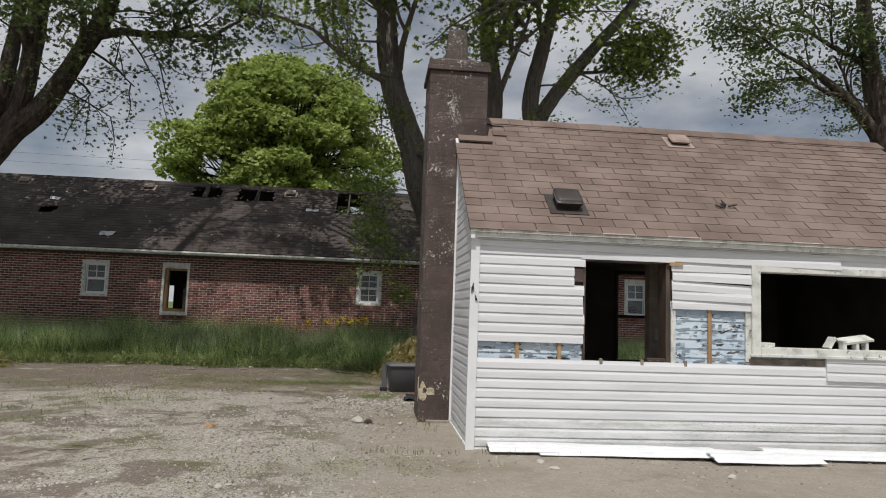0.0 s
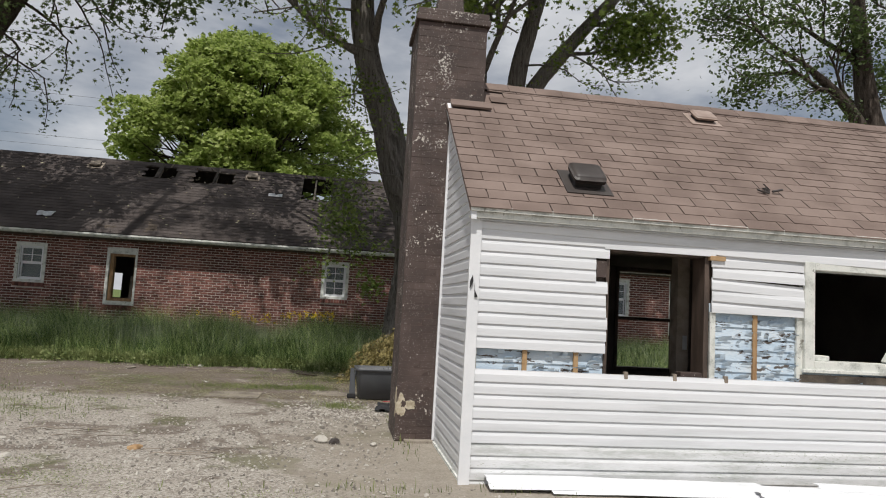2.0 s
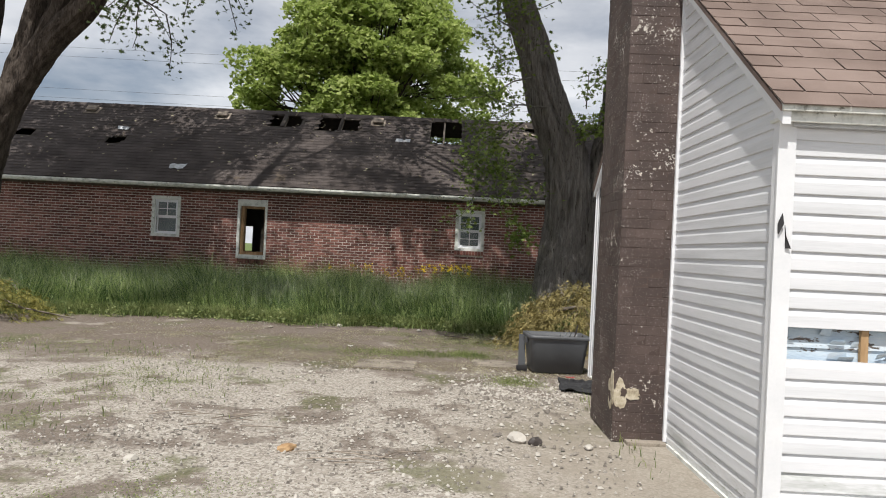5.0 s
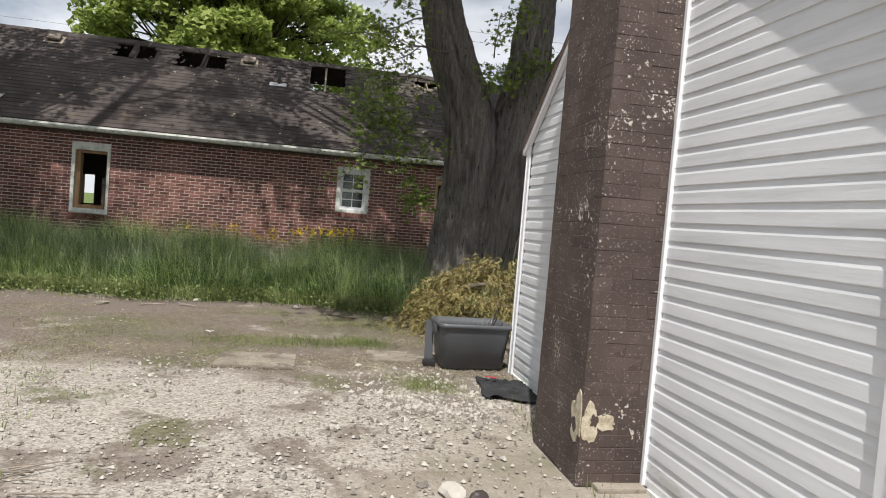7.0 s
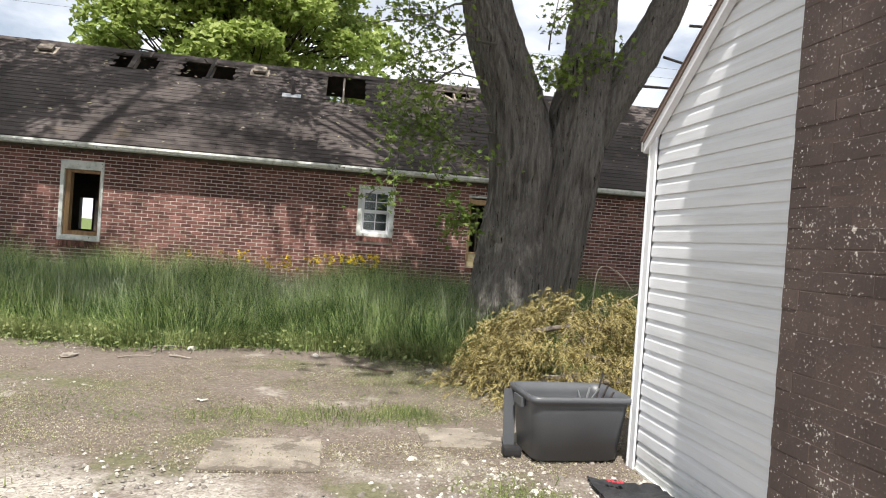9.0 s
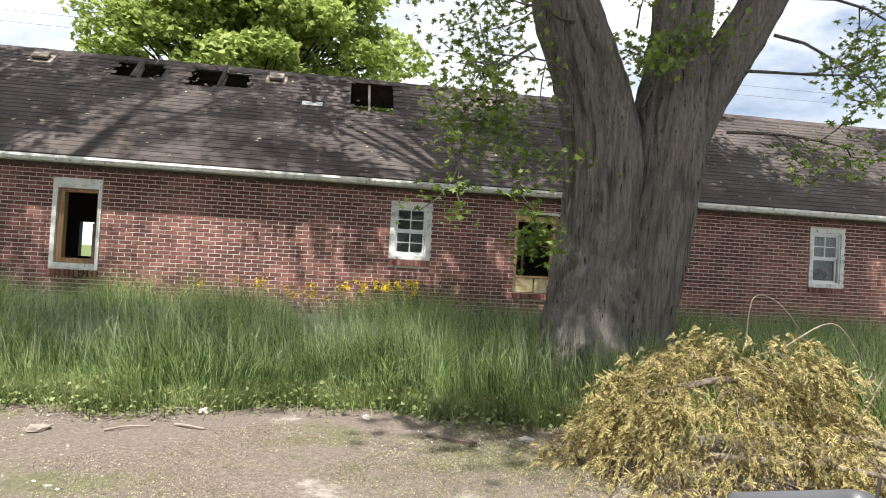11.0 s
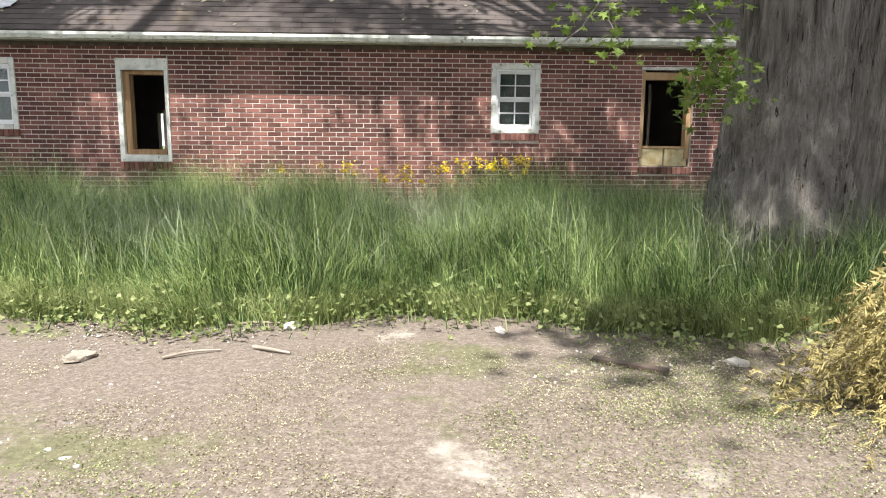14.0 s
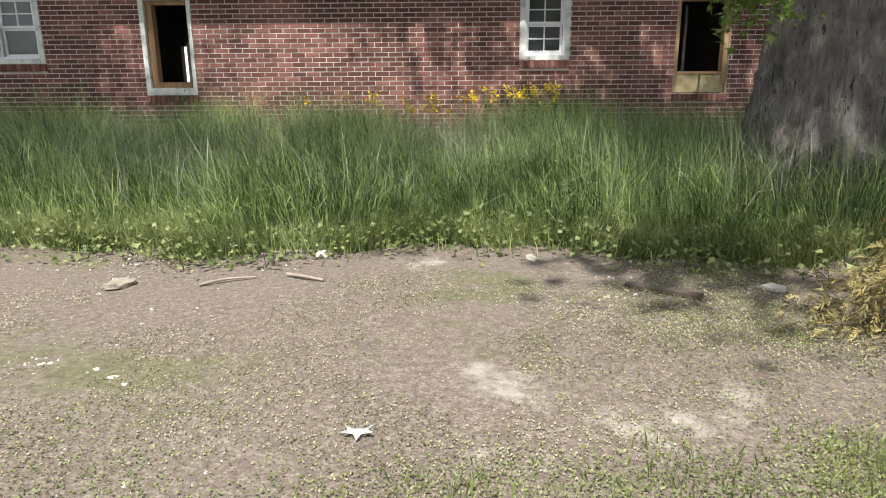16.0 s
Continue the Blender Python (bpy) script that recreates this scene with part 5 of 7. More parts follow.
def tree(name, label, base, stems, limbs, seed, leaf, per_tip, cloud, outline, bark, leafmat, depth=2, sides=20, rough=0.35, kids=3, hang=(), lift=0.12, top=()):
    """stems: lines of (x, y, z, r) that are the trunk; limbs: (place, direction, length, radius) that branch out with
    leaves;
    top: (centre, radii, bunches, root) of high crown added above the view to shade wall, roof and grass, whose boughs
    come from root."""
    rng = np.random.default_rng(seed)
    t = thing(name, label, "tree", base)
    wood = []
    for s in stems:
        line = smooth_line(s, 16 if sides > 24 else 8)
        wood.append(([q.to_3d() for q in line], [q.w for q in line], sides))
    join_tubes("trunk", wood, bark, t, rough)
    tips, low = [], []
    for p, d, ln, r in limbs:
        small = []
        grow(rng, small, tips, p, d, ln, r, depth, lift=lift, kids=kids)
        join_tubes("limb", small, bark, t)
    for p, d, ln, r in hang:
        small = []
        grow(rng, small, low, p, d, ln, r, 1, 0.9, -0.2, 4)
        join_tubes("limb", small, bark, t)
    pts = np.array([tuple(q) for q in tips])
    c = np.repeat(pts, per_tip, axis=0) + rng.normal(0, 1, (len(pts) * per_tip, 3)) * np.array(cloud)
    pts = np.array([tuple(q) for q in low])
    c2 = np.repeat(pts, 9, axis=0) + rng.normal(0, 1, (len(pts) * 9, 3)) * np.array(cloud) * 0.5
    high, boughs = [], []
    for mid, radii, bunches, root in top:
        for _ in range(bunches):
            d = rng.normal(0, 1, 3)
            d = d / np.linalg.norm(d) * rng.uniform(0, 1) ** 0.4
            end = Vector(np.array(mid) + d * np.array(radii))
            bend = Vector(root).lerp(end, 0.5) + Vector((0, 0, 0.5))
            boughs.append(([Vector(root), bend, end], [0.07, 0.04, 0.01], 4))
            high.append(np.array(end) + rng.normal(0, 1, (95, 3)) * np.array([0.36, 0.36, 0.2]) * rng.uniform(0.6, 1.2))
    if high:
        join_tubes("unseen_boughs", boughs, bark, t)
        leaves("high_crown", np.concatenate(high), leaf * 1.5, rng, LEAF3, leafmat, t)
    leaves("crown", c, leaf, rng, outline, leafmat, t)
    leaves("low_foliage", c2, leaf * 0.68, rng, outline, leafmat, t)
    return t


T1 = [
    [(1.46, 15.75, -0.15, 0.70), (1.46, 15.75, 0.5, 0.60), (1.46, 15.75, 1.2, 0.50), (1.47, 15.75, 1.8, 0.43), (1.44, 15.75, 2.5, 0.41), (1.31, 15.75, 3.2, 0.38), (1.0, 15.75, 4.0, 0.35), (0.70, 15.75, 4.9, 0.30), (0.15, 15.8, 6.5, 0.25), (-0.1, 15.9, 8.6, 0.2), (-0.4, 16.0, 11.0, 0.14), (-0.3, 16.0, 15.0, 0.07)],
    [(1.84, 15.65, -0.15, 0.42), (1.87, 15.6, 0.6, 0.34), (1.97, 15.55, 1.57, 0.35), (2.09, 15.6, 2.45, 0.37), (2.17, 15.7, 3.1, 0.37), (2.28, 15.75, 3.9, 0.33), (2.40, 15.85, 5.0, 0.27), (2.55, 15.9, 6.2, 0.22), (2.4, 16.2, 8.5, 0.16), (2.6, 16.3, 12.0, 0.08)],
    [(2.35, 15.75, 2.85, 0.28), (2.72, 15.7, 3.6, 0.26), (3.10, 15.6, 4.3, 0.23), (3.45, 15.6, 5.15, 0.20), (3.40, 15.6, 6.2, 0.18), (3.6, 15.6, 7.3, 0.16), (3.9, 15.6, 8.6, 0.13), (4.0, 15.6, 10.2, 0.08)],
    [(3.42, 15.6, 5.1, 0.16), (3.75, 15.6, 6.0, 0.16), (4.25, 15.6, 6.75, 0.15), (5.0, 15.6, 7.7, 0.13), (5.8, 15.6, 8.7, 0.11), (6.6, 15.6, 10.2, 0.06)],
]
T1_LIMBS = [((0.1, 15.9, 8.4), (-0.1, -1, 0.05), 5.2, 0.10), ((0.2, 15.9, 8.8), (0.22, -1, 0.05), 4.9, 0.10), ((2.4, 16.0, 8.8), (-0.05, -1, 0.05), 4.6, 0.09), ((3.9, 15.6, 8.8), (-0.05, -1, 0.1), 3.8, 0.08), ((2.5, 15.9, 7.4), (0.15, -1, 0.12), 3.8, 0.09), ((2.5, 16.0, 8.2), (0.5, -0.9, 0.1), 4.2, 0.08), ((0.2, 15.9, 7.9), (-0.5, -0.8, 0.2), 3.6, 0.08), ((0.3, 15.8, 6.4), (-0.9, -0.3, 0.25), 2.4, 0.10), ((0.1, 15.9, 7.6), (-0.6, -0.6, 0.5), 2.6, 0.10), ((0.0, 15.9, 8.2), (0.3, -0.9, 0.4), 2.8, 0.10), ((0.3, 15.8, 6.8), (0.2, -0.9, 0.3), 2.4, 0.09), ((-0.35, 16, 11.5), (-0.7, 0.0, 0.6), 3.0, 0.09), ((-0.3, 16, 13), (-0.3, -0.4, 0.9), 3.0, 0.08), ((-0.3, 16, 14), (0.5, 0.2, 0.9), 3.0, 0.07), ((-0.35, 16, 12.5), (-0.6, 0.6, 0.5), 3.0, 0.08),
            ((2.5, 15.9, 6.0), (0.4, -0.8, 0.5), 2.4, 0.09), ((2.5, 16, 7.4), (0.3, -0.6, 0.8), 2.6, 0.09), ((2.6, 16.3, 10.8), (0.3, 0.3, 1), 2.6, 0.07), ((2.6, 16.3, 11.5), (0.6, -0.3, 0.8), 3.0, 0.07), ((4.0, 15.6, 9.8), (0.1, -0.2, 1), 2.6, 0.07), ((3.7, 15.6, 7.6), (-0.3, -0.7, 0.6), 2.2, 0.07), ((5.0, 15.6, 7.7), (0.9, -0.2, 0.0), 1.3, 0.07), ((5.8, 15.6, 8.7), (0.6, 0.0, 0.4), 1.4, 0.07), ((4.4, 15.6, 6.9), (0.7, -0.4, 0.0), 1.2, 0.06), ((6.5, 15.6, 9.8), (0.5, -0.2, 0.8), 2.4, 0.05)]
T1_HANG = [((0.9, 15.4, 3.0), (-0.95, -0.3, -0.2), 1.5, 0.02), ((0.95, 15.4, 2.75), (-0.9, -0.5, -0.1), 0.9, 0.015), ((1.75, 15.5, 3.1), (0.1, -0.2, 1.0), 0.9, 0.015), ((1.6, 15.4, 3.9), (0.0, -0.3, 0.9), 0.8, 0.012), ((0.5, 15.4, 3.6), (-0.9, -0.3, -0.3), 1.2, 0.018), ((0.78, 15.45, 2.6), (-0.9, -0.4, 0.1), 1.1, 0.02), ((0.9, 15.4, 3.9), (-0.9, -0.5, -0.1), 1.1, 0.02), ((0.5, 15.5, 4.8), (-0.9, -0.6, -0.2), 1.2, 0.02), ((2.75, 15.5, 2.9), (0.9, -0.4, 0.1), 1.2, 0.02), ((2.9, 15.5, 3.6), (0.9, -0.5, 0.0), 1.4, 0.02), ((1.55, 15.4, 3.7), (0.1, -0.6, -0.1), 0.5, 0.012), ((3.6, 15.5, 4.5), (0.9, -0.5, -0.15), 1.4, 0.02), ((0.3, 15.7, 6.3), (-0.6, -0.7, -0.2), 1.6, 0.03), ((0.7, 15.4, 1.6), (-0.4, -0.6, 0.2), 0.35, 0.01), ((0.75, 15.4, 2.45), (-0.9, -0.2, 0.2), 1.0, 0.018), ((0.6, 15.4, 4.4), (-0.9, -0.3, -0.05), 1.3, 0.02), ((0.8, 15.4, 3.4), (-0.8, -0.5, 0.1), 0.9, 0.015), ((4.4, 15.4, 6.9), (0.8, -0.2, -0.4), 1.5, 0.03), ((5.2, 15.4, 7.7), (0.7, -0.2, -0.35), 1.1, 0.03), ((5.6, 15.4, 8.4), (0.6, -0.1, -0.3), 1.1, 0.03), ((3.5, 15.4, 6.5), (0.5, -0.6, 0.0), 1.4, 0.025), ((3.3, 15.4, 7.2), (-0.6, -0.4, 0.1), 1.6, 0.025), ((2.5, 15.6, 5.5), (0.7, -0.4, 0.2), 1.4, 0.02), ((2.5, 15.6, 6.8), (-0.5, -0.5, 0.2), 1.5, 0.025), ((3.9, 15.4, 8.2), (0.6, -0.5, 0.1), 1.8, 0.025), ((0.1, 15.7, 7.4), (-0.9, -0.3, 0.0), 2.4, 0.03), ((0.0, 15.7, 8.0), (-0.8, -0.5, 0.1), 2.4, 0.03), ((0.3, 15.6, 6.5), (-0.7, -0.5, 0.1), 1.8, 0.025), ((0.55, 15.5, 5.5), (-0.7, -0.4, -0.1), 1.3, 0.02), ((3.2, 15.4, 4.0), (0.9, -0.4, -0.2), 1.3, 0.02), ((3.4, 15.4, 5.0), (0.9, -0.4, -0.2), 1.5, 0.02)]
tree("maple_tree", "great old maple with a split grey trunk by the brick wall", (1.5, 15.75, 0), T1, T1_LIMBS, 11, 0.12, 11, (0.26, 0.26, 0.2), LEAF5, M_BARK, M_LEAF, depth=2, sides=80, rough=0.30, kids=4, hang=T1_HANG, top=[((-2.1, 8.9, 9.7), (1.3, 0.4, 0.4), 4, (-0.1, 15.9, 8.6)), ((4.0, 16.2, 11.3), (4.4, 3.8, 2.2), 140, (2.5, 16.2, 8.6)), ((0.9, 11.4, 10.6), (2.2, 1.8, 1.0), 42, (2.5, 16.2, 8.6)), ((3.4, 12.6, 10.6), (3.4, 2.4, 1.3), 60, (2.5, 16.2, 8.6)), ((-3.2, 18.4, 11.2), (3.4, 2.0, 1.3), 10, (-0.2, 15.9, 9.5)), ((-2.6, 15.6, 11.0), (2.0, 1.1, 1.0), 4, (-0.2, 15.9, 9.5))])

T2 = [
    [(-8.88, 14.6, -0.15, 0.75), (-8.83, 14.6, 0.5, 0.54), (-8.73, 14.6, 1.5, 0.44), (-8.58, 14.6, 2.4, 0.38), (-8.13, 14.6, 3.4, 0.26), (-7.53, 14.6, 4.4, 0.21), (-7.28, 14.7, 5.6, 0.18), (-7.18, 14.8, 8.0, 0.17), (-7.08, 14.8, 13.5, 0.12), (-7.08, 14.8, 18.0, 0.06)],
    [(-8.08, 14.6, 3.5, 0.23), (-7.43, 14.55, 4.4, 0.21), (-6.78, 14.5, 5.1, 0.20), (-6.18, 14.4, 6.1, 0.17), (-5.68, 14.4, 7.2, 0.16), (-5.38, 14.4, 9.0, 0.09)],
    [(-8.68, 14.6, 2.2, 0.34), (-8.83, 14.6, 3.6, 0.28), (-8.58, 14.6, 5.0, 0.26), (-8.78, 14.7, 7.0, 0.2), (-8.98, 14.8, 10, 0.15), (-8.88, 14.8, 15, 0.12), (-8.88, 14.8, 18.5, 0.05)],
    [(-8.48, 14.7, 2.7, 0.2), (-8.13, 14.8, 4.0, 0.18), (-7.83, 14.9, 5.4, 0.17), (-7.68, 15.0, 7.4, 0.1)],
]
T2_LIMBS = [((-5.98, 14.4, 6.5), (0.9, -0.1, 0.2), 2.6, 0.1), ((-5.68, 14.4, 7.2), (0.5, -0.5, 0.5), 2.6, 0.09), ((-6.28, 14.4, 6.0), (0.6, -0.5, 0.2), 2.2, 0.09), ((-5.48, 14.4, 8.4), (0.4, -0.6, 0.6), 2.4, 0.08), ((-7.28, 14.7, 6.2), (0.2, -0.7, 0.5), 2.6, 0.1), ((-7.18, 14.8, 7.6), (-0.3, 0.3, 1), 2.6, 0.09), ((-8.78, 14.7, 6.8), (-0.7, 0.3, 0.6), 2.8, 0.1), ((-8.88, 14.8, 8.6), (-0.1, 0.6, 0.9), 2.8, 0.09), ((-8.68, 14.6, 5.4), (-0.8, -0.1, 0.4), 2.4, 0.09), ((-7.68, 15.0, 7.2), (-0.3, -0.6, 0.7), 2.6, 0.08), ((-8.98, 14.8, 11), (-0.6, 0.2, 0.7), 3.0, 0.08), ((-8.98, 14.8, 14), (0.6, -0.2, 0.8), 3.2, 0.08), ((-8.88, 14.8, 15.5), (-0.3, 0.3, 1), 3.2, 0.07), ((-8.88, 14.8, 17), (0.6, 0.2, 0.6), 3.2, 0.07), ((-7.08, 14.8, 14.5), (0.7, 0, 0.7), 3.4, 0.08), ((-7.08, 14.8, 16), (0.4, -0.3, 1), 3.2, 0.07), ((-7.08, 14.8, 17.5), (-0.2, 0.3, 1), 3.0, 0.07), ((-8.98, 14.8, 10), (-0.9, 0.3, 0.3), 3.2, 0.08)]
T2_HANG = [((-6.08, 14.4, 6.3), (0.9, -0.3, -0.3), 1.7, 0.03), ((-6.58, 14.4, 5.5), (0.9, -0.2, -0.4), 1.4, 0.025), ((-5.78, 14.4, 7.0), (0.9, 0.0, -0.2), 2.0, 0.03), ((-8.28, 14.3, 3.0), (0.3, -0.7, 0.2), 0.6, 0.012), ((-8.58, 14.2, 3.3), (-0.3, -0.7, 0.1), 0.7, 0.012), ((-6.98, 14.5, 6.0), (0.5, -0.6, -0.1), 1.4, 0.02), ((-5.68, 14.3, 7.0), (0.9, -0.2, 0.0), 2.2, 0.03), ((-5.28, 14.3, 6.6), (0.8, -0.2, -0.5), 1.6, 0.025), ((-6.58, 14.3, 6.6), (0.6, -0.6, 0.1), 1.8, 0.025), ((-7.38, 14.3, 6.5), (-0.2, -0.7, 0.2), 1.8, 0.025), ((-6.18, 14.3, 5.6), (0.8, -0.3, -0.35), 1.5, 0.025), ((-7.78, 14.4, 5.2), (0.2, -0.6, 0.2), 1.2, 0.02), ((-5.98, 14.3, 7.4), (0.6, -0.5, 0.2), 2.0, 0.025), ((-7.18, 14.4, 7.2), (0.3, -0.6, 0.3), 2.0, 0.025)]
tree("maple_tree", "old maple with shade-dark forking limbs beside a brush pile", (-8.53, 14.6, 0), T2, T2_LIMBS, 23, 0.115, 19, (0.24, 0.24, 0.2), LEAF5, M_BARKSHADE, M_LEAFSHADE, depth=2, sides=40, rough=0.25, kids=4, hang=T2_HANG, top=[((-11.4, 16.0, 11.2), (4.4, 4.4, 1.9), 150, (-8.8, 14.8, 9.0)), ((-6.6, 18.6, 11.0), (1.8, 1.9, 1.2), 4, (-8.8, 14.8, 9.0))])

T4 = [
    [(15.75, 18.5, -0.1, 0.55), (15.35, 18.5, 3.0, 0.42), (14.75, 18.5, 6.4, 0.34), (14.35, 18.5, 8.6, 0.26), (14.15, 18.6, 12.0, 0.14)],
    [(15.05, 18.5, 5.2, 0.26), (15.75, 18.4, 7.8, 0.24), (16.15, 18.4, 10.4, 0.16)],
    [(14.75, 18.5, 6.3, 0.2), (14.05, 18.4, 7.2, 0.17), (13.15, 18.3, 8.0, 0.13), (12.15, 18.2, 8.6, 0.07)],
]
T4_LIMBS = [((13.35, 18.3, 7.9), (-0.9, -0.1, 0.0), 2.4, 0.08), ((12.35, 18.2, 8.5), (-0.8, 0.2, 0.3), 2.2, 0.07), ((14.35, 18.5, 8.8), (-0.5, 0.2, 0.8), 2.8, 0.1), ((14.25, 18.6, 10.8), (-0.2, -0.5, 0.8), 2.8, 0.09), ((15.95, 18.4, 9.2), (0.5, 0.4, 0.7), 2.8, 0.1), ((16.15, 18.4, 10.2), (0.2, -0.2, 1), 2.8, 0.09), ((15.55, 18.4, 7.2), (0.8, -0.3, 0.3), 2.6, 0.08), ((14.15, 18.4, 7.2), (-0.3, -0.6, 0.6), 2.2, 0.07), ((14.65, 18.5, 7.0), (0.2, 0.8, 0.6), 2.4, 0.08)]
T4_HANG = [((13.15, 18.2, 7.9), (-0.9, -0.3, -0.3), 1.8, 0.03), ((13.95, 18.2, 7.3), (-0.6, -0.5, -0.4), 1.6, 0.03)]
tree("maple_tree", "maple with spreading dark limbs beyond the far gable", (15.55, 18.5, 0), T4, T4_LIMBS, 41, 0.13, 12, (0.28, 0.28, 0.22), LEAF3, M_BARKSHADE, M_LEAFSHADE, depth=2, sides=14, rough=0.2, kids=4, hang=T4_HANG)


def round_maple(base, seed):
    """A full spring maple: rounded bunches of leaves, each lit on its top, stacked on an uneven dome with gaps between."""
    rng = np.random.default_rng(seed)
    t = thing("maple_tree", "full bright green spring maple behind the brick building", "tree", base)
    b = Vector(base)
    wood = [([b + Vector((0, 0, z)) for z in (-0.1, 2, 5, 9)], [0.45, 0.38, 0.3, 0.12], 12)]
    cs = []
    for i in range(230):
        a = rng.uniform(0, 2 * np.pi) if i % 3 else -np.pi / 2 + rng.normal(0, 0.6)
        e = rng.uniform(-0.3, 1.0)
        lobe = 1 + 0.30 * noise.noise(Vector((1.8 * math.cos(a), 1.8 * math.sin(a), e * 2.2 + seed)))
        ring = math.sqrt(max(0.0, 1 - max(0.0, e) ** 2.0)) * rng.uniform(0.62, 1.0) * lobe
        end = b + Vector((math.cos(a) * 5.3 * ring, math.sin(a) * 4.8 * ring, 7.4 + 5.4 * e * (0.85 + 0.15 * lobe)))
        start = b + Vector((0, 0, rng.uniform(3, 8)))
        wood.append(([start, start.lerp(end, 0.5) + Vector((0, 0, 0.3)), end], [0.09, 0.05, 0.015], 5))
        r = rng.uniform(0.5, 1.05)
        k = int(300 * r * r) + 60
        d = rng.normal(0, 1, (k, 3)) + np.array([0, 0, 0.45])
        d /= np.linalg.norm(d, axis=1)[:, None]
        d[:, 2] = np.maximum(d[:, 2], -0.35)
        bump = 1 + 0.25 * np.sin(4 * d[:, 0] + i) * np.sin(5 * d[:, 1] + 2 * i)
        cs.append(np.array(end) + d * (r * rng.uniform(0.72, 1.06, k) * bump)[:, None] * np.array([1.0, 1.0, 0.72]))
    join_tubes("trunk", wood, M_BARKSHADE, t)
    leaves("crown", np.concatenate(cs), 0.24, rng, LEAF3, M_LEAFBRIGHT, t, droop=0.25)
    return t


round_maple((-4.9, 33.5, 0), 7)

# ---- power lines ----
for i, (z, y) in enumerate(((9.9, 46), (10.5, 46), (12.6, 46), (13.2, 46), (8.2, 46))):
    vv, vf = tube([(-70 + 10 * k, y, z + 0.0006 * (k * 10 - 70) ** 2 * 0.3) for k in range(15)], [0.008] * 15, 5)
    tagged(finish("power_line", np_mesh("power_line", vv, vf), M_CABLE), "thin dark overhead cable far behind the trees", "cable", group="power lines")

# ---- tall grass ----
def blades(name, xy, height, width, rng, material, bend=0.35, label="", category="grass", z0=None):
    """Blades of two bent segments that taper to a tip."""
    n = len(xy)
    a = 4.0 * np.sin(xy[:, 0] * 1.9 + 1.3 * np.sin(xy[:, 1] * 2.3)) + rng.normal(0, 1.1, n)
    lean = rng.uniform(0.05, bend, n)
    h, w = height, width
    base = np.column_stack([xy, np.zeros(n) if z0 is None else z0])
    d = np.stack([np.cos(a), np.sin(a), np.zeros(n)], 1)
    s = np.stack([-np.sin(a), np.cos(a), np.zeros(n)], 1)
    yaw = rng.uniform(0, 2 * np.pi, n)
    s = np.stack([np.cos(yaw), np.sin(yaw), np.zeros(n)], 1)
    up = np.array([0, 0, 1.0])
    p1 = base + d * (lean * h * 0.35)[:, None] + up * (h * 0.55)[:, None]
    p2 = base + d * (lean * h * 1.15)[:, None] + up * (h * np.sqrt(np.maximum(0.15, 1 - lean ** 2 * 0.8)))[:, None]
    wv = (w / 2)[:, None] * s
    v = np.stack([base - wv, base + wv, p1 - wv * 0.75, p1 + wv * 0.75, p2], 1).reshape(-1, 3)
    k = 5 * np.arange(n)[:, None]
    f = np.concatenate([k + np.array([0, 1, 3]), k + np.array([0, 3, 2]), k + np.array([2, 3, 4])])
    return tagged(finish(name, np_mesh(name, v, f), material), label, category, kind="stuff")


grng = np.random.default_rng(3)


def grass_edge(x):
    """The ragged near edge of the tall grass."""
    return 14.55 + 0.16 * np.sin(x * 0.9 + 1) + 0.09 * np.sin(x * 2.7) + 0.07 * np.sin(x * 7.3 + 2) - 0.75 * np.exp(-((x - 0.4) / 0.9) ** 2) - 0.9 / (1 + np.exp((x + 6.3) * 2)) - 0.5 * (x > 1)


N = 310000
gx_ = grng.uniform(-15, 13, N)
gy_ = grass_edge(gx_) + grng.normal(0, 0.16, N) + (20.1 - grass_edge(gx_)) * grng.uniform(0, 1, N) ** 1.25
gy_ = np.minimum(gy_, 20.2)
near = np.clip((gy_ - grass_edge(gx_)) / 1.1, 0, 1)
clump = np.array([noise.noise(Vector((x * 0.9, y * 0.9, 1.7))) for x, y in zip(gx_, gy_)])
keep = clump + grng.normal(0, 0.25, N) > -0.42
gx_, gy_, near, clump = gx_[keep], gy_[keep], near[keep], clump[keep]
gh = (0.13 + 0.46 * near ** 0.7) * (1 + 0.95 * clump) * grng.uniform(0.35, 1.35, len(gx_))
blades("tall_grass", np.column_stack([gx_, gy_]), gh, grng.uniform(0.003, 0.0085, len(gx_)), grng, M_GRASS, 1.1, "tall rank green grass along the brick wall")
k = 24000
sx_ = grng.uniform(-14, 12, k)
sy_ = grass_edge(sx_) + 0.4 + (20.1 - grass_edge(sx_) - 0.4) * grng.uniform(0, 1, k)
blades("seed_stalks", np.column_stack([sx_, sy_]), grng.uniform(0.5, 0.95, k), grng.uniform(0.0035, 0.008, k), grng, M_STRAWGREEN, 0.9, "pale dry seed stalks among the grass")


k = 42000
ex = grng.uniform(-8, 3, k)
ey = grass_edge(ex) + np.abs(grng.normal(0, 0.45, k)) - 0.12
blades("short_edge_grass", np.column_stack([ex, ey]), grng.uniform(0.05, 0.26, k), grng.uniform(0.003, 0.007, k), grng, M_WEED, 0.9, "short yellow-green grass along the dirt edge")


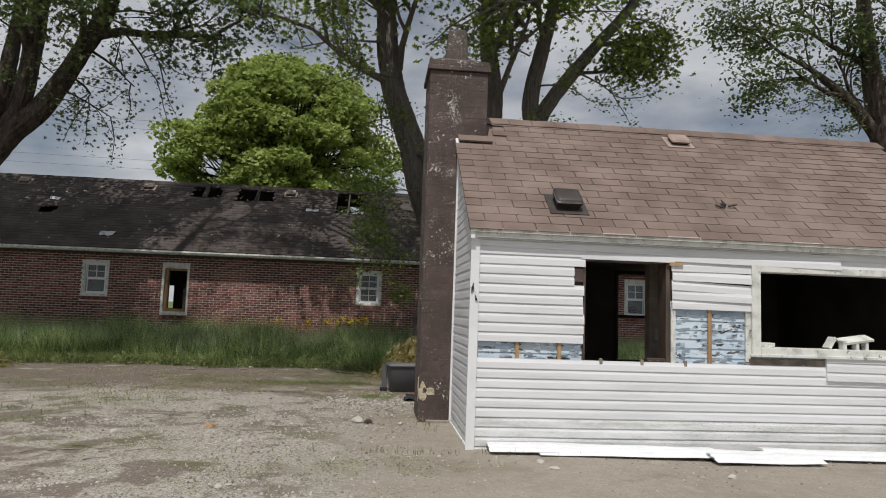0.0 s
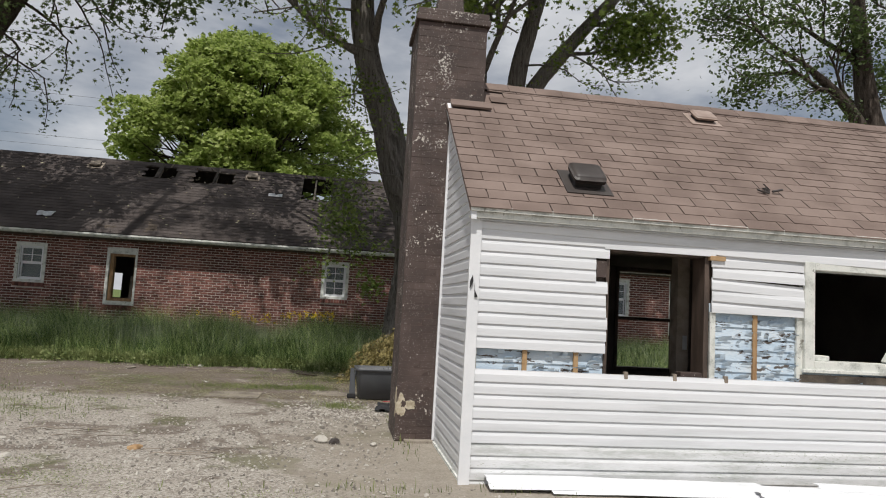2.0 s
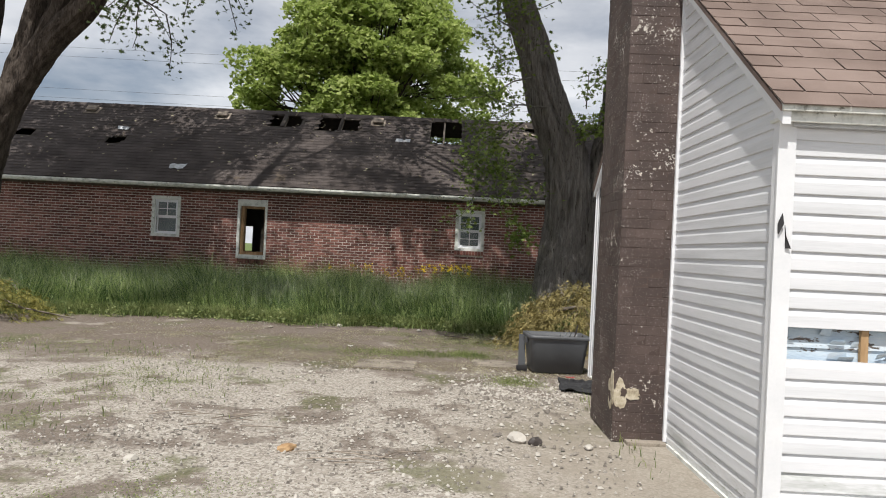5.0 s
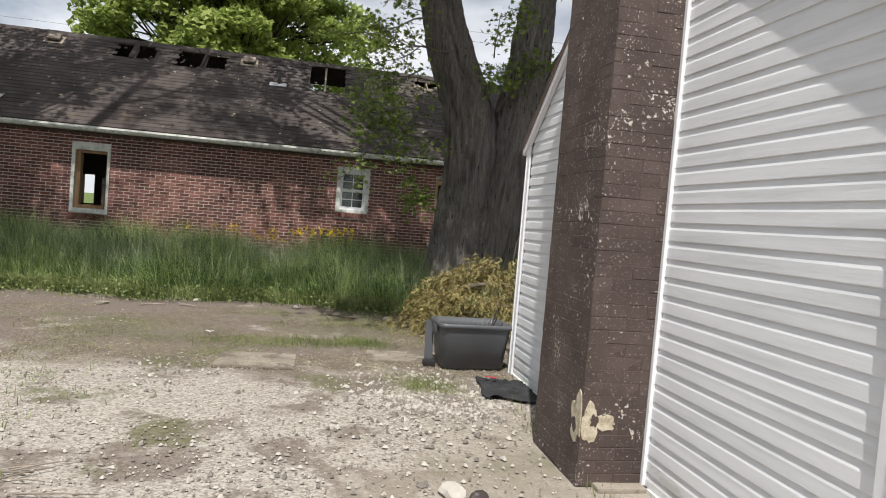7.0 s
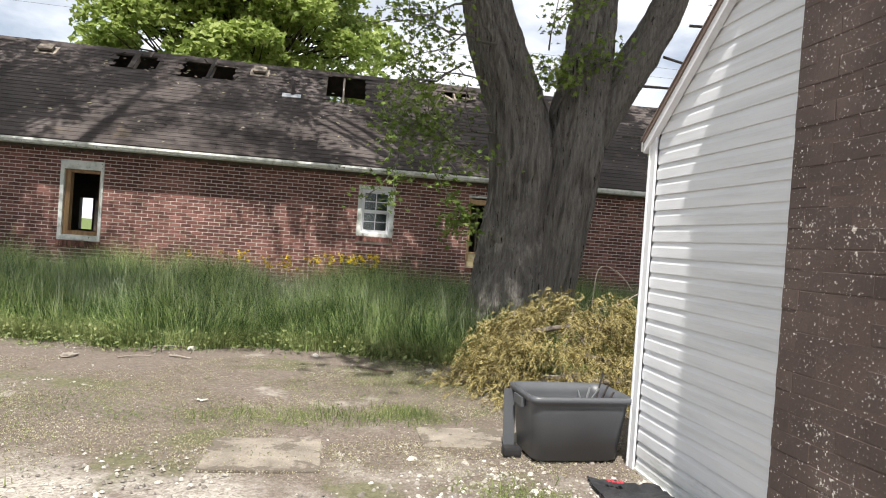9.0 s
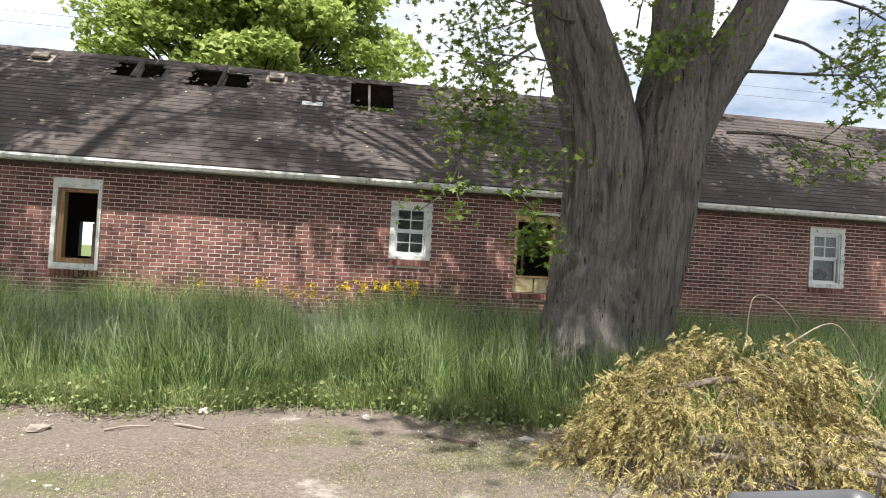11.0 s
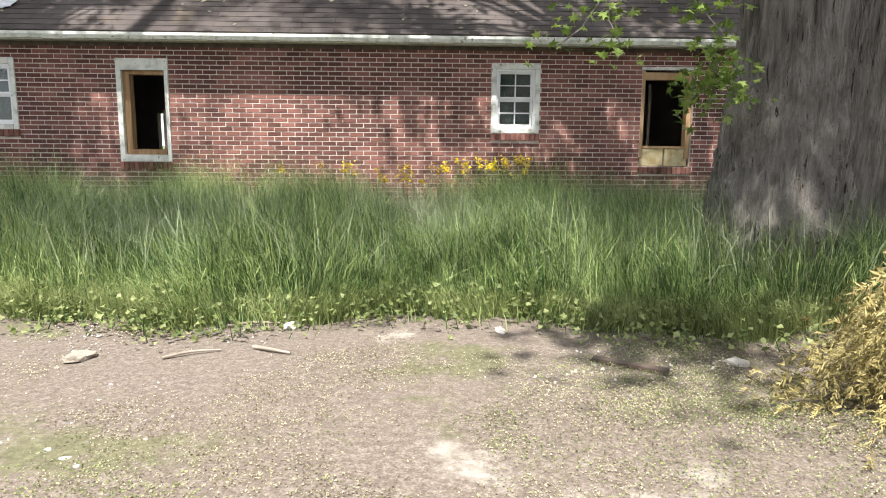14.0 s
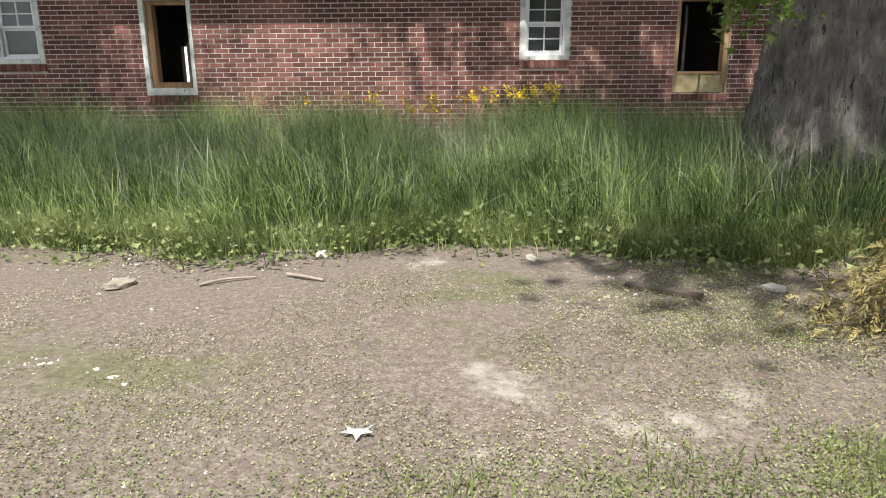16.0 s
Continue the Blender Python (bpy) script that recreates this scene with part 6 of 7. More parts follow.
def broadleaf(name, xy, spread, height, size, per, rng, material, label, category):
    c = np.repeat(np.column_stack([xy, np.zeros(len(xy))]), per, axis=0)
    off = rng.normal(0, 1, c.shape) * np.array([spread, spread, 0])
    c = c + off
    c[:, 2] = np.abs(rng.normal(0, height, len(c))) + 0.012
    t = leaves(name, c, size, rng, LEAF3, material, None, droop=0.1)
    return tagged(t, label, category, kind="stuff")


k = 300
wx = grng.uniform(-7, 2.5, k)
wy = grass_edge(wx) + grng.normal(-0.05, 0.22, k)
broadleaf("edge_weeds", np.column_stack([wx, wy]), 0.09, 0.08, 0.042, 18, grng, M_WEED, "leafy green weeds along the grass edge", "weeds")

# yellow flowers by the wall
for i in range(52):
    x = -4.2 + 4.0 * (grng.uniform() ** 0.33)
    y = 19.25 + grng.uniform(-0.45, 0.45)
    h = 0.62 + 0.26 * grng.uniform() + (0.08 if x > -1.2 else 0)
    f = thing("yellow_flower", "yellow mustard flower in tall grass", "flower", (x, y, 0), group="flowers by the wall")
    top = Vector((x + grng.normal(0, 0.05), y, h))
    vv, vf = tube([(x, y, 0), (x + grng.normal(0, 0.03), y, h * 0.55), top], [0.006, 0.005, 0.003], 4)
    finish("stem", np_mesh("stem", vv, vf), M_WEED, f)
    c = np.array(top)[None] + grng.normal(0, 1, (13, 3)) * np.array([0.026, 0.026, 0.028])
    leaves("blossom", c, 0.04, grng, LEAF3, M_YELLOW, f)

# ---- weeds and stones on the yard ----
def patches(seed, n, spots):
    rng = np.random.default_rng(seed)
    out = []
    for x, y, rx, ry, share in spots:
        m = int(n * share)
        out.append(np.column_stack([x + rng.normal(0, rx, m), y + rng.normal(0, ry, m)]))
    return np.concatenate(out)


SPOTS = [(-1.05, 11.75, 0.45, 0.13, 0.12), (-0.4, 11.9, 0.15, 0.1, 0.06), (0.05, 10.3, 0.14, 0.14, 0.05), (-0.35, 13.0, 0.55, 0.45, 0.22), (-1.9, 11.6, 0.6, 0.35, 0.08), (-3.2, 9.6, 0.5, 0.5, 0.1), (-4.2, 8.4, 0.6, 0.4, 0.1), (-4.6, 11.0, 0.9, 0.4, 0.1), (-2.2, 6.9, 0.4, 0.3, 0.05), (-0.8, 5.9, 0.6, 0.4, 0.06), (0.2, 6.3, 0.5, 0.15, 0.04), (-2.7, 12.0, 0.25, 0.2, 0.05)]
broadleaf("yard_weeds", patches(8, 760, SPOTS), 0.075, 0.008, 0.0095, 60, grng, M_WEED, "low yellow-green weeds in the gravel", "weeds")
tufts = patches(9, 2800, SPOTS[:3] + SPOTS[5:8] + [(0.62, 8.95, 0.05, 0.5, 0.05), (0.5, 6.75, 1.2, 0.05, 0.05)])
blades("yard_grass_tufts", tufts, grng.uniform(0.02, 0.085, len(tufts)), grng.uniform(0.004, 0.008, len(tufts)), grng, M_WEED, 0.7, "short grass tufts in the gravel")
k = 11000
litter = np.column_stack([grng.uniform(-5.5, 2.2, k), grng.uniform(10.6, 14.7, k)])
drift = np.array([noise.noise(Vector((x * 1.1, y * 1.6, 7.3))) + 0.6 * noise.noise(Vector((x * 3.7, y * 4.5, 2.1))) for x, y in litter]) + grng.normal(0, 0.16, k)
litter = litter[drift > 0.14]
broadleaf("leaf_litter", litter, 0.06, 0.003, 0.0095, 18, grng, M_STRAW, "dry scattered leaf litter on the dirt", "litter")


def rubble(name, xy, size, rng, material, label, category):
    """Small angular stones, half sunk."""
    base = np.array([(1, 0, -0.2), (0.3, 0.95, -0.2), (-0.8, 0.6, -0.2), (-0.8, -0.6, -0.2), (0.3, -0.95, -0.2), (0.45, 0.1, 0.55), (-0.2, 0.42, 0.6), (-0.25, -0.4, 0.5)])
    faces = np.array([(0, 1, 5), (1, 6, 5), (1, 2, 6), (2, 3, 7), (2, 7, 6), (3, 4, 7), (4, 0, 5), (4, 5, 7), (5, 6, 7)])
    n = len(xy)
    sc = size[:, None] * rng.uniform(0.55, 1.2, (n, 3))
    a = rng.uniform(0, 2 * np.pi, n)
    v = base[None] * sc[:, None] * (1 + rng.normal(0, 0.12, (n, 8, 1)))
    x = v[..., 0] * np.cos(a)[:, None] - v[..., 1] * np.sin(a)[:, None]
    y = v[..., 0] * np.sin(a)[:, None] + v[..., 1] * np.cos(a)[:, None]
    v = np.stack([x + xy[:, :1], y + xy[:, 1:2], v[..., 2] + 0.004], 2)
    f = (faces[None] + 8 * np.arange(n)[:, None, None]).reshape(-1, 3)
    return tagged(finish(name, np_mesh(name, v.reshape(-1, 3), f), material), label, category, kind="stuff")


k = 30000
px = grng.normal(-2.0, 2.6, k)
py = grng.uniform(3.2, 14.3, k)
ok = ~((px > 0.5) & (py > 6.8) & (py < 10.95))
px, py = px[ok], py[ok]
thin = (py < 9.4) | (np.array([noise.noise(Vector((x * 1.3, y * 1.3, 4.2))) for x, y in zip(px, py)]) + grng.normal(0, 0.12, len(px)) > 0.16)
px, py = px[thin], py[thin]
rubble("gravel", np.column_stack([px, py]), np.abs(grng.normal(0.0, 0.0048, len(px))) + 0.0035, grng, M_STONE, "loose pale limestone gravel", "gravel")
k = 9000
cx_, cy_ = grng.normal(-2.2, 2.0, k), grng.uniform(3.6, 11.0, k)
heap = np.array([noise.noise(Vector((x * 0.9, y * 0.9, 8.8))) for x, y in zip(cx_, cy_)]) + grng.normal(0, 0.15, k) > 0.05
heap &= ~((cx_ > 0.45) & (cy_ > 6.8))
rubble("coarse_gravel", np.column_stack([cx_[heap], cy_[heap]]), np.abs(grng.normal(0.0, 0.007, heap.sum())) + 0.007, grng, M_STONE, "coarse pale broken limestone in the yard", "gravel")
k = 2600
hx = np.concatenate([0.15 + grng.normal(0, 0.42, k), grng.uniform(-3.3, -2.5, 60), grng.uniform(-0.6, 6.3, 200)])
hy = np.concatenate([10.1 + grng.normal(0, 0.55, k), 12.5 + grng.normal(0, 0.15, 60), 6.55 + grng.normal(0, 0.15, 200)])
ok = ~((hx > 0.86) & (hy > 6.8) & (hy < 10.95))
hx, hy = hx[ok], hy[ok]
rubble("concrete_crumbs", np.column_stack([hx, hy]), np.abs(grng.normal(0.0, 0.009, len(hx))) + 0.004, grng, M_STONE, "crumbled pale concrete along the wall", "rubble")


def rock(name, at, size, material, label, category="stone", seed=0, group=""):
    bm = bmesh.new()
    bmesh.ops.create_icosphere(bm, subdivisions=2, radius=1.0)
    for v in bm.verts:
        k = 1 + 0.35 * noise.noise(v.co * 1.6 + Vector((seed, seed * 2, 0)))
        v.co = Vector((v.co.x * size[0] * k, v.co.y * size[1] * k, max(-0.35, v.co.z) * size[2] * k))
    bmesh.ops.transform(bm, matrix=Matrix.Translation((at[0], at[1], 0.3 * size[2])) @ Matrix.Rotation(seed, 4, "Z"), verts=bm.verts)
    return tagged(part(name, bm, material), label, category, group=group)


rock("stone", (-3.34, 13.62), (0.10, 0.07, 0.022), M_CONCRETE, "flat grey stone on the dirt", seed=1.2)
rock("concrete_lump", (-0.14, 8.30), (0.075, 0.055, 0.045), M_STONE, "pale broken concrete lump", "rubble", 2.1)
rock("concrete_lump", (-0.02, 8.24), (0.05, 0.04, 0.035), M_VENT, "dark grey broken lump", "rubble", 3.4)
rock("brick_fragment", (-1.60, 7.83), (0.06, 0.04, 0.03), M_RAWWOOD, "orange-brown broken brick fragment", "rubble", 0.6)
rock("concrete_lump", (0.33, 8.2), (0.04, 0.03, 0.02), M_STONE, "small pale concrete lump", "rubble", 4.4)
for i, (x, y, s) in enumerate(((-2.45, 14.35, 0.07), (-2.36, 14.2, 0.06), (-1.1, 14.1, 0.05), (0.05, 13.5, 0.06), (-0.45, 10.9, 0.035), (0.15, 10.4, 0.04), (-2.9, 12.55, 0.022), (-2.8, 12.48, 0.025), (-2.4, 7.5, 0.045), (-1.0, 5.6, 0.04), (1.5, 6.2, 0.05), (2.9, 6.0, 0.045), (1.45, 6.45, 0.05))):
    rock("stone", (x, y), (s, s * 0.7, s * 0.5), M_STONE, "small pale stone on the ground", seed=i * 0.9, group="loose stones")


def stick(pts, r, material, label, name="stick", group="fallen sticks"):
    line = smooth_line([(*p, r) for p in pts], 4)
    vv, vf = tube([q.to_3d() for q in line], [r * (1 - 0.5 * i / len(line)) for i in range(len(line))], 6)
    return tagged(finish(name, np_mesh(name, vv, vf, True), material), label, "stick", group=group)


stick([(-2.9, 13.58, 0.012), (-2.78, 13.66, 0.02), (-2.64, 13.72, 0.012)], 0.009, M_GREYWOOD, "thin grey fallen stick on dirt")
stick([(-2.48, 13.77, 0.012), (-2.38, 13.70, 0.022), (-2.26, 13.66, 0.012)], 0.013, M_GREYWOOD, "short pale fallen stick on dirt")
stick([(-2.75, 14.2, 0.012), (-2.55, 14.25, 0.02), (-2.3, 14.22, 0.012)], 0.010, M_GREYWOOD, "grey fallen stick at the grass edge")
for i in range(30):
    a = grng.normal(0.25, 0.35)
    x, y = [(-2.3, 8.4), (-2.2, 6.6), (-1.3, 7.7)][i % 3]
    x, y = x + grng.normal(0, 0.18), y + grng.normal(0, 0.1)
    ln = grng.uniform(0.08, 0.34)
    stick([(x, y, 0.012), (x + ln * 0.5 * math.cos(a), y + ln * 0.5 * math.sin(a) + grng.normal(0, 0.01), 0.02), (x + ln * math.cos(a), y + ln * math.sin(a), 0.014)], 0.0045, M_GREYWOOD, "dull grey twig lying in the gravel", "twig", "twig litter")
bm = bmesh.new()
box(bm, -0.19, 0.19, -0.025, 0.025, 0.008, 0.03, bevel=0.004)
bmesh.ops.transform(bm, matrix=Matrix.Translation((-0.52, 13.45, 0)) @ Matrix.Rotation(radians(-32), 4, "Z"), verts=bm.verts)
tagged(part("wood_strip", bm, M_DARKWOOD), "reddish-brown wood strip lying by the weeds", "plank")
bm = boxes((-1.62, -0.98, 10.66, 11.22, -0.03, 0.016), bevel=0.008)
tagged(part("concrete_slab", bm, M_CONCRETE), "flat worn concrete slab set in the yard", "slab")
bm = boxes((-0.35, 0.95, 11.12, 11.55, -0.02, 0.014), bevel=0.008)
tagged(part("concrete_strip", bm, M_CONCRETE), "cracked concrete strip behind the house", "slab")

# fallen siding along the foot of the front wall
def fallen_board(x0, x1, y0, y1, z0, z1, curl, seed):
    bm = bmesh.new()
    n_seg = 14
    rows_ = []
    for i in range(n_seg + 1):
        t = i / n_seg
        x, y = x0 + (x1 - x0) * t, y0 + (y1 - y0) * t
        z = z0 + (z1 - z0) * t + 0.012 * noise.noise(Vector((x * 1.5, seed, 0)))
        rows_.append([bm.verts.new((x, y + dy, max(0.012, z + h * curl))) for dy, h in ((-0.11, 0.0), (-0.05, 0.016), (-0.045, 0.03), (0.02, 0.03), (0.025, 0.05), (0.1, 0.045))])
    for a, b in zip(rows_, rows_[1:]):
        for j in range(5):
            bm.faces.new((a[j], b[j], b[j + 1], a[j + 1]))
    bmesh.ops.recalc_face_normals(bm, faces=bm.faces)
    if sum(f.normal.z for f in bm.faces) < 0:
        bmesh.ops.reverse_faces(bm, faces=bm.faces)
    bmesh.ops.solidify(bm, geom=bm.faces[:], thickness=-0.003)
    bmesh.ops.translate(bm, vec=(0, 0, 0.004), verts=bm.verts)
    return tagged(part("fallen_siding_board", bm, M_TRIM), "fallen white vinyl siding board on the ground", "siding", group="fallen siding")


fallen_board(1.06, 3.15, 6.82, 6.74, 0.03, 0.02, 1.0, 1)
fallen_board(1.5, 3.7, 6.76, 6.62, 0.02, 0.03, 0.8, 2)
fallen_board(3.0, 4.0, 6.52, 6.50, 0.02, 0.03, 0.9, 3)
fallen_board(3.6, 6.2, 6.70, 6.55, 0.03, 0.02, 1.0, 4)
rock("brown_lump", (2.3, 6.72), (0.05, 0.03, 0.03), M_RAWWOOD, "brown wood scrap on the fallen siding", "debris", 1.0)

# rubble on the picture-window sill
wreck = thing("broken_board", "broken off-white panel lying on the window sill", "debris", (4.75, 7.0, 1.005))
bm = bmesh.new()
box(bm, 4.60, 4.92, 6.96, 7.10, 1.09, 1.115, bevel=0.004, turn=Matrix.Rotation(radians(18), 4, "X") @ Matrix.Rotation(radians(-9), 4, "Y"))
box(bm, 4.60, 4.64, 6.97, 7.04, 1.005, 1.09, bevel=0.004)
box(bm, 4.74, 4.77, 6.97, 7.04, 1.005, 1.09, bevel=0.004)
box(bm, 4.84, 4.87, 6.97, 7.04, 1.005, 1.10, bevel=0.004)
part("top_board", bm, M_OLDTRIM, wreck)
bm = bmesh.new()
box(bm, 4.47, 4.50, 6.96, 7.06, 1.005, 1.13, bevel=0.004, turn=Matrix.Rotation(radians(32), 4, "Y"))
part("shard", bm, M_OLDTRIM, wreck)
bm = bmesh.new()
box(bm, 3.74, 3.89, 6.97, 7.06, 1.005, 1.05, bevel=0.008)
tagged(part("plaster_block", bm, M_OLDTRIM), "off-white plaster block on the window sill", "debris")

# ---- tote, cloth ----
def storage_tote(at, turn):
    """A tapering plastic tote: wall with a lip, ribs, floor."""
    t = thing("storage_tote", "dark grey plastic storage tote with rubbish, no lid", "bin", at)
    m = Matrix.Translation(at) @ Matrix.Rotation(turn, 4, "Z")

    def ring(bm, w, d, z, r=0.06, k=5):
        out = []
        for cx, cy, a0 in ((w - r, d - r, 0), (-w + r, d - r, 90), (-w + r, -d + r, 180), (w - r, -d + r, 270)):
            for i in range(k):
                a = radians(a0 + 90 * i / (k - 1))
                out.append(bm.verts.new(m @ Vector((cx + r * math.cos(a), cy + r * math.sin(a), z))))
        return out

    bm = bmesh.new()
    rings = [ring(bm, w * 1.07, d * 1.07, z * 1.13) for w, d, z in ((0.235, 0.145, 0.0), (0.26, 0.165, 0.012), (0.295, 0.195, 0.30), (0.30, 0.20, 0.32), (0.315, 0.215, 0.325), (0.315, 0.215, 0.355), (0.298, 0.198, 0.358), (0.288, 0.188, 0.30), (0.252, 0.157, 0.02))]
    for a, b in zip(rings, rings[1:]):
        k = len(a)
        for i in range(k):
            bm.faces.new((a[i], a[(i + 1) % k], b[(i + 1) % k], b[i]))
    bm.faces.new(rings[0][::-1])
    bm.faces.new(rings[-1])
    bmesh.ops.recalc_face_normals(bm, faces=bm.faces)
    part("tub", bm, M_TOTE, t, smooth=True)
    for s in (-1, 1):
        bm = bmesh.new()
        box(bm, s * 0.334 - 0.012, s * 0.334 + 0.012, -0.07, 0.07, 0.305, 0.367, bevel=0.006)
        bmesh.ops.transform(bm, matrix=m, verts=bm.verts)
        part("handle", bm, M_TOTE, t)
    return t, m


tote, tote_m = storage_tote((0.545, 11.04, 0.016), radians(4))
for i in range(6):
    p = tote_m @ Vector((grng.uniform(-0.1, 0.22), grng.uniform(-0.1, 0.12), 0.05))
    q = tote_m @ Vector((grng.uniform(-0.15, 0.3), grng.uniform(-0.15, 0.15), grng.uniform(0.36, 0.52)))
    vv, vf = tube([p, q], [0.008, 0.007], 6)
    tagged(finish("metal_rod", np_mesh("metal_rod", vv, vf), M_METAL if i % 2 else M_VENT), "thin rod standing in the tote", "rod", group="rods in the tote")
flap = bmesh.new()
box(flap, 0.15, 0.225, 11.12, 11.132, 0.014, 0.39, bevel=0.004, turn=Matrix.Rotation(radians(-9), 4, "X"))
tagged(part("plastic_panel", flap, M_TOTE), "grey plastic panel leaning on the tote", "panel")
tagged(part("rubbish_lump", boxes((0.12, 0.235, 10.95, 11.03, 0.012, 0.07), bevel=0.02), M_RUBBER), "dark rubbish beside the tote", "debris")

cl = bmesh.new()
bmesh.ops.create_grid(cl, x_segments=40, y_segments=40, size=0.5)
for v in cl.verts:
    x, y = v.co.x, v.co.y
    r = 1 + 0.22 * noise.noise(Vector((math.atan2(y, x) * 1.3, 3.3, 0)))
    px_, py_ = 0.68 + x * 0.40 * r + 0.25 * y * 0.3, 10.22 + y * 0.62 * r - 0.1 * x
    px_ = min(px_, 0.876)
    v.co = Vector((px_, py_, 0.02 + 0.03 * abs(noise.noise(Vector((px_ * 13, py_ * 13, 0)))) + 0.025 * abs(noise.noise(Vector((px_ * 5, py_ * 5, 4))))))
bmesh.ops.solidify(cl, geom=cl.faces[:], thickness=0.006)
shirt = tagged(part("black_shirt", cl, M_CLOTH, smooth=True), "crumpled black cloth on the gravel by the wall", "cloth")
for i in range(4):
    x, y = 0.57 + 0.022 * i, 10.43 - 0.006 * i + grng.normal(0, 0.004)
    part("print", boxes((x - 0.009, x + 0.009, y - 0.016, y + 0.016, 0.062, 0.066)), M_RED, shirt, "faded red print")


# ---- brush piles ----
def frond_mesh(rng, n, centre, spread, height, size, dome):
    """Drooping flat cedar sprays in bunches along hidden boughs, with gaps between the bunches."""
    strips = []
    bunches = max(8, n // 44)
    for _ in range(bunches):
        a, rr = rng.uniform(0, 2 * np.pi), rng.uniform(0, 1) ** 0.55
        bx, by = centre[0] + spread[0] * rr * math.cos(a), centre[1] + spread[1] * rr * math.sin(a)
        top = height * (1 - rr ** dome) * (0.75 + 0.55 * noise.noise(Vector((bx * 1.9, by * 1.9, 5)))) + 0.10
        bz = top * (1 - 0.6 * rng.uniform(0, 1) ** 1.6)
        heading = a + rng.normal(0, 0.7)
        bsize = size * rng.uniform(0.75, 1.35)
        for _ in range(44):
            d = abs(rng.normal(0, 1)) * 0.15
            strips.append((bx + math.cos(heading) * d * 1.3 + rng.normal(0, 0.055), by + math.sin(heading) * d * 1.3 + rng.normal(0, 0.055), max(0.04, bz - d * d * 3.0 + rng.normal(0, 0.035)), heading + rng.normal(0, 0.75), bsize * rng.uniform(0.6, 1.25)))
    vs, fs = [], []
    ts = (0, 0.16, 0.32, 0.48, 0.62, 0.76, 0.9, 1.0)
    for x, y, z, a, s in strips:
        out = np.array([math.cos(a), math.sin(a), 0])
        side = np.array([-math.sin(a), math.cos(a), 0])
        side = side * math.cos(1.0) + np.array([0, 0, 1.0]) * math.sin(rng.uniform(-1, 1))
        dr = rng.uniform(0.4, 1.5)
        p = np.array([x, y, z])
        rib = [p + out * s * t * 0.7 + np.array([0, 0, 0.25 * t - dr * t * t]) * s for t in ts]
        for i in range(8):
            d = rib[min(i + 1, 7)] - rib[max(i - 1, 0)]
            d = d / (np.linalg.norm(d) + 1e-6)
            for sg in (-1, 1):
                ln = s * (0.36 - 0.035 * i) * rng.uniform(0.35, 1.3)
                tip = rib[i] + (side * sg * 0.7 + d * 0.75) * ln + rng.normal(0, 0.12, 3) * ln
                w = d * s * 0.026
                k = len(vs)
                vs += [rib[i] - w, rib[i] + w, (rib[i] + tip) / 2 + w * 2.2, tip, (rib[i] + tip) / 2 - w * 2.0]
                fs.append((k, k + 1, k + 2, k + 3, k + 4))
    for v in vs:
        v[2] = max(v[2], 0.015)
    return vs, fs


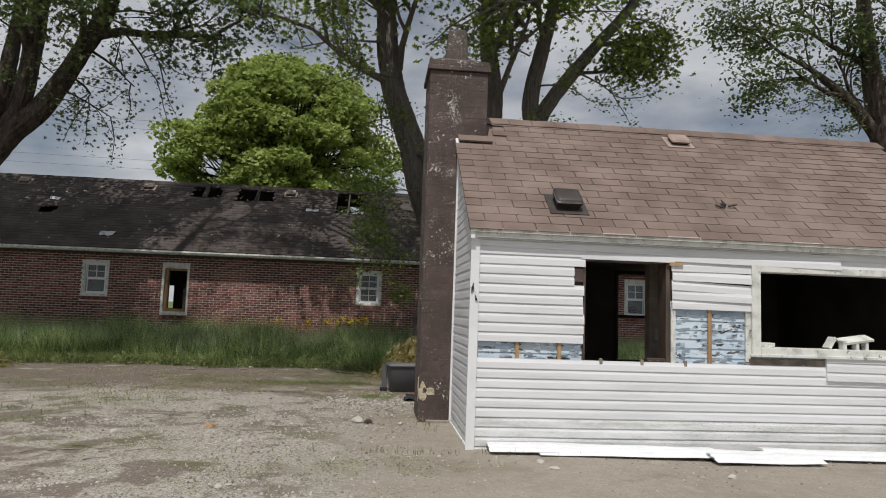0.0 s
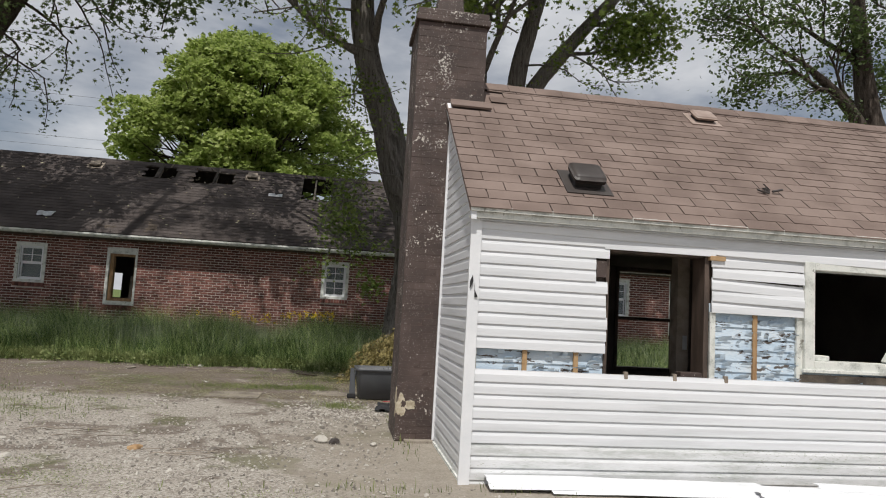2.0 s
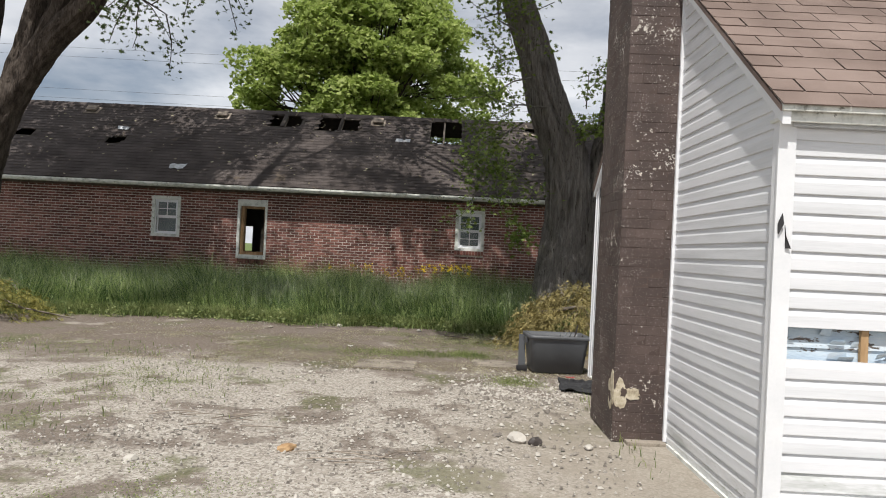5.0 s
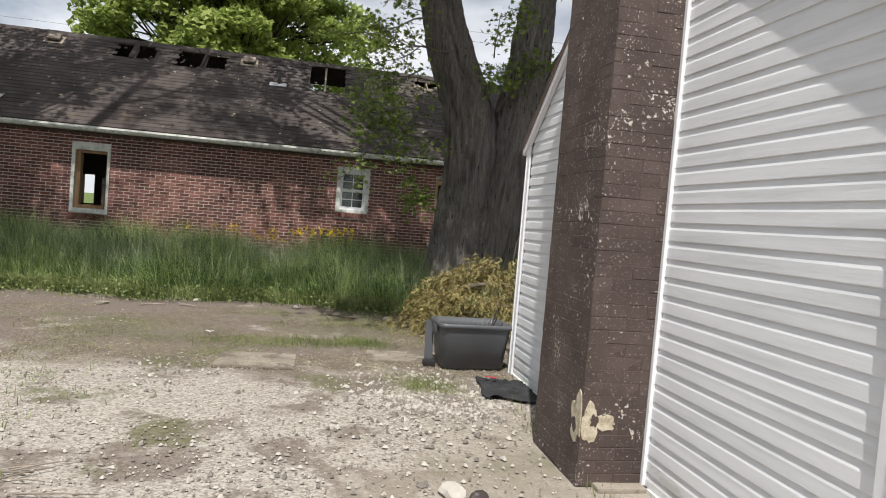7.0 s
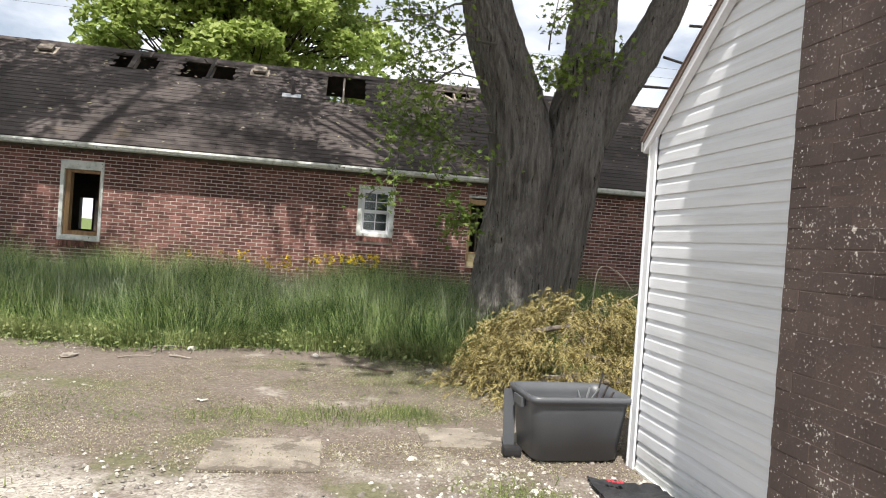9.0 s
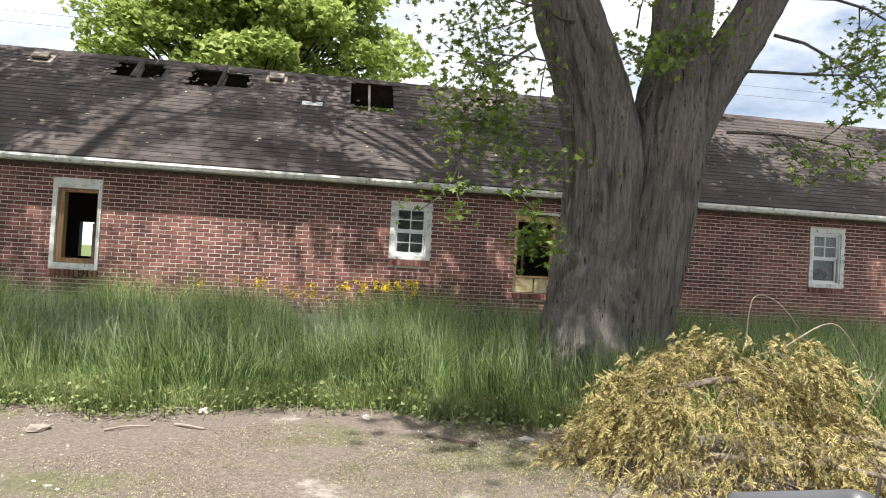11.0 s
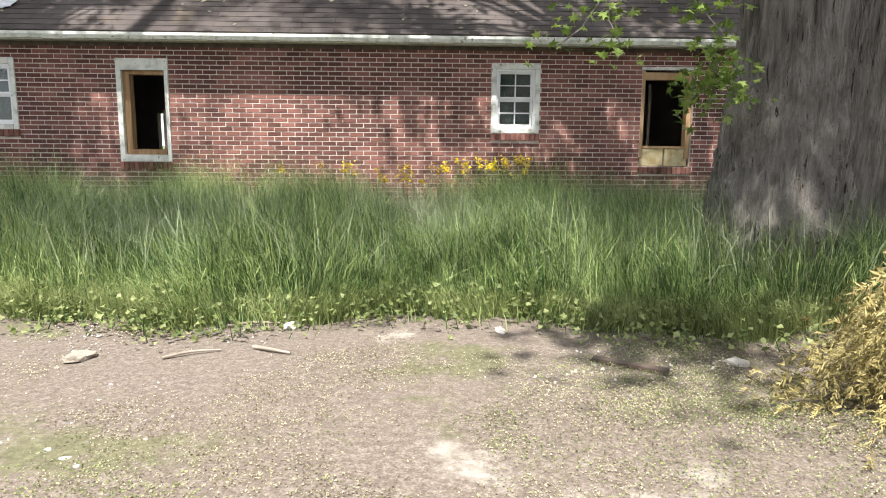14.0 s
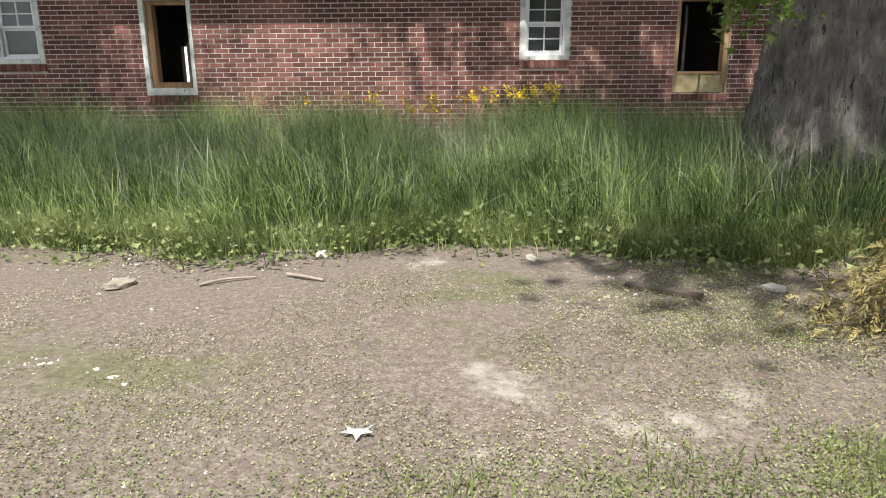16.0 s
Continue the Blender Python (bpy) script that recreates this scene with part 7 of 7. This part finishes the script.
def brush_pile(label, centre, spread, height, n, seed, material, boughs, dome=5.5):
    rng = np.random.default_rng(seed)
    t = thing("brush_pile", label, "brush pile", (centre[0], centre[1], 0))
    vs, fs = frond_mesh(rng, n, centre, spread, height, 0.105, dome)
    finish("foliage", np_mesh("foliage", vs, fs), material, t)
    for pts, r in boughs:
        line = smooth_line([(*p, r) for p in pts], 5)
        vv, vf = tube([q.to_3d() for q in line], [max(0.004, r * (1 - 0.6 * i / len(line))) for i in range(len(line))], 7)
        finish("bough", np_mesh("bough", vv, vf, True), M_GREYWOOD, t)
    for _ in range(34):
        a = rng.uniform(0, 2 * np.pi)
        x, y = centre[0] + spread[0] * 0.8 * rng.normal(0, 0.5), centre[1] + spread[1] * 0.8 * rng.normal(0, 0.5)
        ln = rng.uniform(0.2, 0.45)
        z = height * rng.uniform(0.2, 0.72)
        p = [(x, y, z), (x + ln * 0.5 * math.cos(a), y + ln * 0.5 * math.sin(a), z + 0.12 * ln + 0.05), (x + ln * math.cos(a), y + ln * math.sin(a), max(0.03, z + rng.uniform(-0.25, 0.2) * ln))]
        line = smooth_line([(*q, 0.004) for q in p], 4)
        vv, vf = tube([q.to_3d() + Vector(rng.normal(0, 0.008, 3)) for q in line], [0.005 - 0.0004 * i for i in range(len(line))], 5)
        finish("twig", np_mesh("twig", vv, vf, True), M_GREYWOOD, t)
    return t


brush_pile("cut cedar branches turned yellow, heaped behind the house", (1.25, 12.85), (0.85, 0.52), 1.08, 7600, 5, M_CEDAR, [
    ([(1.2, 12.7, 0.35), (1.9, 12.6, 0.28), (2.6, 12.5, 0.22), (3.4, 12.4, 0.12)], 0.05), ([(0.6, 12.8, 0.5), (1.4, 12.9, 0.6), (2.2, 13.1, 0.35), (2.9, 13.2, 0.1)], 0.028), ([(0.9, 12.5, 0.2), (1.7, 12.2, 0.2), (2.3, 12.0, 0.05)], 0.025),
    ([(1.7, 13.0, 0.8), (2.1, 13.0, 1.0), (2.35, 13.0, 0.75)], 0.007), ([(1.5, 13.1, 0.8), (1.55, 13.1, 1.15), (1.75, 13.1, 1.12), (1.95, 13.1, 0.9)], 0.006), ([(2.3, 12.9, 0.4), (2.6, 13.0, 0.7), (2.75, 13.0, 0.5)], 0.006)])
brush_pile("cut cedar branches wilting yellow-green under the tree", (-7.85, 13.1), (1.25, 0.8), 0.66, 6000, 6, M_CEDARGREEN, [
    ([(-8.4, 13.0, 0.4), (-7.6, 13.0, 0.5), (-6.6, 12.9, 0.2)], 0.025), ([(-7.6, 12.8, 0.3), (-6.8, 13.0, 0.2), (-6.0, 13.2, 0.04)], 0.02)])
stick([(1.42, 11.9, 0.02), (1.72, 11.95, 0.2), (2.0, 12.05, 0.36)], 0.016, M_METAL, "bent metal rod sticking out by the brush", "metal_rod", "")
lf_ = bmesh.new()
vsl = [lf_.verts.new((-1.86 + 0.105 * a, 12.08 + 0.085 * b, 0.016 + 0.03 * abs(a))) for a, b in LEAF5]
lf_.faces.new(vsl)
bmesh.ops.solidify(lf_, geom=lf_.faces[:], thickness=0.002)
tagged(part("fallen_leaf", lf_, M_OLDTRIM), "pale silvery fallen maple leaf on the dirt", "leaf")
